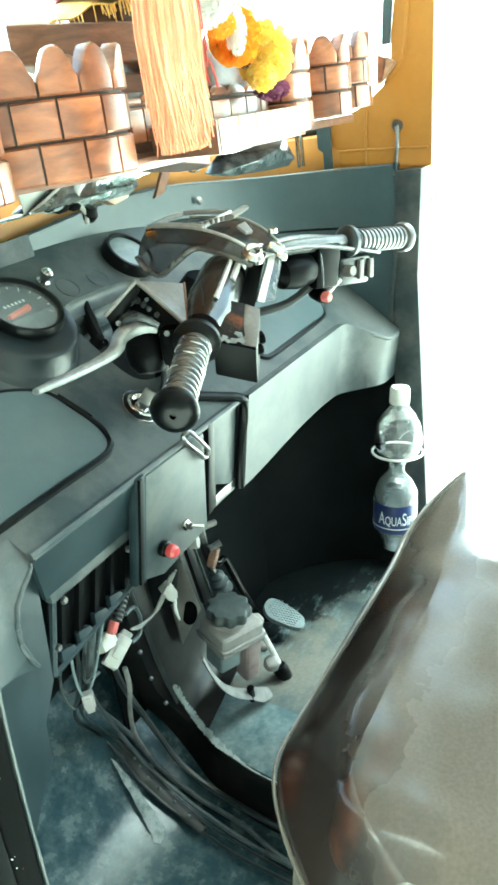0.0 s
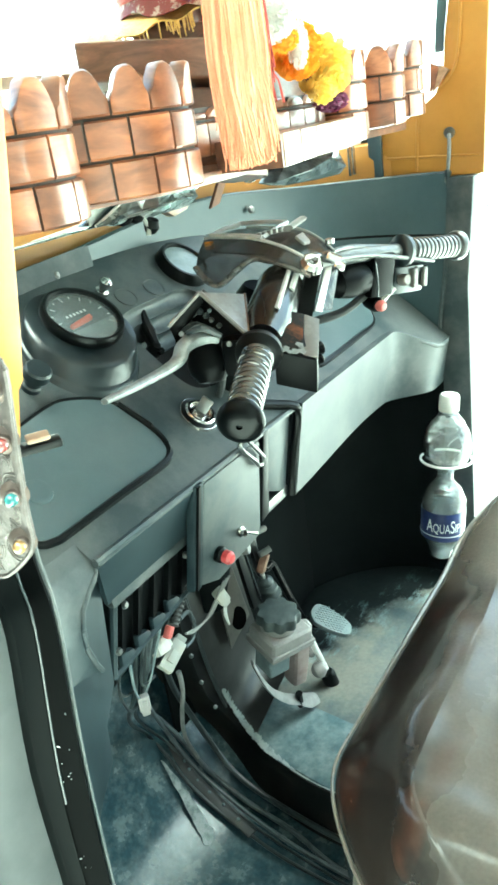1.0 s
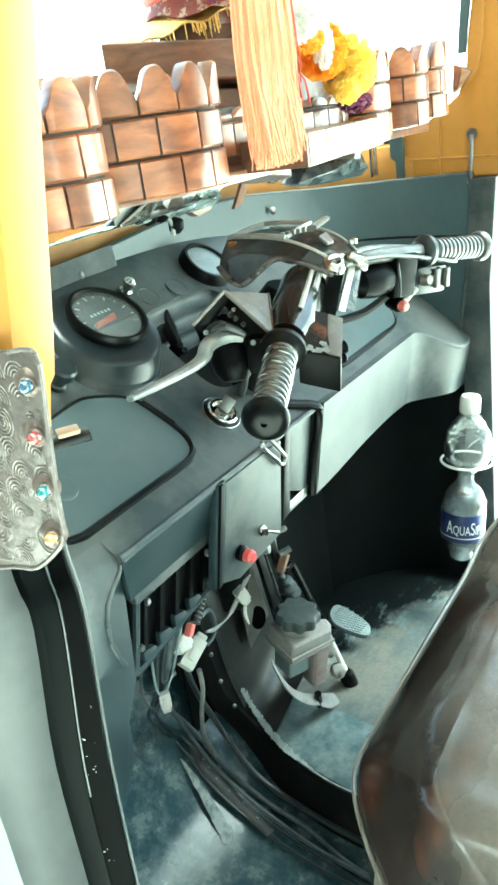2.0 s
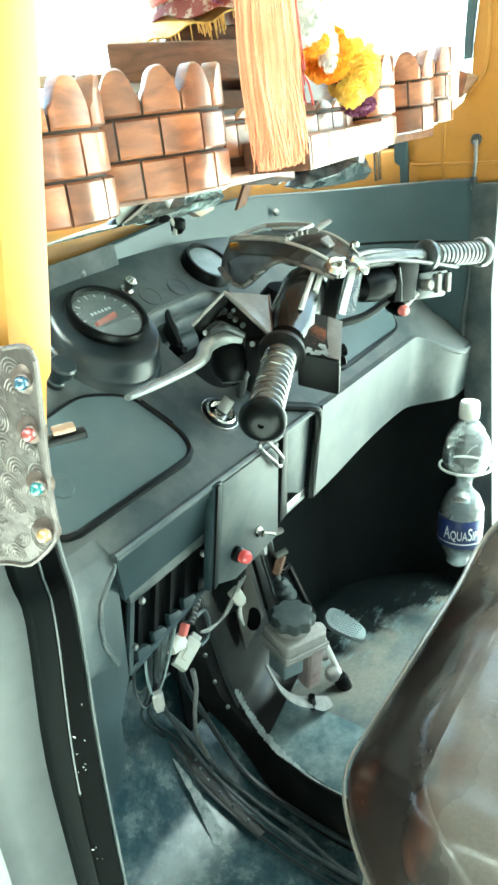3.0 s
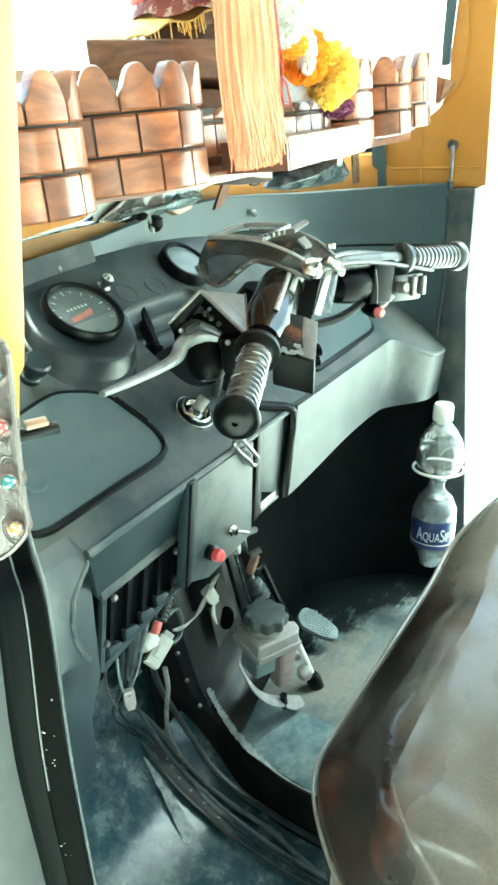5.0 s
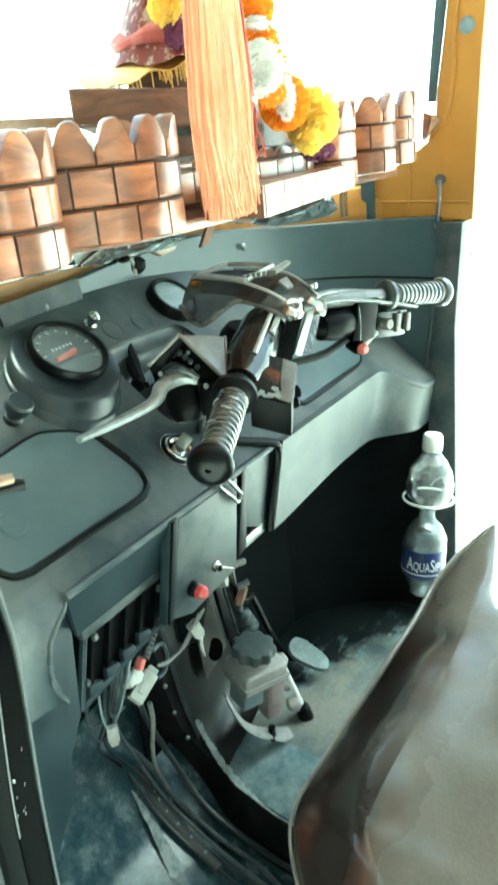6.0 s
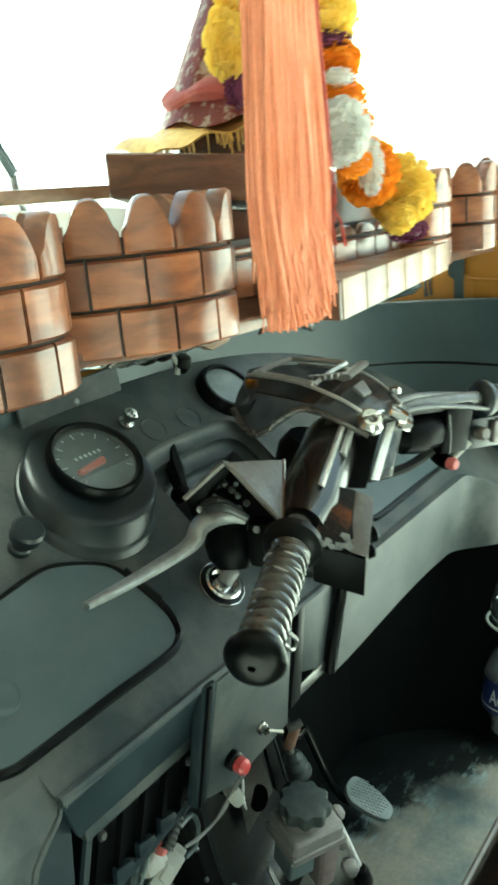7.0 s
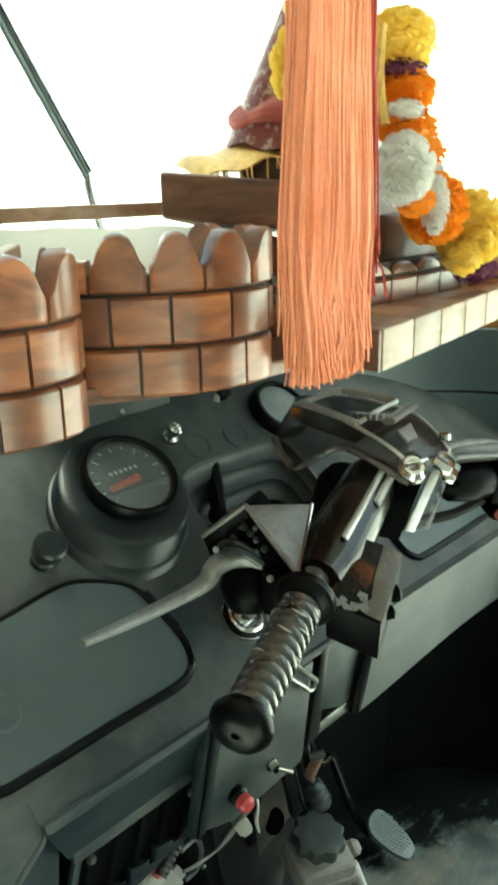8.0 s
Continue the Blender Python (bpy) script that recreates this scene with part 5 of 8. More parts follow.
# ---- handlebar ----
def handlebar():
    t = thing("handlebar", (0, -0.15, 1.05), "chrome scooter-type handlebar with ribbed grips and a glossy smoked head", "handlebar")
    left = [Vector(p) for p in ((-0.322, -0.2575, 1.092), (-0.203, -0.212, 1.117), (-0.14, -0.186, 1.131), (-0.07, -0.155, 1.148), (-0.02, -0.14, 1.15))]
    rightp = [Vector(p) for p in ((0.344, -0.257, 1.119), (0.226, -0.216, 1.137), (0.14, -0.186, 1.150), (0.07, -0.155, 1.155), (0.02, -0.14, 1.15))]
    part("bar", tube(left + rightp[::-1], [0.0125] * 5 + [0.0105] * 5, 14, 4), M_BAR, t)
    for pts in (left, rightp):
        e, i = pts[0], pts[1]
        d = (i - e).normalized()
        n = (i - e).length
        prof = [(0.014, 0.004)]
        for k in range(11):
            h = 0.014 + k * (n - 0.022) / 11
            prof += [(0.0168, h), (0.0176, h + 0.0022), (0.0172, h + 0.0052), (0.0152, h + 0.0066), (0.0152, h + 0.0084)]
        prof += [(0.0172, n - 0.006), (0.0135, n - 0.004)]
        near = pts is left
        g = part("grip", lathe(prof, e, d, 24), M_GRIP if near else M_GRIPPALE, t, "ribbed grip under clear film")
        part("end_cap", lathe([(0, -0.003), (0.0025, -0.003), (0.003, -0.006), (0.012, -0.0065), (0.019, -0.003), (0.0225, 0.002), (0.0230, 0.006), (0.0205, 0.012), (0.015, 0.015)], e, d, 24), M_ENDCAP if near else M_GRIPPALE, g, "black rubber end cap" if near else "clear film over the end cap")
        k = 1.02 if near else 0.94
        part("inner_collar", lathe([(0.014, n - 0.004), (0.021 * k, n - 0.001), (0.0245 * k, n + 0.003), (0.0245 * k, n + 0.010), (0.021 * k, n + 0.014), (0.0135, n + 0.018)], e, d, 26), M_BLACK if near else M_HOUSING, g, "black rubber collar")
        if near:
            # loose film over the grip: raised crinkles that catch the light
            rnd = random.Random(17)
            for q in range(12):
                h0, a0 = rnd.uniform(0.018, n - 0.012), rnd.uniform(0, 6.28)
                s1 = d.orthogonal().normalized()
                s2 = d.cross(s1)
                pl = [e + d * (h0 + 0.0025 * math.sin(3 * w + q)) + (s1 * math.cos(a0 + w) + s2 * math.sin(a0 + w)) * 0.0176 for w in [0.12 * k2 for k2 in range(7)]]
                part("film_crinkle", tube(pl, [0.0003, 0.0007, 0.0008, 0.0003], 5, 1), M_FILMCLEAR, g)
    # left clutch lever, cast, with its bend
    lv = [Vector(p) for p in ((-0.168, -0.165, 1.112), (-0.178, -0.152, 1.124), (-0.198, -0.136, 1.132), (-0.216, -0.128, 1.127), (-0.226, -0.127, 1.117), (-0.246, -0.126, 1.113), (-0.30, -0.126, 1.113), (-0.350, -0.126, 1.115))]
    part("lever", tube(lv, [0.012, 0.014, 0.0135, 0.0115, 0.0098, 0.0082, 0.0068, 0.0046], 12, 5, flat=0.72), M_ALU, t, "dull cast aluminium lever")
    part("lever_pivot", lathe([(0.010, -0.012), (0.010, 0.012), (0.006, 0.014), (0, 0.014)], (-0.170, -0.168, 1.118), (0, 0.3, 1), 14), M_JET, t)
    # perch housing: a plate folded like a small roof, open and dark at its left end
    a, b, c, d = Vector((-0.200, -0.149, 1.183)), Vector((-0.121, -0.154, 1.161)), Vector((-0.190, -0.197, 1.132)), Vector((-0.216, -0.113, 1.150))
    n1 = (b - a).cross(c - a).normalized()
    n1 = n1 if n1.z > 0 else -n1
    part("perch_cover", prism([a, a.lerp(b, 0.5) + n1 * 0.0006, b, b.lerp(c, 0.12), c.lerp(b, 0.06), c], n1 * -0.003, 0.0008), M_COVER, t, "worn grey painted cover plate")
    # solid black block that plays the shade inside the open end
    side = [a + Vector((0.010, 0.006, -0.008)), c + Vector((0.010, 0.006, -0.002)), c + Vector((0.004, 0.010, -0.030)), Vector((-0.200, -0.135, 1.098)), d + Vector((0.012, 0.004, -0.034)), d + Vector((0.010, 0.004, -0.006))]
    part("perch_shade", prism(side, (0.04, 0.024, 0.0), 0.002), M_JET, t, "black block for the shade in the open end")
    part("perch_rim", tube([d, a.lerp(d, 0.08), a], 0.0024, 6, 1), M_COVER, t, "bright bent edge")
    part("perch_rim", tube([a, c], 0.0024, 6, 1), M_COVER, t, "bright bent edge")
    part("perch_rim", tube([b, c], 0.0016, 6, 1), M_CHROME, t, "bright bent edge")
    part("perch_flap", prism([a + Vector((-0.001, 0.0, -0.002)), d, d + Vector((0.006, -0.002, -0.020)), a + Vector((0.003, 0.0, -0.012))], (0.004, 0.003, 0), 0.0006), M_JET, t)
    # oily levers, pins and cable ends inside the housing
    rnd = random.Random(6)
    for k in range(11):
        u, v = rnd.random(), rnd.random()
        if u + v > 1:
            u, v = 1 - u, 1 - v
        p = a + (c - a) * u * 0.9 + (d - a) * v * 0.9 + Vector((0.006, 0.004, -0.012))
        r = rnd.uniform(0.0022, 0.0052)
        part("housing_bit", lathe([(0, -r), (r, -r * 0.6), (r * rnd.uniform(0.6, 1.1), r * 0.5), (0, r)], p, (rnd.uniform(-1, 0), rnd.uniform(-1, 0.2), rnd.uniform(-0.3, 1)), 8), (M_BEAD, M_WIRE, M_TEALGREY, M_BEAD)[k % 4], t)
    for k in range(3):
        p = c + Vector((-0.012 + 0.008 * k, 0.028 + 0.012 * k, 0.004))
        part("housing_arm", tube([p, p + Vector((-0.010, 0.016, 0.012)), p + Vector((-0.012, 0.034, 0.006))], [0.003, 0.0045, 0.003], 8, 3), M_BEAD, t)
    for p in (Vector((-0.203, -0.178, 1.128)), Vector((-0.213, -0.126, 1.141))):
        part("screw", lathe([(0.003, 0), (0.003, 0.002), (0, 0.003)], p, (-0.6, -0.75, 0.2), 8), M_STEEL, t)
    part("perch_block", box((-0.166, -0.176, 1.112), (0.070, 0.045, 0.042), 0.008, Euler((0, 0, 0.4)).to_matrix()), M_JET, t)
    part("perch_boot", lathe([(0, -0.022), (0.014, -0.020), (0.022, -0.010), (0.025, 0.002), (0.022, 0.018), (0.014, 0.030), (0, 0.032)], (-0.190, -0.140, 1.100), (0.3, 0.2, 1), 20), M_JET, t, "black rubber boot")
    # left switch box: a black block with a rusty worn window and a grey bevel
    tl, tr, br, bl = Vector((-0.119, -0.193, 1.143)), Vector((-0.094, -0.212, 1.130)), Vector((-0.170, -0.245, 1.105)), Vector((-0.186, -0.222, 1.116))
    tr2, br2 = Vector((-0.086, -0.227, 1.122)), Vector((-0.164, -0.260, 1.100))
    dn = Vector((0.012, 0.010, -0.042))
    bm = bmesh.new()
    for p in (tl, tr2, br2, bl):
        bm.verts.new(p)
        bm.verts.new(p + dn)
    bm.verts.new(tr)
    bm.verts.new(br)
    bmesh.ops.convex_hull(bm, input=bm.verts)
    bmesh.ops.dissolve_limit(bm, angle_limit=0.05, verts=bm.verts, edges=bm.edges)
    sb = part("switch_box", bevelled(bm, 0.0025), M_JET, t)
    up = (tr - tl).cross(bl - tl).normalized()
    up = up if up.z > 0 else -up
    mid = (tl + tr + br + bl) / 4
    part("window", prism([mid + (p - mid) * 0.93 + up * 0.0015 for p in (tl, tr, br, bl)], up * 0.0015, 0.0004), M_RUST, sb, "brown worn window")
    nb = (tr2 - tr).cross(br - tr).normalized()
    nb = nb if nb.dot(Vector((-0.5, -0.6, 0.5))) > 0 else -nb
    m2 = (tr + tr2 + br2 + br) / 4
    part("bevel_plate", prism([m2 + (p - m2) * 0.94 + nb * 0.0012 for p in (tr, tr2, br2, br)], nb * 0.0012, 0.0004), M_BEVEL, sb, "worn brown bevel")
    rnd = random.Random(9)
    # paint flaked off in the corner by the grip
    for k in range(10):
        p = br.lerp(bl, rnd.uniform(0.0, 0.85) ** 1.3) + (tl - bl) * 0.22 * rnd.random() ** 1.6
        s = rnd.uniform(0.002, 0.0055)
        part("chip", prism([p + up * 0.0034 + (br - bl).normalized() * s * rnd.uniform(0.6, 1.2) * math.cos(q) + (tl - bl).normalized() * s * rnd.uniform(0.5, 1.1) * math.sin(q) for q in (0.2, 1.0, 1.7, 2.5, 3.5, 4.4, 5.3)], up * 0.0006), M_CHIP, sb, "pale bare patch")
    for f, r in ((0.35, 0.0075), (0.62, 0.006)):
        part("side_screw", lathe([(r, -0.002), (r, 0.004), (r * 0.6, 0.006), (0, 0.006)], tr2.lerp(br2, f) + dn * 0.45, (0.75, -0.6, 0.1), 10), M_JET, sb)
    # thick glossy sleeve of the bar, with two bright clamp strips along it
    ax0, ax1 = Vector((-0.006, -0.136, 1.141)), Vector((-0.172, -0.200, 1.120))
    dx = (ax1 - ax0).normalized()
    L = (ax1 - ax0).length
    part("sleeve", lathe([(0, -0.026), (0.014, -0.024), (0.023, -0.018), (0.028, -0.006), (0.0295, 0.008), (0.0295, L * 0.80), (0.025, L * 0.88), (0.022, L), (0, L + 0.004)], ax0, dx, 40), M_STEM, t, "dark glossy sleeve of the bar")
    s2 = dx.cross(Vector((0, 0, 1))).normalized()
    s2 = s2 if s2.y < 0 else -s2
    s3 = s2.cross(dx).normalized()
    s3 = s3 if s3.z > 0 else -s3

    def on_sleeve(h, ang, r=0.0302):
        return ax0 + dx * h + (s2 * math.sin(ang) + s3 * math.cos(ang)) * r
    for h0, h1, ang, half in ((0.006, L * 0.82, 0.55, 0.10), (0.010, 0.070, 0.90, 0.14)):
        bm = bmesh.new()
        g = [[bm.verts.new(on_sleeve(h0 + (h1 - h0) * i / 8, ang + half * (j - 1.5) / 1.5, 0.0303 + (0.0022 if j in (1, 2) else 0))) for j in range(4)] for i in range(9)]
        for i in range(8):
            for j in range(3):
                bm.faces.new((g[i][j], g[i + 1][j], g[i + 1][j + 1], g[i][j + 1]))
        bm.faces.new(g[0])
        bm.faces.new(g[8][::-1])
        part("clamp_strip", bm, M_EDGE, t, "polished clamp strip")
    part("hairline", tube([on_sleeve(L * 0.55, -0.30), on_sleeve(L * 0.75, 0.0), on_sleeve(L, 0.25)], 0.0008, 5, 2), M_JET, t)
    part("neck", lathe([(0.034, -0.10), (0.034, -0.01), (0.026, 0.004)], (0.010, -0.100, 1.135), (0.05, -0.30, 1), 24), M_JET, t)
    # smoked clamp plate that hangs under the cowl beside the sleeve, with a bright edge
    part("clamp_plate", prism([(0.030, -0.182, 1.156), (0.066, -0.186, 1.152), (0.000, -0.202, 1.110), (-0.036, -0.196, 1.118)], (0.002, 0.003, -0.001), 0.0006), M_SMOKE, t, "smoked clamp plate")
    part("clamp_edge", prism([(0.030, -0.184, 1.157), (0.046, -0.186, 1.156), (-0.024, -0.200, 1.114), (-0.037, -0.198, 1.119)], (0.001, 0.002, -0.0006), 0.0004), M_EDGE, t, "bright plate edge")
    # black sliver added for the shade behind the clamp plate
    part("clamp_shade", prism([(0.020, -0.165, 1.160), (0.034, -0.176, 1.154), (-0.040, -0.194, 1.110), (-0.052, -0.176, 1.112)], (0.010, 0.010, -0.004), 0.001), M_JET, t)

    # smoked head cover: two cheeks with a wavy lower rim, open on top behind a straight bright frame
    rows = [(-0.025, -0.025, 1.173, 0.004, 1.203), (-0.045, -0.036, 1.160, 0.002, 1.206), (-0.068, -0.041, 1.153, -0.002, 1.206), (-0.092, -0.034, 1.169, -0.007, 1.204), (-0.112, -0.026, 1.181, -0.012, 1.202), (-0.135, -0.022, 1.178, -0.014, 1.197), (-0.160, -0.018, 1.168, -0.010, 1.186), (-0.184, -0.012, 1.156, -0.004, 1.169)]
    low = spline([(x, y, z) for y, x, z, _, _ in rows], 5)
    top = spline([(x, y, z) for y, _, _, x, z in rows], 5)

    def mirrored(p):
        return Vector((0.058 - p.x, p.y, p.z))
    nl = len(low) - 1

    def cheek(u, v):
        i = min(int(u * nl + 0.5), nl)
        p = low[i].lerp(top[i], v)
        return p + Vector((-0.0045 * math.sin(math.pi * v), 0, 0.001 * math.sin(math.pi * v)))

    def brow(u, v):
        i = min(int((0.60 + 0.40 * u) * nl + 0.5), nl)
        p = top[i].lerp(mirrored(top[i]), v)
        return p + Vector((0, 0, 0.005 * math.sin(math.pi * v)))

    def face_end(u, v):
        p = cheek(0, v).lerp(mirrored(cheek(0, v)), u)
        return p + Vector((0, 0.012 * math.sin(math.pi * u), 0.003 * math.sin(math.pi * u)))
    part("head_cowl", joined(sheet(cheek, nl, 8, 0.003), sheet(lambda u, v: mirrored(cheek(u, v)), nl, 8, 0.003), sheet(brow, 14, 12, 0.003)), M_SMOKE, t, "glossy smoked plastic head cover")
    part("head_lens", sheet(face_end, 12, 8, 0.003), M_SMOKE, t, "smoked front of the head cover")
    part("cowl_rim", tube([p + Vector((-0.001, 0, 0)) for p in low], [0.0045, 0.0055, 0.0060, 0.0055, 0.0050, 0.0048], 10, 1, flat=0.7), M_RIM, t, "pale translucent lower edge")
    part("cowl_rim", tube([mirrored(p) for p in low], 0.0040, 8, 1), M_RIM, t, "pale translucent lower edge")
    part("cowl_ridge", tube([p + Vector((0, 0, 0.001)) for p in top], 0.0022, 8, 1), M_EDGE, t, "bright upper edge")
    part("cowl_ridge", tube([mirrored(p) + Vector((0, 0, 0.001)) for p in top[8:]], 0.0018, 8, 1), M_EDGE, t, "bright upper edge")
    fr = [Vector((0.003, -0.036, 1.207)), Vector((0.056, -0.050, 1.213)), Vector((0.066, -0.116, 1.210)), Vector((-0.012, -0.122, 1.204))]
    for i in range(4):
        a2, b2 = fr[i], fr[(i + 1) % 4]
        part("top_frame", tube([a2, a2.lerp(b2, 0.5) + Vector((0, 0, 0.0012)), b2], (0.0034, 0.0030, 0.0028, 0.0040)[i], 8, 3), M_EDGE, t, "bright frame of the top opening")
    # black plate set below the frame as the shade inside the opening
    part("opening_shade", prism([p + Vector((0, 0, -0.022)) for p in fr], (0, 0, 0.002), 0.0006), M_BLACK, t)
    fa, fb = Vector((-0.014, -0.160, 1.214)), Vector((0.038, -0.153, 1.217))
    part("hinge_flap", tube([fa, fb], 0.0072, 8, 1, flat=0.55), M_COVER, t, "grey hinge flap")
    part("hinge_pad", prism([fa + Vector((0.010, -0.004, -0.010)), fb + Vector((-0.008, -0.004, -0.014)), fb + Vector((-0.012, -0.016, -0.026)), fa + Vector((0.014, -0.014, -0.020))], (0, 0.002, -0.004), 0.002), M_COVER, t, "grey hinge pad")
    for k in range(6):
        p = Vector((0.012, -0.104, 1.204)).lerp(fa + Vector((0.012, 0.004, 0)), k / 5.5)
        part("hinge_tooth", box(p, (0.010, 0.0052, 0.006), 0.0012, Euler((0, 0, 0.2)).to_matrix()), M_COVER, t)
    part("head_bolt", lathe([(0.015, 0), (0.0145, 0.006), (0.010, 0.011), (0.0065, 0.011), (0.0055, 0.006), (0, 0.006)], (-0.003, -0.180, 1.166), (-0.4, -0.55, 0.7), 20), M_CHROME, t)
    part("bolt_ridge", tube([(-0.014, -0.182, 1.176), (-0.004, -0.190, 1.178), (0.008, -0.190, 1.176)], 0.0022, 7, 3), M_CHROME, t)
    part("head_clamp", box((0.036, -0.194, 1.168), (0.056, 0.020, 0.010), 0.003, Euler((0.45, 0.12, 0.42)).to_matrix()), M_POLISH, t)
    part("head_clamp", box((0.038, -0.200, 1.158), (0.054, 0.014, 0.010), 0.003, Euler((0.45, 0.12, 0.42)).to_matrix()), M_POLISH, t)
    part("head_clip", lathe([(0.006, 0), (0.006, 0.006), (0, 0.008)], (0.066, -0.175, 1.180), (0, 0, 1), 10), M_CHROME, t)
    part("amber_lens", box((0.000, -0.034, 1.196), (0.008, 0.012, 0.010), 0.002), M_PETALO, t, "amber side lens")

    # right switches
    part("switch_box", box((0.170, -0.190, 1.117), (0.046, 0.036, 0.062), 0.006, Euler((0.1, 0.12, -0.35)).to_matrix()), M_JET, t)
    part("switch_edge", tube([(0.150, -0.200, 1.148), (0.146, -0.204, 1.115), (0.142, -0.204, 1.090)], 0.0016, 6, 2), M_BEAD, t)
    part("loom_boot", lathe([(0.010, 0), (0.020, 0.010), (0.024, 0.035), (0.022, 0.06), (0.012, 0.072)], (0.088, -0.160, 1.120), (0.9, -0.33, -0.05), 14), M_JET, t)
    rs = part("throttle_housing", box((0.232, -0.206, 1.096), (0.068, 0.032, 0.042), 0.009, Euler((0.1, 0.12, -0.36)).to_matrix()), M_HOUSING, t)
    part("switch_knob", lathe([(0.0085, -0.004), (0.0085, 0.006), (0.0065, 0.009), (0, 0.009)], (0.206, -0.218, 1.099), (-0.35, -0.92, 0.1), 18), M_COVER, rs, "grey round knob")
    for k, (x, y, z) in enumerate(((0.230, -0.226, 1.096), (0.252, -0.233, 1.093))):
        part("switch_key", box((x, y, z), (0.009, 0.007, 0.028), 0.002, Euler((0, 0.12, -0.36)).to_matrix()), M_COVER, rs)
        part("key_gap", box((x + 0.008, y + 0.002, z), (0.006, 0.006, 0.030), 0.001, Euler((0, 0.12, -0.36)).to_matrix()), M_JET, rs)
    part("brake_lever", tube([(0.075, -0.172, 1.156), (0.13, -0.194, 1.150), (0.20, -0.222, 1.132), (0.268, -0.242, 1.112)], [0.007, 0.0055, 0.005, 0.0042], 10, 4, flat=0.6), M_BAR, t, "dull grey brake lever")
    part("button_barrel", lathe([(0.010, -0.02), (0.011, 0.0), (0.009, 0.006), (0, 0.006)], (0.160, -0.193, 1.075), (-0.55, -0.8, -0.1), 16), M_JET, t)
    part("lamp_button", lathe([(0.008, 0.0), (0.008, 0.008), (0.0055, 0.012), (0, 0.013)], (0.160, -0.196, 1.074), (-0.35, -0.93, -0.1), 16), M_PINK, t, "faded red button")
    part("cable_end", tube([(0.172, -0.196, 1.076), (0.186, -0.203, 1.084), (0.194, -0.206, 1.090)], [0.0055, 0.004, 0.0062], 8, 3), M_PLUG, t, "pale cable end")
    part("brake_pipe", tube([(0.06, -0.165, 1.166), (0.12, -0.178, 1.164), (0.20, -0.206, 1.147)], 0.004, 10, 4), M_BAR, t)
    part("cable", tube([(0.165, -0.19, 1.10), (0.12, -0.16, 1.075), (0.07, -0.12, 1.07), (0.04, -0.08, 1.06)], 0.006, 8, 4), M_RUBBER, t)
    part("cable", tube([(-0.16, -0.14, 1.12), (-0.11, -0.10, 1.06), (-0.05, -0.05, 1.01), (0.0, 0.0, 0.97)], 0.005, 8, 4), M_RUBBER, t)
    part("cable", tube([(-0.15, -0.13, 1.14), (-0.10, -0.08, 1.09), (-0.03, -0.03, 1.04), (0.03, 0.02, 0.98)], 0.004, 8, 4), M_RUBBER, t)
    # column down to the floor
    part("column", lathe([(0.03, 0), (0.03, 0.5)], (0.02, 0.09, 0.60), (-0.03, -0.30, 1), 18), M_DARK, t)


M_RIM = clear_film("thick clear rim", (0.16, 0.145, 0.135), 0.75, 0.12)
M_GRIPPALE = material("pale film over grip", (0.045, 0.048, 0.048), 0.3, 0.0, spots=(0.105, 0.105, 0.10), spot_scale=30, spot_cut=(0.35, 0.65), coat=0.35, rough_var=0.08)
M_FILMCLEAR = clear_film("crinkled clear film", (0.70, 0.70, 0.66), 0.6, 0.1)
M_POLISH = material("polished steel", (0.80, 0.79, 0.76), 0.14, 1.0, spots=(0.62, 0.58, 0.52), spot_scale=45, rough_var=0.08, bump=0.15, bump_scale=60)
M_CHIP = material("bare flaked primer", (0.17, 0.175, 0.165), 0.5, spots=(0.10, 0.10, 0.095), spot_scale=90)
M_GRIP = material("film over ribbed grip", (0.012, 0.011, 0.010), 0.16, 0.0, spots=(0.065, 0.058, 0.05), spot_scale=30, spot_cut=(0.30, 0.70), coat=0.45, rough_var=0.06)
M_COVER = material("worn grey paint", (0.145, 0.135, 0.125), 0.42, 0.15, spots=(0.11, 0.092, 0.080), spot_scale=60, grain=0.15, coat=0.1)
M_RUST = material("rusty brown window", (0.009, 0.0075, 0.0065), 0.7, 0.0, spots=(0.12, 0.040, 0.014), spot_scale=26, spot_cut=(0.50, 0.66), spec=0.08)
M_BAR = material("worn grey bar metal", (0.15, 0.15, 0.145), 0.36, 0.35, spots=(0.09, 0.09, 0.086), spot_scale=50, grain=0.1)
M_EDGE = material("pale polished edge", (0.58, 0.57, 0.545), 0.26, 0.1, spots=(0.40, 0.39, 0.37), spot_scale=50, coat=0.3)
M_BEVEL = material("worn brown bevel paint", (0.085, 0.070, 0.060), 0.45, spots=(0.13, 0.115, 0.10), spot_scale=60, grain=0.15)
M_ENDCAP = material("black rubber cap", (0.0012, 0.0016, 0.0018), 0.3, spots=(0.0025, 0.003, 0.0032), spec=0.12)
M_PINK = material("faded red plastic", (0.50, 0.13, 0.12), 0.45, spots=(0.42, 0.10, 0.09))
handlebar()


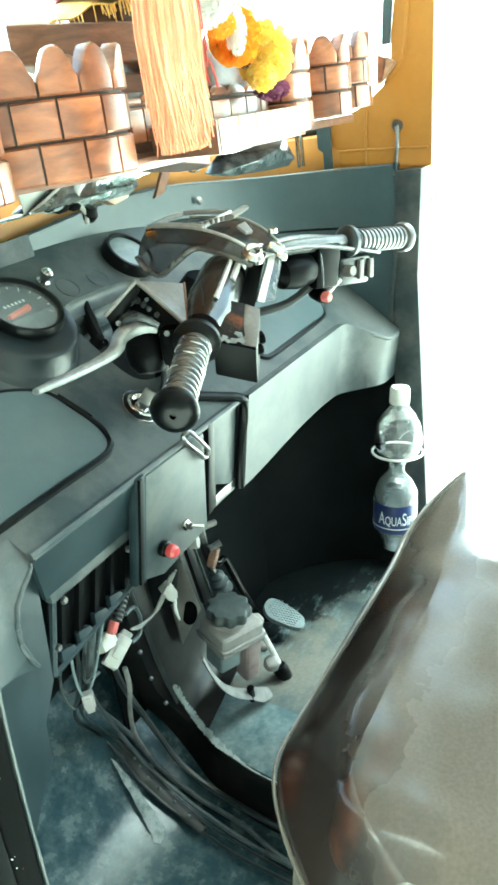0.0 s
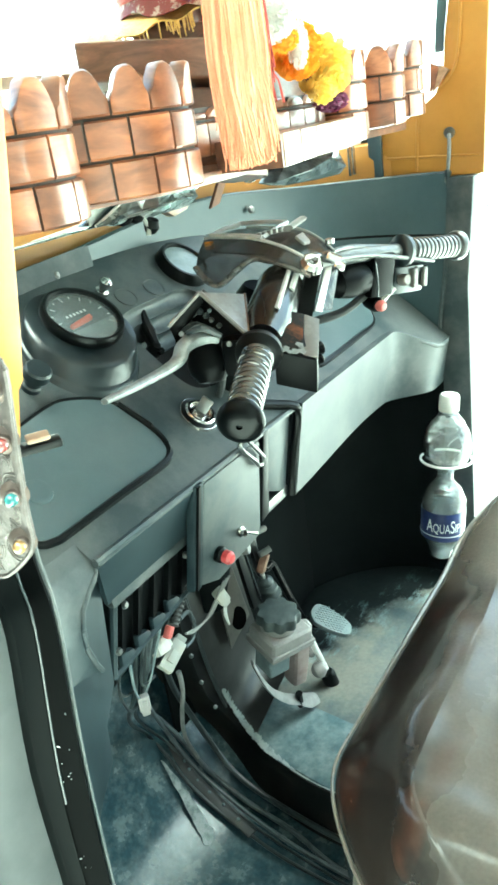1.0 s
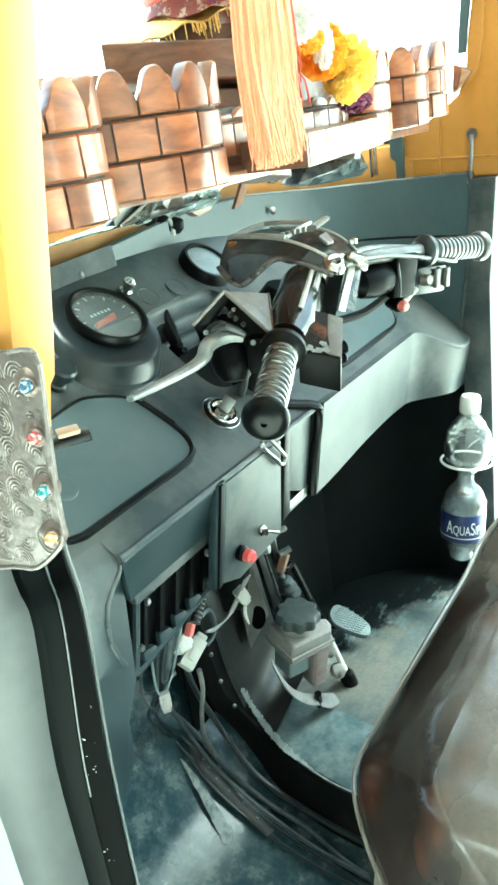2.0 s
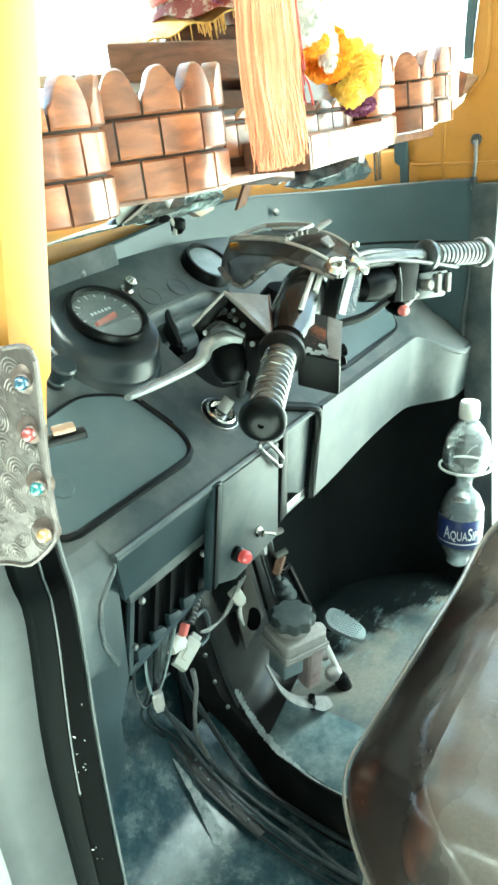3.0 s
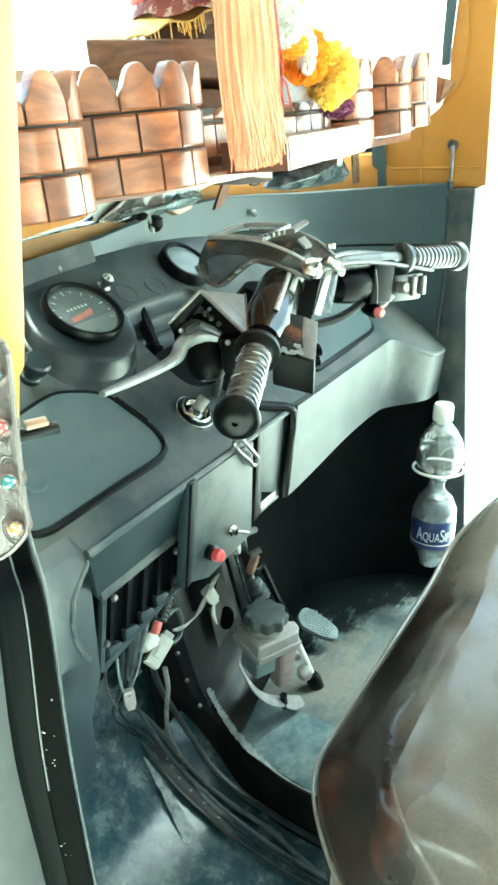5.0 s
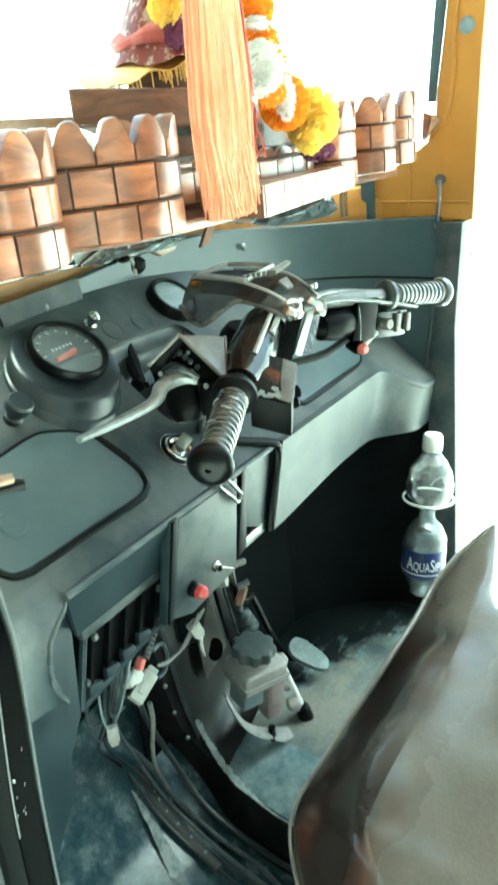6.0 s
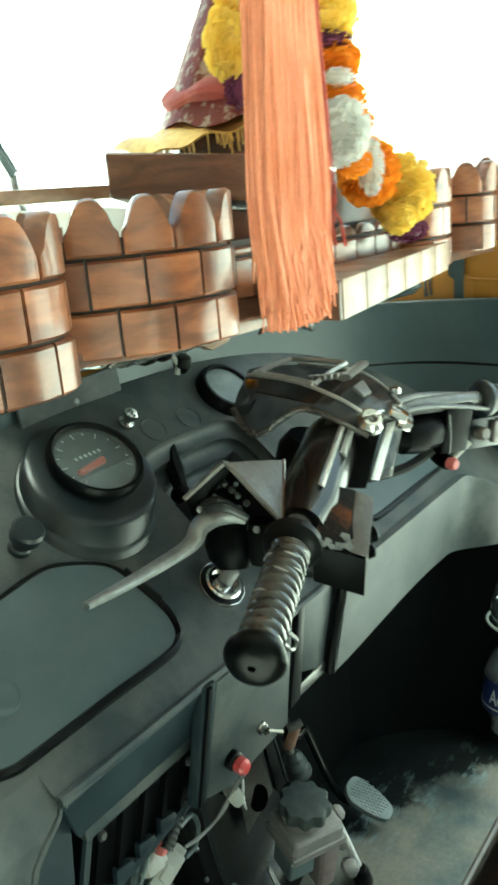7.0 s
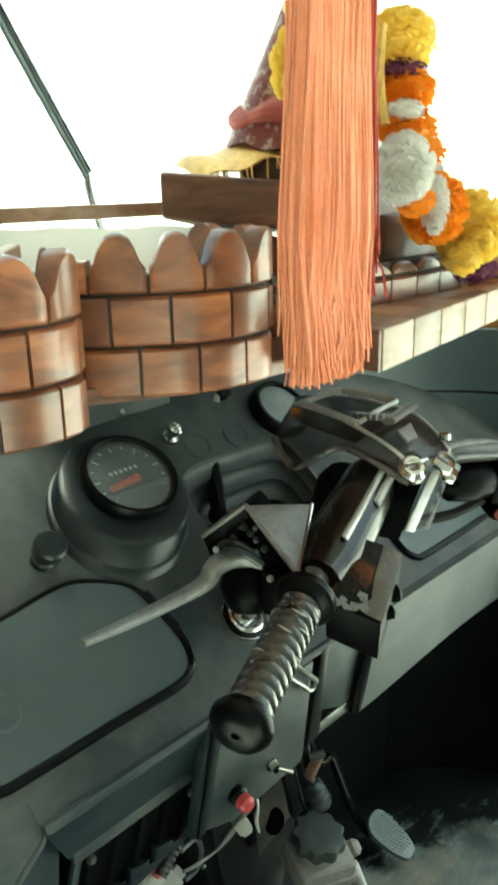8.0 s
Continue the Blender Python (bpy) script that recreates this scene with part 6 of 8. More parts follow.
# ---- pedals ----
def brake_pedal():
    t = thing("brake_pedal", (0.28, -0.02, 0.36), "grey rubber brake pedal on a bent black arm", "pedal")
    n = Vector((-0.10, -0.45, 0.85)).normalized()
    ring = [Vector(p) for p in ((0.295, 0.026, 0.427), (0.299, 0.002, 0.414), (0.298, -0.022, 0.402), (0.292, -0.037, 0.393), (0.270, -0.040, 0.389), (0.258, -0.022, 0.397), (0.250, -0.002, 0.408), (0.248, 0.020, 0.419), (0.262, 0.034, 0.428), (0.284, 0.036, 0.431))]
    c = sum(ring, Vector()) / len(ring)
    n = (ring[0] - c).cross(ring[3] - c).normalized()
    n = n if n.z > 0 else -n
    u = (ring[3] - ring[0]).normalized()
    w = n.cross(u).normalized()
    p = part("pad", prism(spline(ring, 3, True), -n * 0.012, 0.003), M_TEALGREY, t)
    for i in range(-5, 6):
        for j in range(-3, 4):
            if abs(i) + abs(j) < 8:
                part("stud", box(c + u * 0.0058 * i + w * (0.0062 * j + 0.003 * (i % 2)) + n * 0.0006, (0.0034, 0.0034, 0.0016), 0.0, Euler((0.5, 0, 0.8)).to_matrix()), M_TEALGREY, p)
    arm = [c - n * 0.011 + Vector((-0.012, 0.01, 0)), Vector((0.262, 0.046, 0.402)), Vector((0.238, 0.062, 0.47)), Vector((0.214, 0.072, 0.548)), Vector((0.205, 0.074, 0.566)), Vector((0.180, 0.070, 0.572)), Vector((0.172, 0.083, 0.592)), Vector((0.150, 0.085, 0.66))]
    part("arm", tube(arm, 0.0068, 10, 5), M_BLACK, t)
    part("arm_edge", tube([p + Vector((-0.003, -0.005, 0.004)) for p in arm[2:7]], 0.0016, 6, 5), M_COVER, t, "rubbed bright edge")


brake_pedal()


def master_cylinder():
    t = thing("brake_fluid_reservoir", (0.07, 0.0, 0.40), "beige brake fluid reservoir with a black scalloped cap", "reservoir")
    b0 = Vector((0.068, -0.014, 0.526))
    turn = Euler((0.16, 0.05, -0.42)).to_matrix()
    R = turn

    def block(c, size, bev, taper=0.0):
        bm = bmesh.new()
        bmesh.ops.create_cube(bm, size=1)
        bmesh.ops.scale(bm, vec=size, verts=bm.verts)
        for v in bm.verts:
            if v.co.z < 0:
                v.co.x *= 1 - taper
                v.co.y *= 1 - taper
        bevelled(bm, bev, 3)
        bmesh.ops.transform(bm, matrix=R.to_4x4(), verts=bm.verts)
        bmesh.ops.translate(bm, vec=c, verts=bm.verts)
        return bm
    tank = part("tank", block(b0, (0.086, 0.074, 0.034), 0.010), M_BEIGE, t)
    part("seam", block(b0 + R @ Vector((0, 0, -0.010)), (0.092, 0.080, 0.007), 0.003), M_BEIGE, tank)
    part("seam", block(b0 + R @ Vector((0, 0, -0.018)), (0.089, 0.077, 0.005), 0.002), M_BEIGE, tank)
    part("neck", lathe([(0.031, 0), (0.031, 0.022)], b0 + R @ Vector((-0.004, 0.003, 0.012)), R @ Vector((0, 0, 1)), 24), M_BEIGE, tank)
    bm = bmesh.new()
    m = Matrix.Translation(b0 + R @ Vector((-0.004, 0.003, 0.030))) @ R.to_4x4()
    rings = []
    for r, h in ((0.0350, 0), (0.0362, 0.003), (0.0362, 0.015), (0.0335, 0.019), (0.026, 0.0205), (0.010, 0.021)):
        wave = 0.075 if r > 0.03 else 0.02
        rings.append([bm.verts.new(m @ Vector((r * (1 + wave * math.cos(9 * a)) * math.cos(a), r * (1 + wave * math.cos(9 * a)) * math.sin(a), h))) for a in [2 * math.pi * i / 72 for i in range(72)]])
    for a, b in zip(rings, rings[1:]):
        for i in range(72):
            bm.faces.new((a[i], a[(i + 1) % 72], b[(i + 1) % 72], b[i]))
    bm.faces.new(rings[-1])
    bm.faces.new(rings[0][::-1])
    part("cap", bm, M_CAP, t, "black scalloped cap")
    # pinkish leg of the cylinder, a grey block beside it and the white push rod
    part("body", block(b0 + R @ Vector((0.030, -0.010, -0.066)), (0.036, 0.040, 0.104), 0.010, 0.15), M_BEIGE2, t, "stained pinkish body")
    part("block", block(b0 + R @ Vector((-0.024, -0.010, -0.038)), (0.042, 0.046, 0.036), 0.005), M_TEALGREY, t)
    # black block added where shade lies between the body and the grey block
    part("shade_block", block(b0 + R @ Vector((-0.002, 0.012, -0.056)), (0.040, 0.030, 0.066), 0.006), M_BLACK, t, "black block for the shade under the tank")
    part("push_rod", tube([(0.124, -0.036, 0.487), (0.144, -0.038, 0.437), (0.164, -0.040, 0.385)], [0.0062, 0.0055, 0.0058], 12, 3), M_WHITE, t, "white push rod")
    rod = part("rod_end", lathe([(0.013, -0.022), (0.0145, -0.018), (0.0145, 0.012), (0.011, 0.018), (0.006, 0.020)], (0.166, -0.044, 0.366), (-0.30, 0.1, 0.93), 16), M_BLACK, t, "black rod end")
    part("rod_nut", lathe([(0.0152, -0.004), (0.0152, 0.004)], (0.170, -0.044, 0.352), (-0.30, 0.1, 0.93), 6), M_STEEL, rod)
    part("fitting", lathe([(0, 0.016), (0.008, 0.015), (0.012, 0.010), (0.012, -0.004), (0.016, -0.006), (0.016, -0.014), (0, -0.016)], (0.141, -0.016, 0.487), (0.5, -0.5, 0.5), 14), M_BEIGE, t)
    for p, r in (((0.139, -0.040, 0.402), 0.015), ((0.150, -0.020, 0.428), 0.010)):
        part("fitting", lathe([(0, r), (0.6 * r, 0.8 * r), (r, 0.2 * r), (r, -0.3 * r), (0.6 * r, -0.8 * r), (0, -r)], p, (0.4, -0.5, 0.3), 14), M_BEIGE, t)
    arc = [(-0.030, -0.016, 0.538), (-0.022, -0.026, 0.497), (-0.004, -0.030, 0.462), (0.024, -0.034, 0.428), (0.052, -0.040, 0.404)]
    part("mount_plate", tube(arc, [0.009, 0.011, 0.0125, 0.0125, 0.012], 6, 5, flat=0.30, up=(0.6, -0.6, 0.4)), M_MOUNT, t, "pale curved mounting plate")
    part("plate_band", tube([(0.050, -0.046, 0.421), (0.058, -0.042, 0.388)], 0.0065, 8, 1), M_BLACK, t)
    part("mount_plate", tube([(0.056, -0.040, 0.402), (0.075, -0.046, 0.386), (0.100, -0.052, 0.374)], [0.015, 0.016, 0.010], 6, 4, flat=0.30, up=(0.6, -0.6, 0.4)), M_MOUNT, t, "pale curved mounting plate")
    # rubber bellows and the steel clevis above it
    part("boot", lathe([(0.010, -0.004), (0.020, 0), (0.021, 0.006), (0.013, 0.011), (0.018, 0.015), (0.018, 0.021), (0.011, 0.026), (0.015, 0.030), (0.014, 0.036), (0.008, 0.042)], (0.122, 0.030, 0.558), (-0.20, 0.10, 1), 18), M_CAP, t, "ribbed black bellows")
    part("stalk", tube([(0.112, 0.034, 0.600), (0.104, 0.038, 0.630), (0.100, 0.036, 0.665), (0.088, 0.032, 0.705)], [0.005, 0.008, 0.006, 0.008], 8, 4), M_STEEL, t)
    part("clevis", box((0.100, 0.022, 0.640), (0.018, 0.014, 0.034), 0.004, Euler((0.3, 0.3, 0.2)).to_matrix()), M_RUSTY, t, "brown rusty clevis")
    part("clevis_pin", lathe([(0, -0.012), (0.006, -0.011), (0.006, 0.011), (0, 0.012)], (0.098, 0.014, 0.665), (0.8, -0.5, 0.2), 10), M_STEEL, t)


M_MOUNT = material("dull mount plate", (0.19, 0.185, 0.180), 0.55, spots=(0.12, 0.118, 0.115), spot_scale=30)
M_RUSTY = material("rusty steel", (0.16, 0.085, 0.055), 0.6, 0.2, spots=(0.24, 0.15, 0.11), spot_scale=70)
M_CAP = material("charcoal cap", (0.035, 0.045, 0.047), 0.55, spots=(0.06, 0.07, 0.07), spot_scale=50, grain=0.1)
M_BEIGE2 = material("stained tank", (0.33, 0.27, 0.26), 0.45, spots=(0.24, 0.17, 0.165), spot_scale=30, grain=0.1)
master_cylinder()


def pedal_bracket():
    t = thing("pedal_bracket", (0.0, 0.03, 0.45), "dark steel pedal bracket with a round hole under the dash", "bracket")
    a, b, c, d = Vector((0.000, 0.060, 0.720)), Vector((0.052, 0.060, 0.690)), Vector((0.105, 0.070, 0.520)), Vector((0.038, 0.072, 0.490))
    part("plate", prism([a, b, c, d], (0.004, 0.006, 0), 0.002), M_PALEPLATE, t, "pale dusty bracket plate")
    # the plate is uncut: a black disc gives the hole's shade
    part("hole", lathe([(0.020, -0.002), (0.020, 0.002), (0, 0.002)], (0.064, 0.066, 0.541), (-0.35, -0.93, 0.1), 24, squash=(0.8, 1.1)), M_JET, t, "black disc for the shade in the round hole")
    part("strut", prism([(0.026, 0.026, 0.735), (0.042, 0.026, 0.735), (0.094, 0.034, 0.560), (0.070, 0.034, 0.560)], (0.004, 0.012, 0), 0.002), M_BLACK, t)
    part("strut", prism([(0.060, 0.020, 0.735), (0.076, 0.020, 0.735), (0.112, 0.030, 0.610), (0.098, 0.030, 0.610)], (0.004, 0.010, 0), 0.002), M_BLACK, t)
    part("strut_edge", tube([(0.043, 0.024, 0.735), (0.095, 0.033, 0.562)], 0.0014, 6, 1), M_BEAD, t)
    part("drip", tube([(0.012, 0.054, 0.640), (0.016, 0.052, 0.610), (0.014, 0.054, 0.585), (0.020, 0.054, 0.560)], [0.003, 0.002, 0.0034, 0.0015], 6, 4), M_WHITE, t, "pale drip of sealant")
    part("cross_pin", tube([(0.03, 0.02, 0.725), (0.13, 0.03, 0.690)], 0.006, 8, 1), M_COVER, t)
    part("lug", lathe([(0, -0.008), (0.010, -0.007), (0.011, 0.0), (0.010, 0.007), (0, 0.008)], (0.048, 0.018, 0.700), (0.3, -0.9, 0.1), 12), M_BEIGE, t)


M_PALEPLATE = material("dusty pale steel", (0.14, 0.128, 0.113), 0.5, 0.1, spots=(0.055, 0.052, 0.047), spot_scale=11, spot_cut=(0.42, 0.62), grain=0.2)
pedal_bracket()


# ---- wires ----
def wiring():
    t = thing("wiring_loom", (-0.2, 0.0, 0.45), "loose grey wires hanging from the fuse box to the floor", "wires")
    floor_runs = [
        ([(-0.262, -0.045, 0.79), (-0.255, -0.01, 0.70), (-0.225, 0.045, 0.60), (-0.160, 0.115, 0.515), (-0.100, 0.118, 0.41), (-0.092, 0.061, 0.333), (-0.095, -0.011, 0.297), (-0.107, -0.097, 0.287), (-0.140, -0.206, 0.284), (-0.15, -0.40, 0.283)], 0.0042),
        ([(-0.300, -0.045, 0.785), (-0.285, -0.01, 0.68), (-0.225, 0.08, 0.55), (-0.140, 0.137, 0.428), (-0.134, 0.111, 0.388), (-0.137, 0.074, 0.347), (-0.138, 0.027, 0.313), (-0.143, -0.039, 0.289), (-0.160, -0.141, 0.283), (-0.18, -0.36, 0.283)], 0.003),
        ([(-0.245, -0.045, 0.79), (-0.235, 0.0, 0.69), (-0.190, 0.075, 0.58), (-0.125, 0.120, 0.45), (-0.106, 0.085, 0.355), (-0.108, 0.02, 0.309), (-0.118, -0.05, 0.290), (-0.135, -0.14, 0.285), (-0.155, -0.3, 0.284)], 0.0036),
        ([(-0.215, -0.04, 0.79), (-0.175, 0.03, 0.66), (-0.125, 0.075, 0.54), (-0.085, 0.070, 0.42), (-0.078, 0.02, 0.335), (-0.084, -0.07, 0.302), (-0.100, -0.2, 0.295), (-0.11, -0.4, 0.292)], 0.005),
        ([(-0.275, -0.045, 0.785), (-0.265, 0.0, 0.66), (-0.200, 0.09, 0.53), (-0.122, 0.110, 0.40), (-0.116, 0.060, 0.334), (-0.122, -0.01, 0.297), (-0.138, -0.10, 0.285), (-0.165, -0.26, 0.284)], 0.0024),
    ]
    for k, (run, r) in enumerate(floor_runs):
        part("wire", tube(run, r, 7, 6), M_WIRE2 if k in (0, 2) else M_WIRE, t)
    hanging = [
        [(-0.335, -0.055, 0.785), (-0.338, -0.04, 0.74), (-0.315, -0.02, 0.70), (-0.290, -0.012, 0.685)],
        [(-0.320, -0.05, 0.785), (-0.305, -0.03, 0.72), (-0.285, -0.012, 0.672), (-0.268, -0.01, 0.655)],
        [(-0.290, -0.055, 0.79), (-0.296, -0.04, 0.735), (-0.280, -0.02, 0.69), (-0.245, -0.01, 0.675)],
        [(-0.255, -0.055, 0.79), (-0.262, -0.04, 0.74), (-0.262, -0.02, 0.69), (-0.272, -0.01, 0.66)],
        [(-0.345, -0.055, 0.78), (-0.330, -0.03, 0.715), (-0.300, -0.01, 0.66), (-0.270, 0.0, 0.655)],
    ]
    for k, run in enumerate(hanging):
        part("wire", tube(run, 0.0015 + 0.0003 * (k % 3), 6, 6), M_TEALGREY if k % 2 else M_WIRE, t)
    # a dark strip with small pale studs, stuck to the floor among the wires
    strip = part("strip", tube([(-0.113, 0.116, 0.402), (-0.117, 0.098, 0.368), (-0.122, 0.076, 0.348), (-0.127, 0.022, 0.311), (-0.141, -0.044, 0.289)], 0.010, 6, 4, flat=0.3, up=(0, -0.6, 0.8)), M_RUBBER, t, "dark perforated strip")
    for f in range(6):
        q = spline([(-0.116, 0.092, 0.368), (-0.123, 0.066, 0.342), (-0.128, 0.016, 0.314), (-0.140, -0.040, 0.294)], 2)[f]
        part("rivet", lathe([(0, 0.003), (0.002, 0.002), (0.003, 0)], q, (0, -0.6, 0.8), 7), M_TEALGREY, strip)
    part("corrugated_sleeve", lathe([(0.0075 if i % 2 else 0.0062, i * 0.003) for i in range(18)], (-0.205, -0.055, 0.80), (-0.62, -0.1, -0.45), 10), M_RUBBER, t)
    part("white_tube", tube([(-0.192, -0.005, 0.640), (-0.186, 0.0, 0.60), (-0.165, 0.03, 0.53), (-0.120, 0.075, 0.43), (-0.096, 0.078, 0.362)], [0.0038, 0.0036, 0.0036, 0.0034, 0.003], 8, 4), M_MOUNT, t, "pale plastic tube")

    def plug(name, a, b, w, h, mat, label=""):
        a, b = Vector(a), Vector(b)
        d = (b - a).normalized()
        s = d.cross(Vector((0.55, 0.7, -0.45))).normalized()
        m = Matrix((d, s, d.cross(s))).transposed()
        ob = part(name, box((a + b) / 2, ((b - a).length, w, h), 0.003, m), mat, t, label)
        part("latch", box((a + b) / 2 - Vector((0.55, 0.7, -0.45)).normalized() * h * 0.5, ((b - a).length * 0.4, w * 0.45, 0.005), 0.001, m), mat, ob)
        part("collar", box(b + d * 0.003, (0.010, w * 0.7, h * 0.7), 0.002, m), mat, ob)
        return ob
    plug("connector", (-0.228, -0.012, 0.672), (-0.186, -0.012, 0.690), 0.022, 0.016, M_PLUG, "white connector plug")
    plug("connector", (-0.240, -0.014, 0.714), (-0.214, -0.012, 0.708), 0.022, 0.015, M_PLUG, "white connector plug")
    plug("connector", (-0.277, -0.012, 0.668), (-0.275, -0.010, 0.642), 0.016, 0.010, M_BEIGE, "small yellowed connector")
    part("red_clip", box((-0.216, -0.024, 0.730), (0.015, 0.010, 0.018), 0.003, Euler((0.2, 0.6, 0.3)).to_matrix()), M_PINK, t, "faded red wire clip")
    part("plug_loop", tube([(-0.172, -0.010, 0.670), (-0.154, -0.01, 0.672), (-0.145, -0.01, 0.692), (-0.155, -0.012, 0.718), (-0.184, -0.02, 0.728)], 0.0030, 8, 5), M_WIRE2, t)
    plug("connector", (-0.104, -0.03, 0.724), (-0.092, -0.03, 0.700), 0.018, 0.014, M_PLUG, "white connector plug")
    for o in (0.0, 0.007, 0.014):
        part("wire", tube([(-0.105 + o, -0.045, 0.745), (-0.112 + o, -0.03, 0.715), (-0.128 + o, -0.02, 0.690), (-0.160 + o, -0.02, 0.690), (-0.19, -0.03, 0.71)], 0.0017, 7, 5), M_MOUNT, t)


wiring()

# ---- wooden fort shelf ----
def arc_len(pts):
    acc = [0.0]
    for a, b in zip(pts, pts[1:]):
        acc.append(acc[-1] + (b - a).length)
    return acc


def at_len(pts, acc, s):
    s = min(max(s, 0), acc[-1])
    for i in range(len(pts) - 1):
        if s <= acc[i + 1] + 1e-9:
            f = (s - acc[i]) / max(acc[i + 1] - acc[i], 1e-9)
            p = pts[i].lerp(pts[i + 1], f)
            d = (pts[i + 1] - pts[i]).normalized()
            return p, Vector((d.y, -d.x, 0))
    return pts[-1], Vector((0, -1, 0))


def brick(parent, pts, acc, s0, s1, z0, z1, mat, name="brick", merlon=False, thick=0.014):
    """One carved block along the wall's line, or a pointed merlon."""
    bm = bmesh.new()
    n = 12 if merlon else max(2, int((s1 - s0) / 0.012))
    cols = []
    for i in range(n + 1):
        u = i / n
        p, nrm = at_len(pts, acc, s0 + (s1 - s0) * u)
        top = z1
        if merlon:
            k = abs(2 * u - 1) / 0.90
            low = z0 + (z1 - z0) * 0.40
            top = low + (z1 - low) * (1 - min(k, 1) ** 2.6)
        o = 0.0016 if 0 < i < n else 0.0
        inner = p - nrm * thick
        cols.append([bm.verts.new(Vector((p.x, p.y, z)) + nrm * off) for z, off in ((z0, -0.001), (z0 + 0.002, o), (top - 0.002, o), (top, -0.0012))] + [bm.verts.new(Vector((inner.x, inner.y, top))), bm.verts.new(Vector((inner.x, inner.y, z0)))])
    for a, b in zip(cols, cols[1:]):
        for j in range(6):
            bm.faces.new((a[j], a[(j + 1) % 6], b[(j + 1) % 6], b[j]))
    bm.faces.new(cols[0])
    bm.faces.new(cols[-1][::-1])
    return part(name, bm, mat, parent, "", True, 40)


def fort_wall(parent, line, joints, z0=1.290, courses=(0.0365, 0.036), crest=0.040, gap=0.0026, mat=None, flip=0.0, cuts=None):
    """A curved wall of carved bricks with merlons on top; joints are places along the line."""
    mat = mat or M_WOOD
    pts = [Vector((x, y, 0)) for x, y in line]
    pts = [Vector((p.x, p.y, 0)) for p in spline(pts, 5)]
    acc = arc_len(pts)
    total = acc[-1]
    core = bmesh.new()
    inner = []
    zt = z0 + sum(courses) + 0.012
    for i in range(41):
        p, nrm = at_len(pts, acc, total * i / 40)
        a, b = p - nrm * 0.0045, p - nrm * 0.0150
        inner.append([core.verts.new((a.x, a.y, z0 + 0.001)), core.verts.new((a.x, a.y, zt)), core.verts.new((b.x, b.y, zt)), core.verts.new((b.x, b.y, z0 + 0.001))])
    for a, b in zip(inner, inner[1:]):
        for j in range(4):
            core.faces.new((a[j], a[(j + 1) % 4], b[(j + 1) % 4], b[j]))
    core.faces.new(inner[0])
    core.faces.new(inner[-1][::-1])
    part("groove_core", core, M_GROOVE, parent, "dark stained grooves")
    if cuts:
        # joints given by their length along the wall, course by course, crest last
        z = z0
        for row, h in zip(cuts, list(courses) + [crest]):
            at = [0.0] + list(row) + [total]
            for i in range(len(at) - 1):
                a, b = max(at[i] + gap / 2, 0), min(at[i + 1] - gap / 2, total)
                if b - a < 0.004:
                    continue
                if row is cuts[-1]:
                    brick(parent, pts, acc, a, b, z, z + (crest if b - a > 0.02 else crest * 0.55), mat, "merlon", b - a > 0.02)
                else:
                    brick(parent, pts, acc, a, b, z, z + h - gap, mat)
            z += h
        return
    w = joints
    nb = max(int(round(total / w)), 1)
    w = total / nb
    z = z0
    for c, h in enumerate(courses):
        off = (0.5 if c % 2 == 0 else 0.02) + flip
        s = -w * (1 - off % 1)
        while s < total - 0.004:
            a, b = max(s + gap / 2, 0), min(s + w - gap / 2, total)
            if b - a > 0.004:
                brick(parent, pts, acc, a, b, z, z + h - gap, mat)
            s += w
        z += h
    off = 0.5 + flip
    s = -w * (1 - off % 1)
    while s < total - 0.004:
        a, b = max(s + gap / 2, 0), min(s + w - gap / 2, total)
        if b - a > 0.6 * w:
            brick(parent, pts, acc, a, b, z, z + crest, mat, "merlon", True)
        elif b - a > 0.004:
            brick(parent, pts, acc, a, b, z, z + crest * 0.55, mat, "merlon")
        s += w


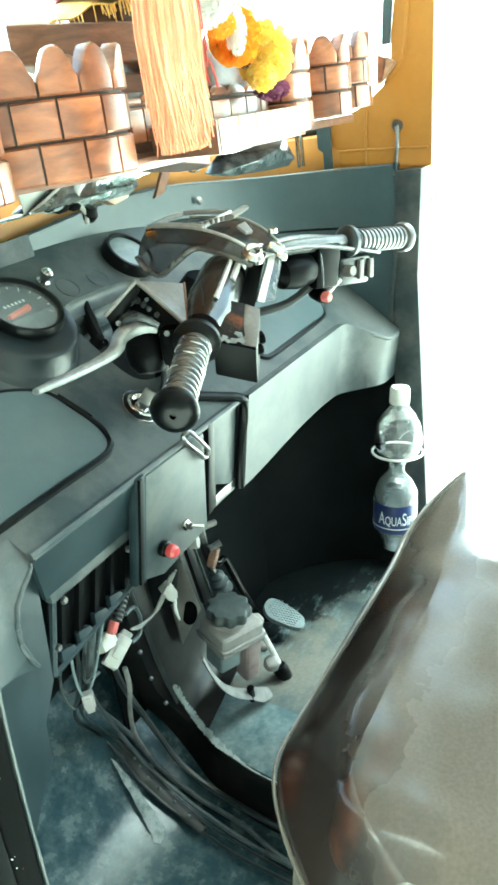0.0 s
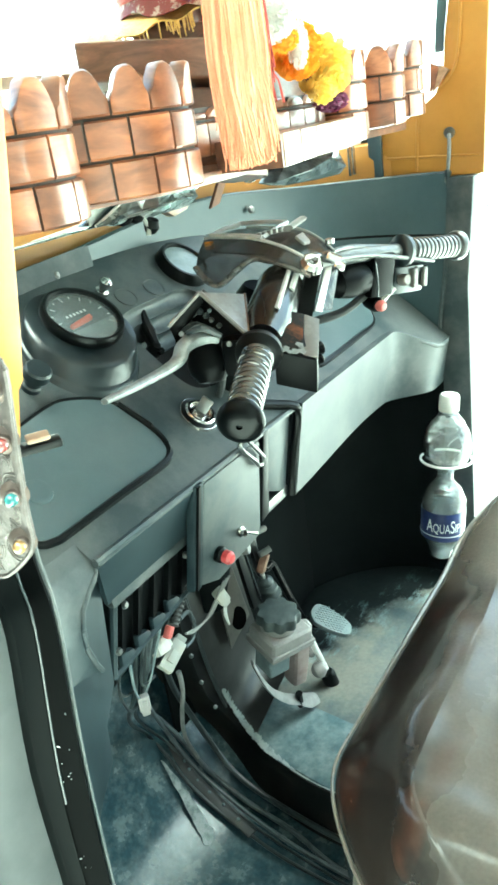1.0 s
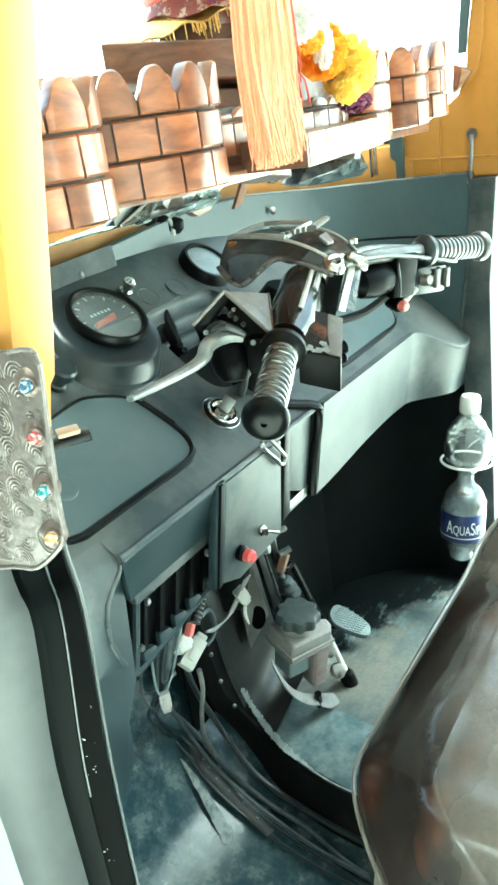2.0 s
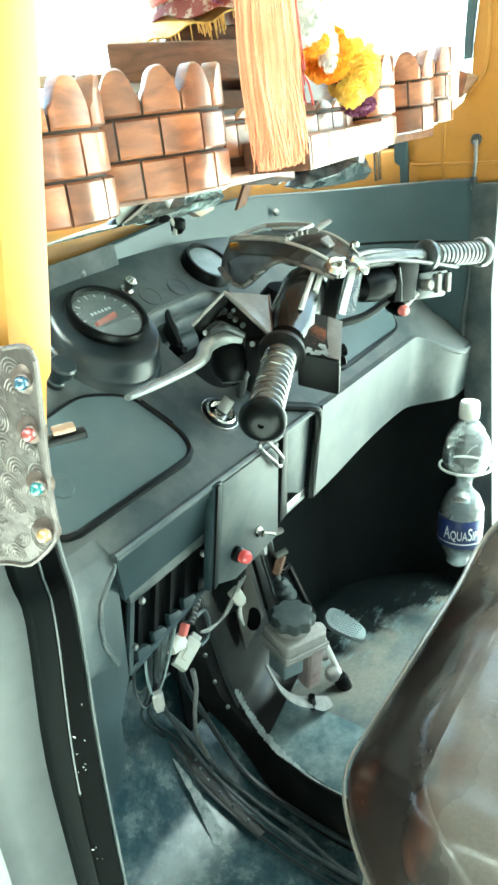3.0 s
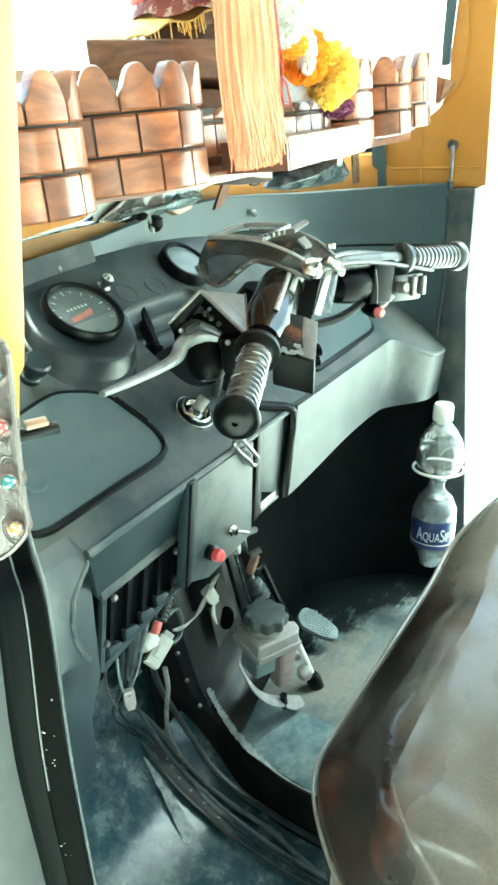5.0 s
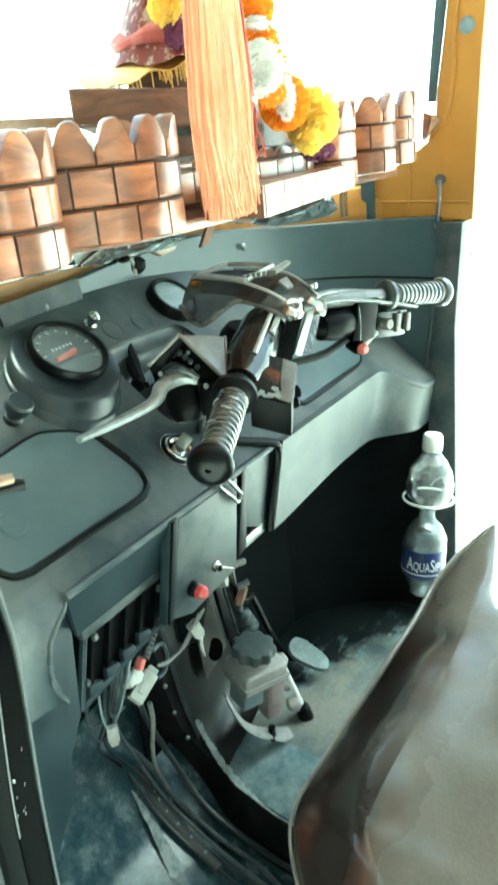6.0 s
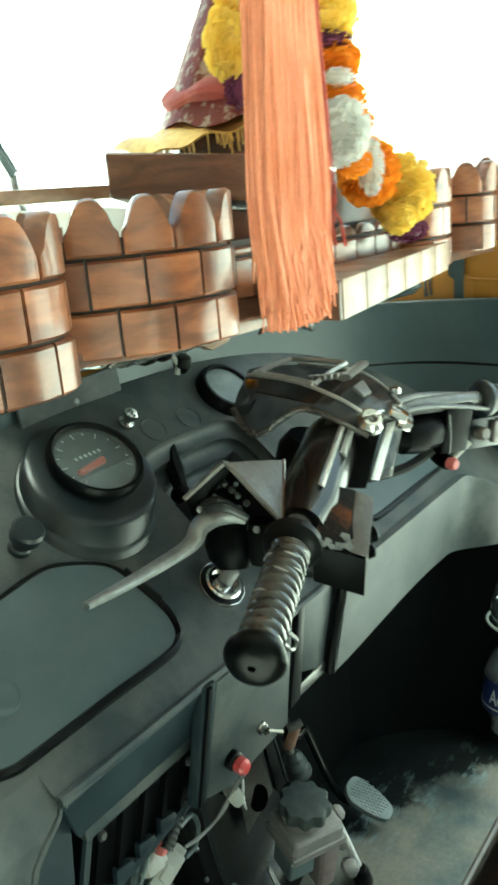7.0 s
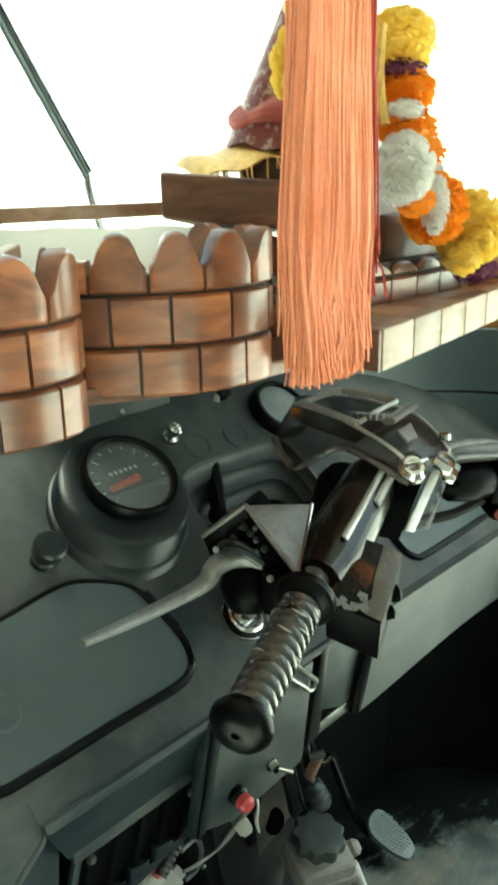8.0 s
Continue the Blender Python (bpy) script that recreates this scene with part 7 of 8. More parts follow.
def fort_shelf():
    t = thing("fort_shelf", (0, -0.08, 1.275), "varnished wooden shelf carved like a fort wall with merlons", "shelf")
    LT = [(-0.336, -0.085), (-0.335, -0.125), (-0.345, -0.150), (-0.365, -0.163), (-0.392, -0.166), (-0.420, -0.158), (-0.440, -0.135), (-0.445, -0.09)]
    fort_wall(t, LT[::-1], 0.046, 1.284, cuts=((0.042, 0.084, 0.1255, 0.168, 0.205), (0.022, 0.064, 0.106, 0.150, 0.19), (0.038, 0.080, 0.1223, 0.165, 0.205)))
    S2 = [(-0.326, -0.098), (-0.308, -0.122), (-0.286, -0.141), (-0.257, -0.160), (-0.222, -0.169), (-0.188, -0.166), (-0.172, -0.150), (-0.166, -0.115), (-0.166, -0.06)]
    fort_wall(t, S2, 0.0435, 1.290, cuts=((0.014, 0.0544, 0.0965, 0.1362, 0.178, 0.22, 0.26), (0.0357, 0.0774, 0.1235, 0.165, 0.205, 0.245), (0.022, 0.0630, 0.1025, 0.1435, 0.186, 0.228)))
    fort_wall(t, [(-x, y) for x, y in S2[::-1]], 0.0435, 1.296)
    RT = [(0.336, -0.10), (0.338, -0.135), (0.352, -0.158), (0.38, -0.168), (0.408, -0.160), (0.422, -0.14), (0.425, -0.10)]
    fort_wall(t, RT, 0.046, 1.302)
    RT2 = [(0.432, -0.10), (0.436, -0.14), (0.455, -0.160), (0.482, -0.165), (0.51, -0.155), (0.53, -0.135), (0.535, -0.10)]
    fort_wall(t, RT2, 0.040, 1.308)
    LT2 = [(-0.455, -0.10), (-0.46, -0.14), (-0.48, -0.16), (-0.51, -0.165), (-0.535, -0.15), (-0.54, -0.10)]
    fort_wall(t, LT2[::-1], 0.042, 1.288)
    # floor board and back rail
    part("board", prism([(-0.50, -0.12, 1.286), (-0.33, -0.11, 1.286), (-0.25, -0.15, 1.286), (-0.18, -0.155, 1.286), (0.18, -0.155, 1.286), (0.25, -0.15, 1.286), (0.33, -0.11, 1.286), (0.52, -0.12, 1.286), (0.50, 0.045, 1.286), (-0.48, 0.045, 1.286)], (0, 0, 0.012), 0.002), M_WOODDARK, t)
    part("back_rail", span((-0.49, 0.045, 1.404), (0.50, 0.057, 1.417), 0.002), M_WOODLIGHT, t)
    for x in (-0.47, -0.30, 0.30, 0.48):
        part("rail_post", span((x, 0.046, 1.296), (x + 0.014, 0.056, 1.404), 0.001), M_WOODLIGHT, t)
    for k in range(5):
        part("rail_mark", span((-0.46 + 0.03 * k, 0.0438, 1.4045), (-0.457 + 0.03 * k, 0.0452, 1.4165), 0.0), M_GROOVE, t)
    # inner partition, a pale slanted board
    part("partition", prism([(-0.415, -0.10, 1.30), (-0.330, -0.045, 1.30), (-0.330, -0.045, 1.395), (-0.415, -0.10, 1.378)], (0.006, -0.010, 0), 0.002), M_WOODLIGHT, t)
    # front step with square blocks
    def step_y(x):
        return -0.2087 + 0.163 * x
    for k in range(6):
        x, w = -0.130 + 0.0583 * k, 0.0583
        a, b = x + 0.0009, x + w - 0.0009
        part("step_block", prism([(a, step_y(a), 1.293), (b, step_y(b), 1.293), (b, step_y(b), 1.3255), (a, step_y(a), 1.3255)], (0.0, 0.016, 0), 0.0015), M_WOODLIGHT, t)
        part("step_top", prism([(a, step_y(a) + 0.0165, 1.3250), (b, step_y(b) + 0.0165, 1.3250), (b, -0.150, 1.3250), (a, -0.150, 1.3250)], (0, 0, -0.02), 0.001), M_WOODSTEP, t)
    part("step_end", prism([(-0.1305, -0.229, 1.293), (-0.1305, -0.229, 1.325), (-0.1305, -0.15, 1.325), (-0.1305, -0.15, 1.293)], (-0.004, 0, 0), 0.001), M_WOODDARK, t)
    # low wall behind the step
    fort_wall(t, [(-0.15, -0.140), (-0.05, -0.145), (0.06, -0.145), (0.16, -0.140)], 0.044, 1.312, (0.036,), 0.012)
    part("post", prism([(0.124, 0.0, 1.296), (0.146, 0.0, 1.296), (0.137, 0.03, 1.232), (0.112, 0.03, 1.228)], (0, 0.006, 0.0), 0.002), M_RUSTROD, t, "rusty brown support bar")
    part("knob", lathe([(0, -0.014), (0.008, -0.012), (0.012, -0.004), (0.012, 0.004), (0.007, 0.012), (0.003, 0.016), (0, 0.016)], (0.163, -0.01, 1.268), (0, 0, 1), 14), M_PET, t, "small clear knob")
    for x in (0.497, 0.515):
        part("post", box((x - 0.005, -0.022, 1.254), (0.008, 0.004, 0.066), 0.001), M_CHROME, t, "bright metal support strip")
    part("post", tube([(-0.40, -0.10, 1.285), (-0.40, -0.10, 1.262)], 0.004, 8, 1), M_STEEL, t)


M_WOODSTEP = wooden("step wood", (0.16, 0.06, 0.025), (0.36, 0.18, 0.08), 0.4, 0.2)
M_RUSTROD = material("rusty rod", (0.12, 0.045, 0.02), 0.6, 0.2, spots=(0.2, 0.08, 0.03), spot_scale=60)
fort_shelf()

# white cloth lying on the shelf floor
def cloth():
    def fn(u, v):
        x, y = -0.43 + 0.40 * u, -0.06 + 0.10 * v
        return Vector((x, y, 1.345 + 0.052 * v + 0.003 * noise.noise(Vector((x * 40, y * 40, 0))) + 0.003 * math.sin(u * 5) * v))
    part("cloth", sheet(fn, 24, 12, 0.003), M_SHEER)
    tagged(bpy.data.objects["cloth"], "white cloth lying on the wooden shelf", "cloth")


cloth()


# ---- shrine ----
def shrine():
    p = thing("pedestal", (-0.02, -0.04, 1.30), "dark polished stepped wooden pedestal", "pedestal")
    def tier(k, z0, z1, name, cx=0.015, cy=-0.035):
        out = [(-0.170, 0.045), (-0.085, -0.068), (-0.05, -0.090), (0.06, -0.075), (0.10, -0.04), (0.14, 0.04), (0.06, 0.075), (-0.10, 0.075)]
        part(name, prism([(cx + x * k, cy + y * k, z0 - 0.15 * (x * k + 0.15)) for x, y in out], (0, 0, z1 - z0), 0.005, 3), M_WOODDARK, p)
    tier(0.80, 1.298, 1.395, "foot", 0.022)
    tier(1.0, 1.400, 1.442, "lower_step", 0.030)
    tier(0.60, 1.436, 1.474, "upper_step", 0.046)
    part("side_step", span((0.02, -0.125, 1.298), (0.175, -0.03, 1.402), 0.004), M_WOODDARK, p)
    # seated figure: one plain shape
    bm = lathe([(0.075, 0), (0.082, 0.02), (0.070, 0.05), (0.052, 0.08), (0.050, 0.12), (0.040, 0.145), (0.022, 0.155), (0.034, 0.175), (0.036, 0.20), (0.026, 0.225), (0, 0.235)], (0.032, -0.034, 1.452), (0, 0, 1), 28, squash=(0.85, 0.75))
    part("figurine", bm, M_FIG)
    tagged(bpy.data.objects["figurine"], "plain dark red-brown figurine on the pedestal", "figurine")

    c = thing("drape", (-0.07, -0.07, 1.44), "red and pink cloth drape with a gold fringe over the pedestal", "drape")
    def cape(u, v):
        a = radians(110 + 170 * u)
        r = 0.028 + 0.066 * v
        z = 1.595 - 0.130 * v
        return Vector((0.030 + r * math.cos(a), -0.030 + r * math.sin(a) * 0.9 + 0.004 * math.sin(u * 30), z + 0.004 * math.sin(u * 22)))
    part("cape", sheet(cape, 30, 10, 0.002), M_SARI, c, "dark red glittering cloth")
    def hem(u, v):
        a = radians(115 + 150 * u)
        r = 0.076 + 0.014 * math.sin(math.pi * v)
        return Vector((0.030 + r * math.cos(a), -0.030 + r * math.sin(a) * 0.9, 1.503 - 0.026 * v + 0.004 * math.sin(u * 14 + v)))
    part("sash", sheet(hem, 30, 5, 0.006), M_PINKCLOTH, c, "crumpled pink sash")
    def apron(u, v):
        x = -0.108 + 0.14 * u
        y = 0.020 - 0.125 * u ** 0.9 - 0.030 * v
        return Vector((x + 0.02 * (1 - v), y + 0.03 * (1 - v), 1.450 + 0.042 * u ** 0.7 - 0.016 * v ** 2 + 0.003 * math.sin(u * 25)))
    part("gold_hem", sheet(apron, 24, 6, 0.002), M_GOLD, c, "gold woven hem")
    rnd = random.Random(2)
    bm = bmesh.new()
    for i in range(70):
        u = rnd.random()
        q = apron(u, 1.0)
        tube([q, q + Vector((rnd.uniform(-0.003, 0.003), rnd.uniform(-0.004, 0.0), -rnd.uniform(0.008, 0.020)))], 0.0008, 4, 1, bm=bm)
    tagged(part("gold_fringe", bm, M_GOLD, c, "gold fringe threads"), kind="stuff")


M_FIG = material("red-brown figure", (0.13, 0.03, 0.018), 0.35, spots=(0.20, 0.06, 0.03), spot_scale=40, coat=0.3)
M_SARI = material("glitter cloth", (0.22, 0.035, 0.028), 0.4, 0.0, spots=(0.62, 0.46, 0.36), spot_scale=95, spot_cut=(0.52, 0.60), bump=0.4)
M_PINKCLOTH = material("pink cloth", (0.52, 0.13, 0.12), 0.7, spots=(0.78, 0.36, 0.33), spot_scale=60, bump=0.4, bump_scale=150)
M_GOLD = material("gold thread", (0.70, 0.46, 0.14), 0.35, 0.6, spots=(0.55, 0.34, 0.10), spot_scale=120, bump=0.5, bump_scale=500)
lit_through(M_SARI, (0.42, 0.06, 0.05), 0.3)
lit_through(M_PINKCLOTH, (0.85, 0.38, 0.34), 0.4)
shrine()


# ---- tassel ----
def tassel():
    t = thing("tassel", (-0.205, -0.235, 1.31), "long hanging tassel of orange and dark red yarn", "tassel")
    rnd = random.Random(11)
    def strands(n, x0, x1, y0, y1, mat, name, zlo, spread, label):
        bm = bmesh.new()
        for i in range(n):
            u = rnd.random()
            y = rnd.uniform(y0, y1)
            xt = x0 + (x1 - x0) * u
            xb = xt + (u - 0.5) * spread + rnd.gauss(0, 0.0035)
            zb = zlo + abs(rnd.gauss(0, 0.020)) - 0.010
            wob = rnd.gauss(0, 0.0018)
            curl = rnd.gauss(0, 0.004)
            pts = [(xt + 0.004, y, 1.90), (xt, y + wob, 1.70), (xt * 0.6 + xb * 0.4 + wob, y, 1.50), (xb + wob, y - wob, 1.40), (xb + curl * 0.3, y + wob, zb + 0.02), (xb + curl, y + wob * 1.5, zb)]
            tube(pts, rnd.uniform(0.0006, 0.0012), 4, 2, bm=bm)
        return tagged(part(name, bm, mat, t, label), kind="stuff")
    strands(1500, -0.232, -0.182, -0.246, -0.226, M_TASSEL, "orange_yarn", 1.312, 0.010, "orange yarn strands")
    strands(90, -0.178, -0.168, -0.244, -0.234, M_TASSELRED, "red_yarn", 1.362, 0.010, "dark red yarn strands")
    # the dense middle of the bundle, where no single thread shows
    def middle(u, v):
        a = 2 * math.pi * u
        k = 1 + 0.05 * math.sin(9 * a) + 0.03 * math.sin(23 * a)
        z = 1.90 - 0.555 * v
        return Vector((-0.207 + (0.0235 + 0.004 * v) * math.cos(a) * k, -0.2355 + 0.0085 * math.sin(a) * k, z))
    part("bundle", sheet(middle, 90, 14), M_TASSEL, t, "dense middle of the orange yarn")


tassel()


# ---- garland ----
def flower_ball(c, r, n, mat, seed, bm=None, squash=(1, 1, 1), size=0.2):
    """A marigold head: a dense ball of small curled petals."""
    rnd = random.Random(seed)
    bm = bm or bmesh.new()
    for i in range(n):
        z = 1 - 2 * (i + 0.5) / n
        a = i * 2.39996
        s = math.sqrt(1 - z * z)
        d = Vector((s * math.cos(a), s * math.sin(a), z))
        d = (d + Vector((rnd.gauss(0, 0.12), rnd.gauss(0, 0.12), rnd.gauss(0, 0.12)))).normalized()
        k = r * rnd.uniform(0.80, 1.08)
        t1 = d.cross(Vector((rnd.random(), rnd.random(), rnd.random() + 0.1))).normalized()
        t2 = d.cross(t1)
        w = r * size * rnd.uniform(0.7, 1.3)
        base, tip = d * (k - w * 1.2), d * k
        ps = [base, base + t1 * w * 0.7 + d * w * 0.6, tip + t1 * w + t2 * w * 0.3, tip + d * w * 0.25, tip - t1 * w + t2 * w * 0.3, base - t1 * w * 0.7 + d * w * 0.6]
        vs = [bm.verts.new(Vector(c) + Vector((p.x * squash[0], p.y * squash[1], p.z * squash[2]))) for p in ps]
        bm.faces.new((vs[0], vs[1], vs[2], vs[3]))
        bm.faces.new((vs[0], vs[3], vs[4], vs[5]))
    # a core so that no gap shows through
    core = lathe([(0, -0.80 * r), (0.6 * r, -0.55 * r), (0.80 * r, 0), (0.6 * r, 0.55 * r), (0, 0.80 * r)], (0, 0, 0), (0, 0, 1), 12)
    for v in core.verts:
        v.co = Vector(c) + Vector((v.co.x * squash[0], v.co.y * squash[1], v.co.z * squash[2]))
    return joined(bm, core)


def garland():
    t = thing("garland", (0.0, -0.19, 1.33), "garland of yellow, orange and white flowers round the shrine", "garland")
    heads = [
        ((0.080, -0.182, 1.387), 0.033, 460, M_PETALY, (1.0, 1, 1.05), "yellow marigold head"),
        ((0.058, -0.188, 1.364), 0.018, 220, M_PETALY, (1.0, 1, 1.0), "yellow petals"),
        ((0.096, -0.180, 1.348), 0.020, 220, M_PETALP, (1.35, 1, 0.62), "purple petals"),
        ((0.026, -0.174, 1.407), 0.029, 380, M_PETALO, (1.05, 1, 1.05), "orange marigold head"),
        ((0.058, -0.172, 1.388), 0.013, 120, M_PETALP, (0.8, 1, 1.3), "purple petals"),
        ((0.003, -0.188, 1.412), 0.013, 170, M_PETALW, (0.65, 1, 2.0), "white petals"),
        ((-0.047, -0.188, 1.441), 0.024, 360, M_PETALW, (1.0, 1, 1.15), "white flower head"),
        ((-0.028, -0.188, 1.416), 0.016, 140, M_PETALO, (1.0, 1, 0.9), "orange petals"),
        ((0.034, -0.156, 1.456), 0.018, 150, M_PETALO, (1.2, 1, 0.8), "orange petals"),
        ((0.040, -0.160, 1.440), 0.012, 110, M_PETALW, (1.2, 1, 0.8), "white petals"),
        ((-0.012, -0.166, 1.473), 0.023, 210, M_PETALO, (1.4, 1, 0.7), "orange petals"),
        ((-0.030, -0.176, 1.487), 0.015, 120, M_PETALW, (1.2, 1, 0.55), "white petals"),
        ((-0.006, -0.158, 1.503), 0.026, 240, M_PETALO, (1.05, 1, 0.85), "orange petals"),
        ((-0.012, -0.160, 1.520), 0.019, 130, M_PETALP, (1.3, 1, 0.45), "purple petals"),
        ((-0.010, -0.156, 1.542), 0.028, 260, M_PETALY, (1.1, 1, 0.9), "yellow petals"),
        ((-0.052, -0.075, 1.529), 0.022, 260, M_PETALY, (0.9, 1, 1.4), "yellow petals"),
        ((-0.036, -0.080, 1.573), 0.021, 240, M_PETALY, (1.1, 1, 1.1), "yellow petals"),
        ((-0.040, -0.078, 1.490), 0.015, 150, M_PETALP, (1.0, 1, 1.3), "purple petals"),
    ]
    for i, (c, r, n, m, sq, lab) in enumerate(heads):
        part("flower_head", flower_ball(c, r, int(n * 1.9), m, 20 + i, None, sq, 0.14), m, t, lab)
    part("glitter_tape", tube([(-0.050, -0.166, 1.55), (-0.050, -0.164, 1.51), (-0.052, -0.172, 1.475)], 0.004, 6, 5), M_GOLD, t, "gold glitter ribbon")


garland()


# ---- foil wrapped packets under the shelf ----
def folded(name, front, ridge, mat, deep):
    """A wrapper folded into flat facets: an outline with a ridge line in front of it."""
    bm = bmesh.new()
    for x, y, z in front:
        bm.verts.new((x, y, z))
        bm.verts.new((x * 0.98 + 0.002, y + deep, z * 0.9 + 0.1 * 1.255))
    for p in ridge:
        bm.verts.new(p)
    bmesh.ops.convex_hull(bm, input=bm.verts)
    bmesh.ops.delete(bm, geom=[v for v in bm.verts if not v.link_faces], context="VERTS")
    bevelled(bm, 0.0012, 1, 12)
    part(name, bm, mat, None, "", True, 12)


def foil_packet():
    """A crumpled silver packet with a flat white top, a pale bag beside it and a dark knob under it."""
    t = thing("foil_packet", (-0.09, -0.02, 1.24), "crumpled silver foil packet pushed under the shelf", "packet", "packets under the shelf")
    a, b, c, d = Vector((-0.195, -0.020, 1.256)), Vector((-0.142, -0.024, 1.277)), Vector((0.004, -0.024, 1.281)), Vector((-0.012, -0.016, 1.249))

    def crumple(u, v):
        up = a.lerp(b, min(u / 0.30, 1)) if u < 0.30 else b.lerp(c, (u - 0.30) / 0.70)
        dn = a.lerp(Vector((-0.144, -0.014, 1.248)), min(u / 0.30, 1)) if u < 0.30 else Vector((-0.144, -0.014, 1.248)).lerp(d, (u - 0.30) / 0.70)
        p = dn.lerp(up, v)
        k = noise.noise(Vector((u * 9.0, v * 4.0, 0.3)))
        return p + Vector((0.004 * noise.noise(Vector((u * 11, v * 5, 7))), -0.016 * math.sin(math.pi * v) * (0.6 + k) - 0.006 * abs(k), 0.003 * noise.noise(Vector((u * 8, v * 6, 3)))))
    part("front", sheet(crumple, 22, 6, 0.0015), M_FOIL, t, "crumpled silver front", False)
    part("top", prism([b, c + Vector((-0.006, 0, 0.001)), c + Vector((-0.01, 0.045, 0.006)), b + Vector((0.02, 0.045, 0.010))], (0, 0, 0.0015), 0.0005), M_CLOTH, t, "flat white top")
    part("back", prism([a, d, c + Vector((0, 0.002, 0)), b + Vector((0, 0.002, 0))], (0, 0.03, 0), 0.002), M_DARKFOIL, t)
    part("fold", tube([a, a.lerp(b, 0.5) + Vector((0, -0.003, 0.001)), b], 0.0016, 6, 3), M_CLOTH, t, "bright folded edge")
    # black patches laid on the foil as shade in its deep folds
    for p, r in (((-0.150, -0.024, 1.254), 0.010), ((-0.128, -0.026, 1.252), 0.008), ((-0.168, -0.024, 1.256), 0.006)):
        part("crease_shade", lathe([(0, -0.002), (r, -0.001), (r * 0.7, 0.002), (0, 0.003)], p, (-0.3, -0.9, 0.1), 7, squash=(1.3, 0.6)), M_JET, t, "black patch for the shade in a fold")
    part("knob", lathe([(0, -0.010), (0.007, -0.008), (0.010, 0), (0.007, 0.008), (0, 0.010)], (-0.101, -0.024, 1.240), (0, -0.5, 1), 14), M_BLACK, t, "glossy dark knob")
    part("knob_stem", tube([(-0.112, -0.020, 1.252), (-0.108, -0.024, 1.240), (-0.110, -0.024, 1.230)], 0.003, 7, 3), M_PLUG, t)

    def bag(u, v):
        p = Vector((-0.200, -0.012, 1.293)).lerp(Vector((-0.130, -0.012, 1.288)), u)
        q = Vector((-0.196, -0.014, 1.256)).lerp(Vector((-0.150, -0.014, 1.275)), u)
        r = p.lerp(q, v)
        return r + Vector((0, -0.006 * math.sin(math.pi * u) * math.sin(math.pi * v), 0))
    part("bag", sheet(bag, 8, 6, 0.002), M_BAG, t, "pale greenish plastic bag")
    part("splinter", prism([(-0.064, -0.016, 1.253), (-0.004, -0.016, 1.252), (-0.012, -0.016, 1.245), (-0.041, -0.016, 1.241)], (0, 0.012, 0), 0.001), M_WOODLIGHT, t, "pale wood splinter")


M_BAG = material("pale plastic bag", (0.42, 0.45, 0.42), 0.35, spots=(0.34, 0.37, 0.35), spot_scale=30, bump=0.3, bump_scale=60, coat=0.4)
M_DARKFOIL = material("dark glossy plastic", (0.035, 0.045, 0.05), 0.12, 0.2, spots=(0.16, 0.18, 0.185), spot_scale=28, bump=0.3, bump_scale=40)
foil_packet()
folded("plastic_case", [(0.255, 0.0, 1.243), (0.30, 0.0, 1.268), (0.485, 0.0, 1.276), (0.495, 0.0, 1.225), (0.40, 0.0, 1.228), (0.29, 0.0, 1.234)], [(0.32, -0.028, 1.250), (0.40, -0.032, 1.262), (0.47, -0.026, 1.240), (0.36, -0.022, 1.238)], M_DARKFOIL, 0.03)
tagged(bpy.data.objects["plastic_case"], "dark glossy plastic case under the shelf step", "case", "packets under the shelf")


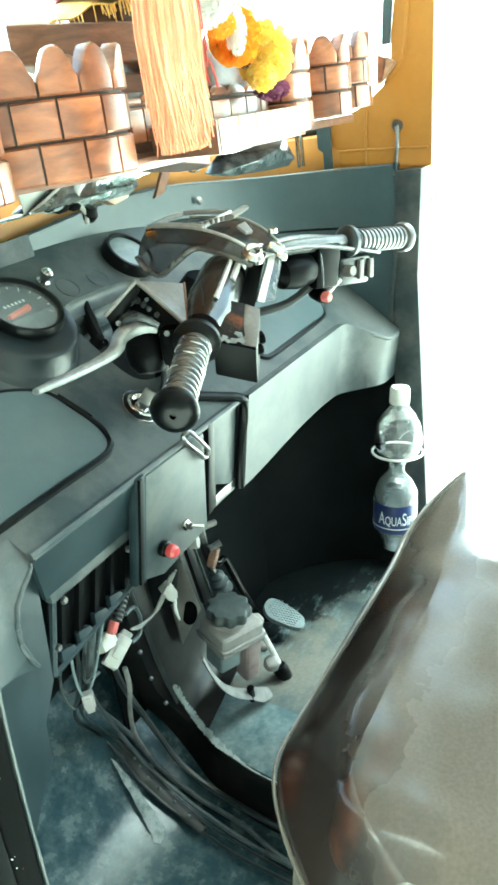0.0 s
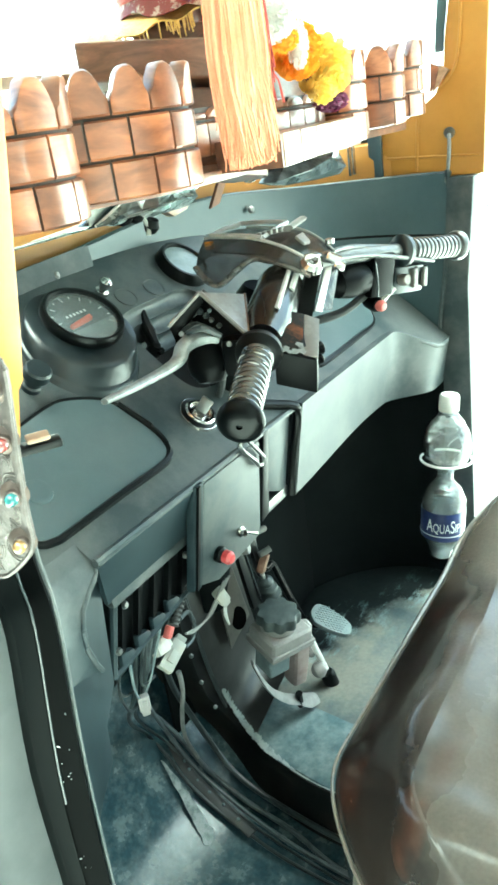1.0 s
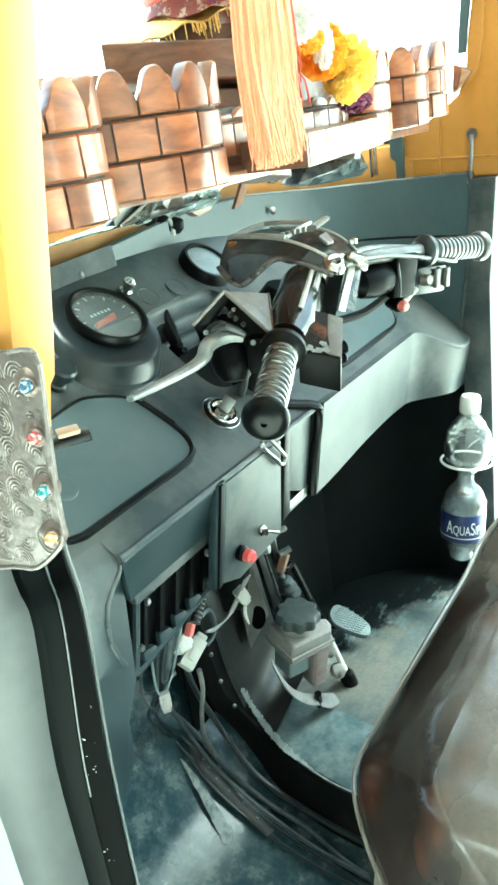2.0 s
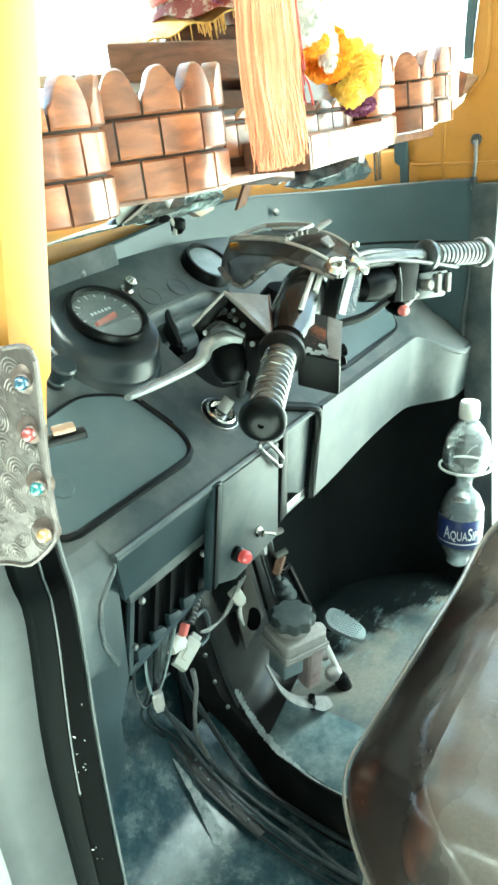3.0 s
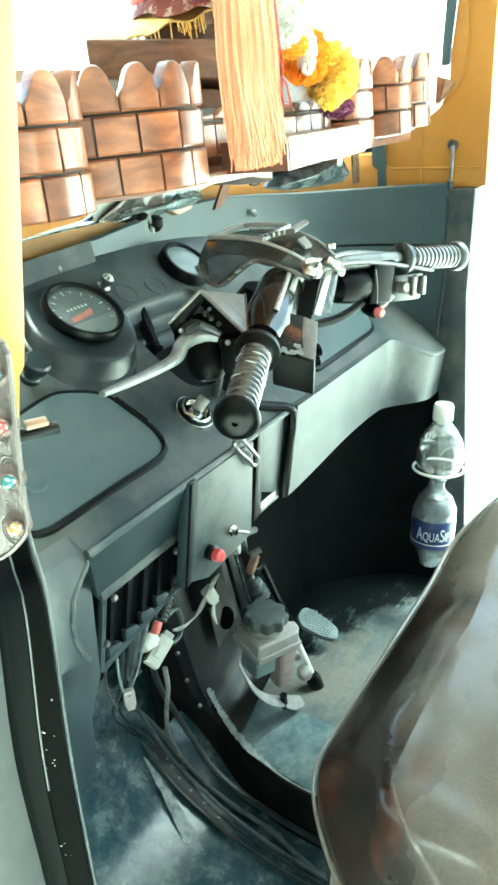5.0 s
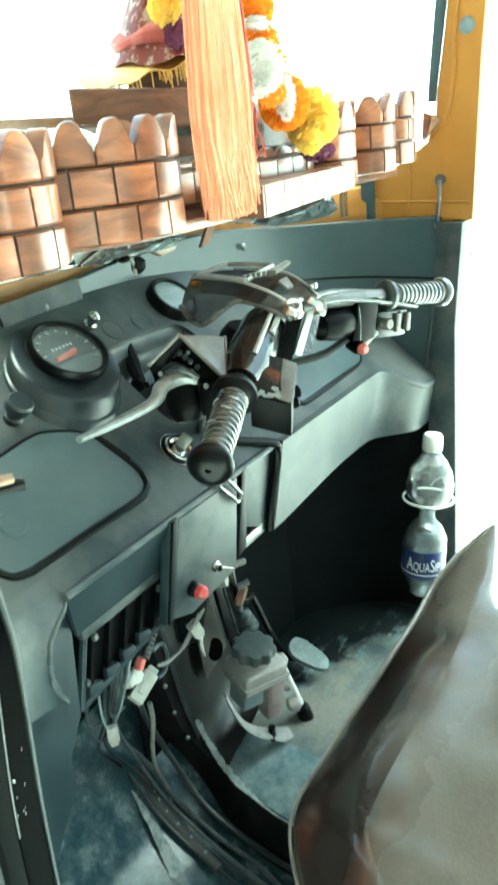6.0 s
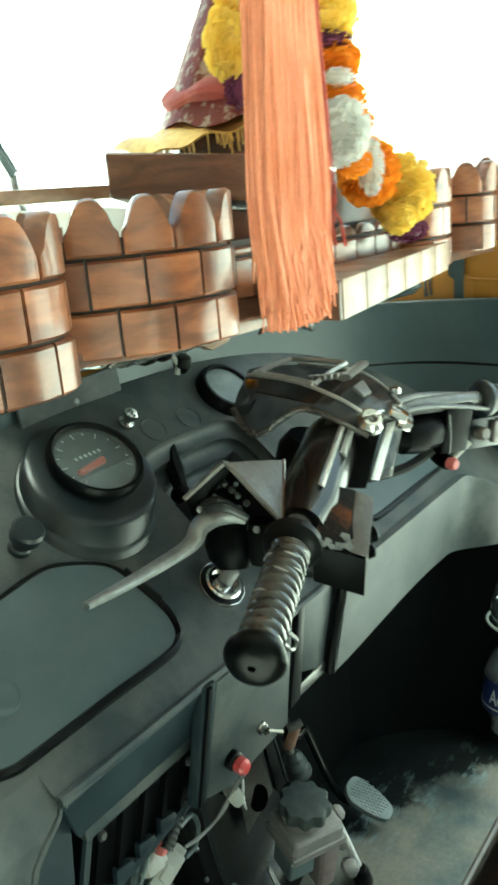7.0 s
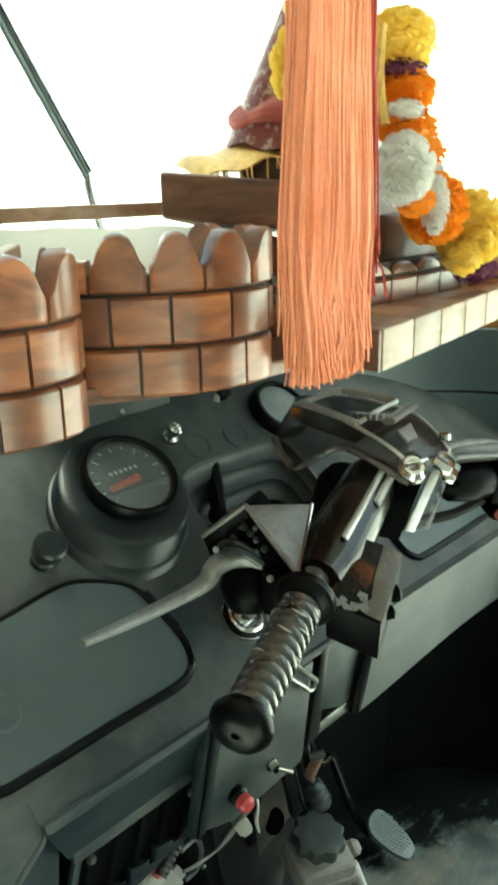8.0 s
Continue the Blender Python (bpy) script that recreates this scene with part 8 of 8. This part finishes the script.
# ---- bottle ----
def bottle():
    base, top = Vector((0.480, -0.160, 0.470)), Vector((0.507, -0.182, 0.811))
    ax = (top - base).normalized()
    L = (top - base).length
    t = thing("water_bottle", base, "clear water bottle with a blue label and white cap", "bottle")
    prof = [(0.0, 0.004), (0.020, 0.0), (0.024, 0.004), (0.024, 0.018), (0.034, 0.036), (0.0405, 0.055), (0.042, 0.075), (0.042, 0.110), (0.0405, 0.128), (0.034, 0.148), (0.022, 0.163), (0.0155, 0.170), (0.0150, 0.184), (0.024, 0.194), (0.037, 0.206), (0.044, 0.225), (0.0450, 0.245), (0.041, 0.268), (0.031, 0.290), (0.018, 0.305), (0.0145, 0.312), (0.0145, 0.320)]
    k = L / 0.345
    prof = [(r * 1.02, h * k) for r, h in prof]
    fine = []
    for (r0, h0), (r1, h1) in zip(prof, prof[1:]):
        for i in range(4):
            f = i / 4
            fine.append((r0 + (r1 - r0) * f, h0 + (h1 - h0) * f))
    fine.append(prof[-1])
    bm = lathe(fine, base, ax, 40)
    for v in bm.verts:
        h = (v.co - base).dot(ax)
        out = v.co - base - ax * h
        if out.length > 0.012 and (h < 0.05 * k or h > 0.115 * k):
            v.co += out.normalized() * (0.0024 * noise.noise(v.co * 48) + 0.0007 * math.sin(h * 420))
    part("body", bm, M_PET, t)
    part("cap", lathe([(0.0185, 0.312 * k), (0.0195, 0.316 * k), (0.0190, 0.340 * k), (0.0165, 0.345 * k), (0, 0.346 * k)], base, ax, 28), M_WHITE, t, "white screw cap")
    part("label", lathe([(0.0424, 0.050 * k), (0.0436, 0.056 * k), (0.0436, 0.108 * k), (0.0434, 0.110 * k)], base, ax, 36, caps=False), M_BLUE, t, "dark blue paper label")
    part("label_back", lathe([(0.0420, 0.051 * k), (0.0430, 0.056 * k), (0.0430, 0.108 * k), (0.0428, 0.1095 * k)], base, ax, 36, caps=False), M_LABELBACK, t, "pale back of the label")
    part("water", lathe([(0.0, 0.006), (0.019, 0.005), (0.022, 0.018), (0.032, 0.037), (0.0385, 0.056), (0.0385, 0.118), (0, 0.118)], base, ax, 28), M_WATER, t)
    # the readable name, bent round the label
    cu = bpy.data.curves.new("name", "FONT")
    cu.body, cu.size, cu.extrude, cu.align_x = "AquaSip", 0.0235, 0.0004, "CENTER"
    cu.small_caps_scale = 0.72
    for ch in cu.body_format:
        ch.use_small_caps = True
    tmp = new("tmp_text", cu)
    bpy.context.view_layer.update()
    me = bpy.data.meshes.new_from_object(tmp.evaluated_get(bpy.context.evaluated_depsgraph_get()))
    bpy.data.objects.remove(tmp)
    bpy.data.curves.remove(cu)
    bm = bmesh.new()
    bm.from_mesh(me)
    bpy.data.meshes.remove(me)
    bmesh.ops.subdivide_edges(bm, edges=[e for e in bm.edges if e.calc_length() > 0.006], cuts=2)
    toward = Vector((-0.948, -0.318, 0.0))
    toward = (toward - ax * toward.dot(ax)).normalized()
    side = ax.cross(toward)
    for v in bm.verts:
        a = v.co.x / 0.0440 * 0.92
        r = 0.0441 + v.co.z
        v.co = base + ax * (0.070 * k + v.co.y * 1.6) + (toward * math.cos(a) + side * math.sin(a)) * r
    part("lettering", bm, M_LETTER, t, "white lettering", False)
    part("small_print", lathe([(0.0441, 0.0600 * k), (0.0442, 0.0612 * k), (0.0441, 0.0625 * k)], base, ax, 36, caps=False), M_LETTER, t)
    return base, ax, k


M_WATER = bottle_plastic("water", (0.86, 0.91, 0.94), 0.06)
base, ax, kk = bottle()


def bottle_loop():
    c = base + ax * 0.212 * kk
    t = thing("wire_loop", c, "pale wire loop that holds the bottle to the jamb", "wire loop")
    q = Vector((0.06, -0.06, 1)).normalized()
    u = q.orthogonal().normalized()
    w = q.cross(u)
    part("loop", tube([c + (u * math.cos(a) + w * math.sin(a)) * 0.049 for a in [2 * math.pi * i / 16 for i in range(16)]], 0.0025, 7, 2, True), M_WHITE, t)
    part("tie", tube([c + Vector((0.047, 0.012, 0.004)), c + Vector((0.07, 0.01, 0.006)), c + Vector((0.092, 0.0, 0.008))], 0.0012, 7, 3), M_STEEL, t)


bottle_loop()


# ---- seat ----
def seat():
    t = thing("driver_seat", (-0.17, -0.6, 0.30), "brown vinyl driver's seat wrapped in glossy clear film", "seat")

    def edge(u):
        """The lower front edge of the roll, which ends in a raised horn on the right."""
        x = -0.455 + 0.74 * u
        y = -0.31 - 0.125 * max(0, (-0.29 - x) / 0.165) ** 2 - 0.05 * max(0, (x - 0.12) / 0.165) ** 2
        z = 0.700 + 0.058 * max(0, (x - 0.05) / 0.235) ** 1.5 - 0.05 * max(0, (-0.33 - x) / 0.125) ** 2
        return Vector((x, y, z))

    def crest(u):
        e = edge(u)
        x = e.x + 0.03 * max(0, (-0.34 - e.x) / 0.115)
        y = -0.402 - 0.02 * max(0, (-0.36 - x) / 0.095) + 0.042 * max(0, x / 0.285) ** 2
        if e.x < 0:
            y = -0.03 * math.log(math.exp(-y / 0.03) + math.exp(-(e.y - 0.050) / 0.03)) * min(1, -e.x / 0.1) + y * (1 - min(1, -e.x / 0.1))
        return Vector((x, y, 0.762 - 0.04 * max(0, (-0.36 - x) / 0.075) ** 2 + 0.003 * noise.noise(Vector((x * 14, 0, 0)))))

    def wrap(u, v):
        e, c = edge(u), crest(u)
        if v < 0.25:
            f = v / 0.25
            return Vector((e.x, e.y + 0.010 * math.sin(math.pi * f) - 0.06 * (1 - f) ** 1.4, e.z - 0.30 * (1 - f)))
        if v < 0.55:
            f = (v - 0.25) / 0.30
            p = e.lerp(c, f)
            p.z = e.z + (c.z - e.z) * math.sin(math.pi / 2 * f) ** 0.75
            p.z += 0.0025 * noise.noise(Vector((p.x * 18, p.y * 30, 1.0))) * math.sin(math.pi * f)
            return p
        d = (v - 0.55) / 0.45
        d = 0.47 * d ** 1.8
        k = min(d / 0.05, 1)
        k = k * k * (3 - 2 * k)
        x = c.x + (min(c.x, 0.085) - c.x) * k
        z = c.z - 0.022 * (1 - math.exp(-(d / 0.14) ** 2)) - 0.03 * max(0, (x - 0.02) / 0.065) ** 2 * k
        z += 0.003 * noise.noise(Vector((x * 12, (c.y - d) * 12, 4)))
        z -= 0.016 * max(0, (-0.37 - x) / 0.065) ** 2 * min(d / 0.15, 1)
        return Vector((x, c.y - d, z))
    part("cushion", sheet(wrap, 70, 100), M_SEAT, t, "", True, 60)
    def end_panel(u, v):
        p = wrap(0.0, 0.25 + 0.75 * u)
        return p + Vector((0.004 * math.sin(v * 3) + 0.02 * v, 0, -0.30 * v))
    part("end_panel", sheet(end_panel, 40, 6), M_SEAT, t)
    part("side_panel", prism([(0.084, -0.42, 0.70), (0.084, -0.86, 0.68), (0.084, -0.86, 0.30), (0.084, -0.42, 0.30)], (-0.01, 0, 0), 0.002), M_SEAT, t)
    part("film_edge", tube([edge(i / 30) + Vector((0, 0.004, -0.002)) for i in range(31)], [0.0022, 0.0020, 0.0022, 0.0034, 0.0048, 0.0050, 0.0036, 0.0026], 8, 2), M_FILM, t, "pale folded film along the front edge")

    def skirt(u, v):
        # loose film hanging from the left end of the front edge
        if u < 0.5:
            a = edge(0.07 * (1 - u / 0.5))
        else:
            q = (u - 0.5) / 0.5
            a = wrap(0.0, 0.25) + Vector((-0.002 - 0.012 * q, -0.16 * q, -0.045 * q))
        return a + Vector((-0.010 * v - 0.003 * math.sin(u * 23) * v, 0.008 * v, -0.075 * v))
    part("film_skirt", sheet(skirt, 40, 6, 0.0015), M_FILM, t, "loose pale film at the corner")
    fl = [wrap(0.0, v) for v in (0.25, 0.28, 0.32, 0.36)]
    part("film_edge", tube([p + Vector((-0.003, 0, -0.003)) for p in fl], 0.005, 8, 3), M_FILM, t, "pale folded film along the side edge")
    part("seat_base", span((-0.42, -0.86, 0.28), (0.07, -0.45, 0.64), 0.01), M_DARK, t)


seat()


# ---- decorated plate on the left pillar ----
def door_plate():
    t = thing("door_plate", (-0.60, -0.24, 1.05), "embossed silver decorative plate with coloured studs on the pillar", "plate")
    line = [(-0.170, 1.235), (-0.240, 1.246), (-0.276, 1.245), (-0.293, 1.247), (-0.298, 1.239), (-0.291, 1.194), (-0.285, 1.151), (-0.284, 1.131), (-0.278, 1.120), (-0.252, 1.100), (-0.229, 1.096), (-0.190, 1.086), (-0.160, 1.09)]
    part("sheet", prism([(-0.600, y, z) for y, z in line], (0.004, 0, 0), 0.001), M_EMBOSS, t)
    rnd = random.Random(4)
    for k in range(9):
        for h in range(6):
            z = 1.106 + 0.0155 * k + rnd.uniform(-0.003, 0.003)
            front = -0.268 - 0.018 * min((z - 1.105) / 0.06, 1)
            y = front + 0.008 + 0.019 * h + rnd.uniform(-0.004, 0.004)
            bm = bmesh.new()
            a0, span_a = rnd.uniform(0, 6.28), rnd.uniform(2.4, 5.2)
            for r in (0.0022, 0.0044, 0.0066, 0.0088):
                pts = [(-0.6003, y + r * math.cos(a0 + span_a * q / 9), z + 1.15 * r * math.sin(a0 + span_a * q / 9)) for q in range(10)]
                pts = [p for p in pts if front + 0.001 < p[1] and 1.100 + 0.25 * max(0, -0.25 - p[1]) < p[2] < 1.243]
                if len(pts) > 3:
                    tube(pts, 0.00045, 5, 2, bm=bm)
            if len(bm.verts):
                part("scroll", bm, M_EMBOSS2, t)
    part("hem", tube([(-0.600, y, z) for y, z in line[2:12]], 0.0016, 6, 3), M_EMBOSS, t)
    for (y, z), m in zip(((-0.288, 1.228), (-0.284, 1.197), (-0.280, 1.162), (-0.276, 1.130)), (M_STUDB, M_STUDR, M_STUDG, M_STUDY)):
        s = part("stud", lathe([(0.009, 0), (0.008, 0.0015), (0.0048, 0.003), (0.0048, 0.007), (0.003, 0.009), (0, 0.0095)], (-0.600, y, z), (-0.85, -0.5, 0.0), 16), M_STUDBASE, t)
        part("stone", lathe([(0.0036, 0.005), (0.0044, 0.008), (0.0036, 0.011), (0.0018, 0.0125), (0, 0.0128)], (-0.600, y, z), (-0.85, -0.5, 0.0), 10), m, s)
    h = thing("hook_bracket", (-0.55, -0.25, 1.15), "small pale wooden peg on a dark bracket beside the pillar", "bracket")
    part("peg", box((-0.541, -0.243, 1.170), (0.016, 0.011, 0.004), 0.002, Euler((0.1, 0.0, -0.6)).to_matrix()), M_WOODLIGHT, h)
    part("bracket", box((-0.540, -0.240, 1.163), (0.032, 0.012, 0.006), 0.002, Euler((0.1, 0.0, -0.6)).to_matrix()), M_BLACK, h)


M_EMBOSS2 = material("raised scroll metal", (0.20, 0.175, 0.162), 0.42, 0.4)
M_EMBOSS = material("embossed aluminium", (0.118, 0.099, 0.092), 0.45, 0.4, spots=(0.082, 0.070, 0.065), spot_scale=60, bump=0.9, bump_scale=140)
M_STUDBASE = material("tarnished stud", (0.13, 0.098, 0.083), 0.45, 0.5, spots=(0.09, 0.068, 0.058), spot_scale=80)
M_STUDB = material("blue stone", (0.03, 0.07, 0.11), 0.15, coat=1.0)
M_STUDR = material("red stone", (0.20, 0.04, 0.035), 0.15, coat=1.0)
M_STUDG = material("green stone", (0.03, 0.12, 0.12), 0.15, coat=1.0)
M_STUDY = material("amber stone", (0.30, 0.17, 0.06), 0.15, coat=1.0)
door_plate()
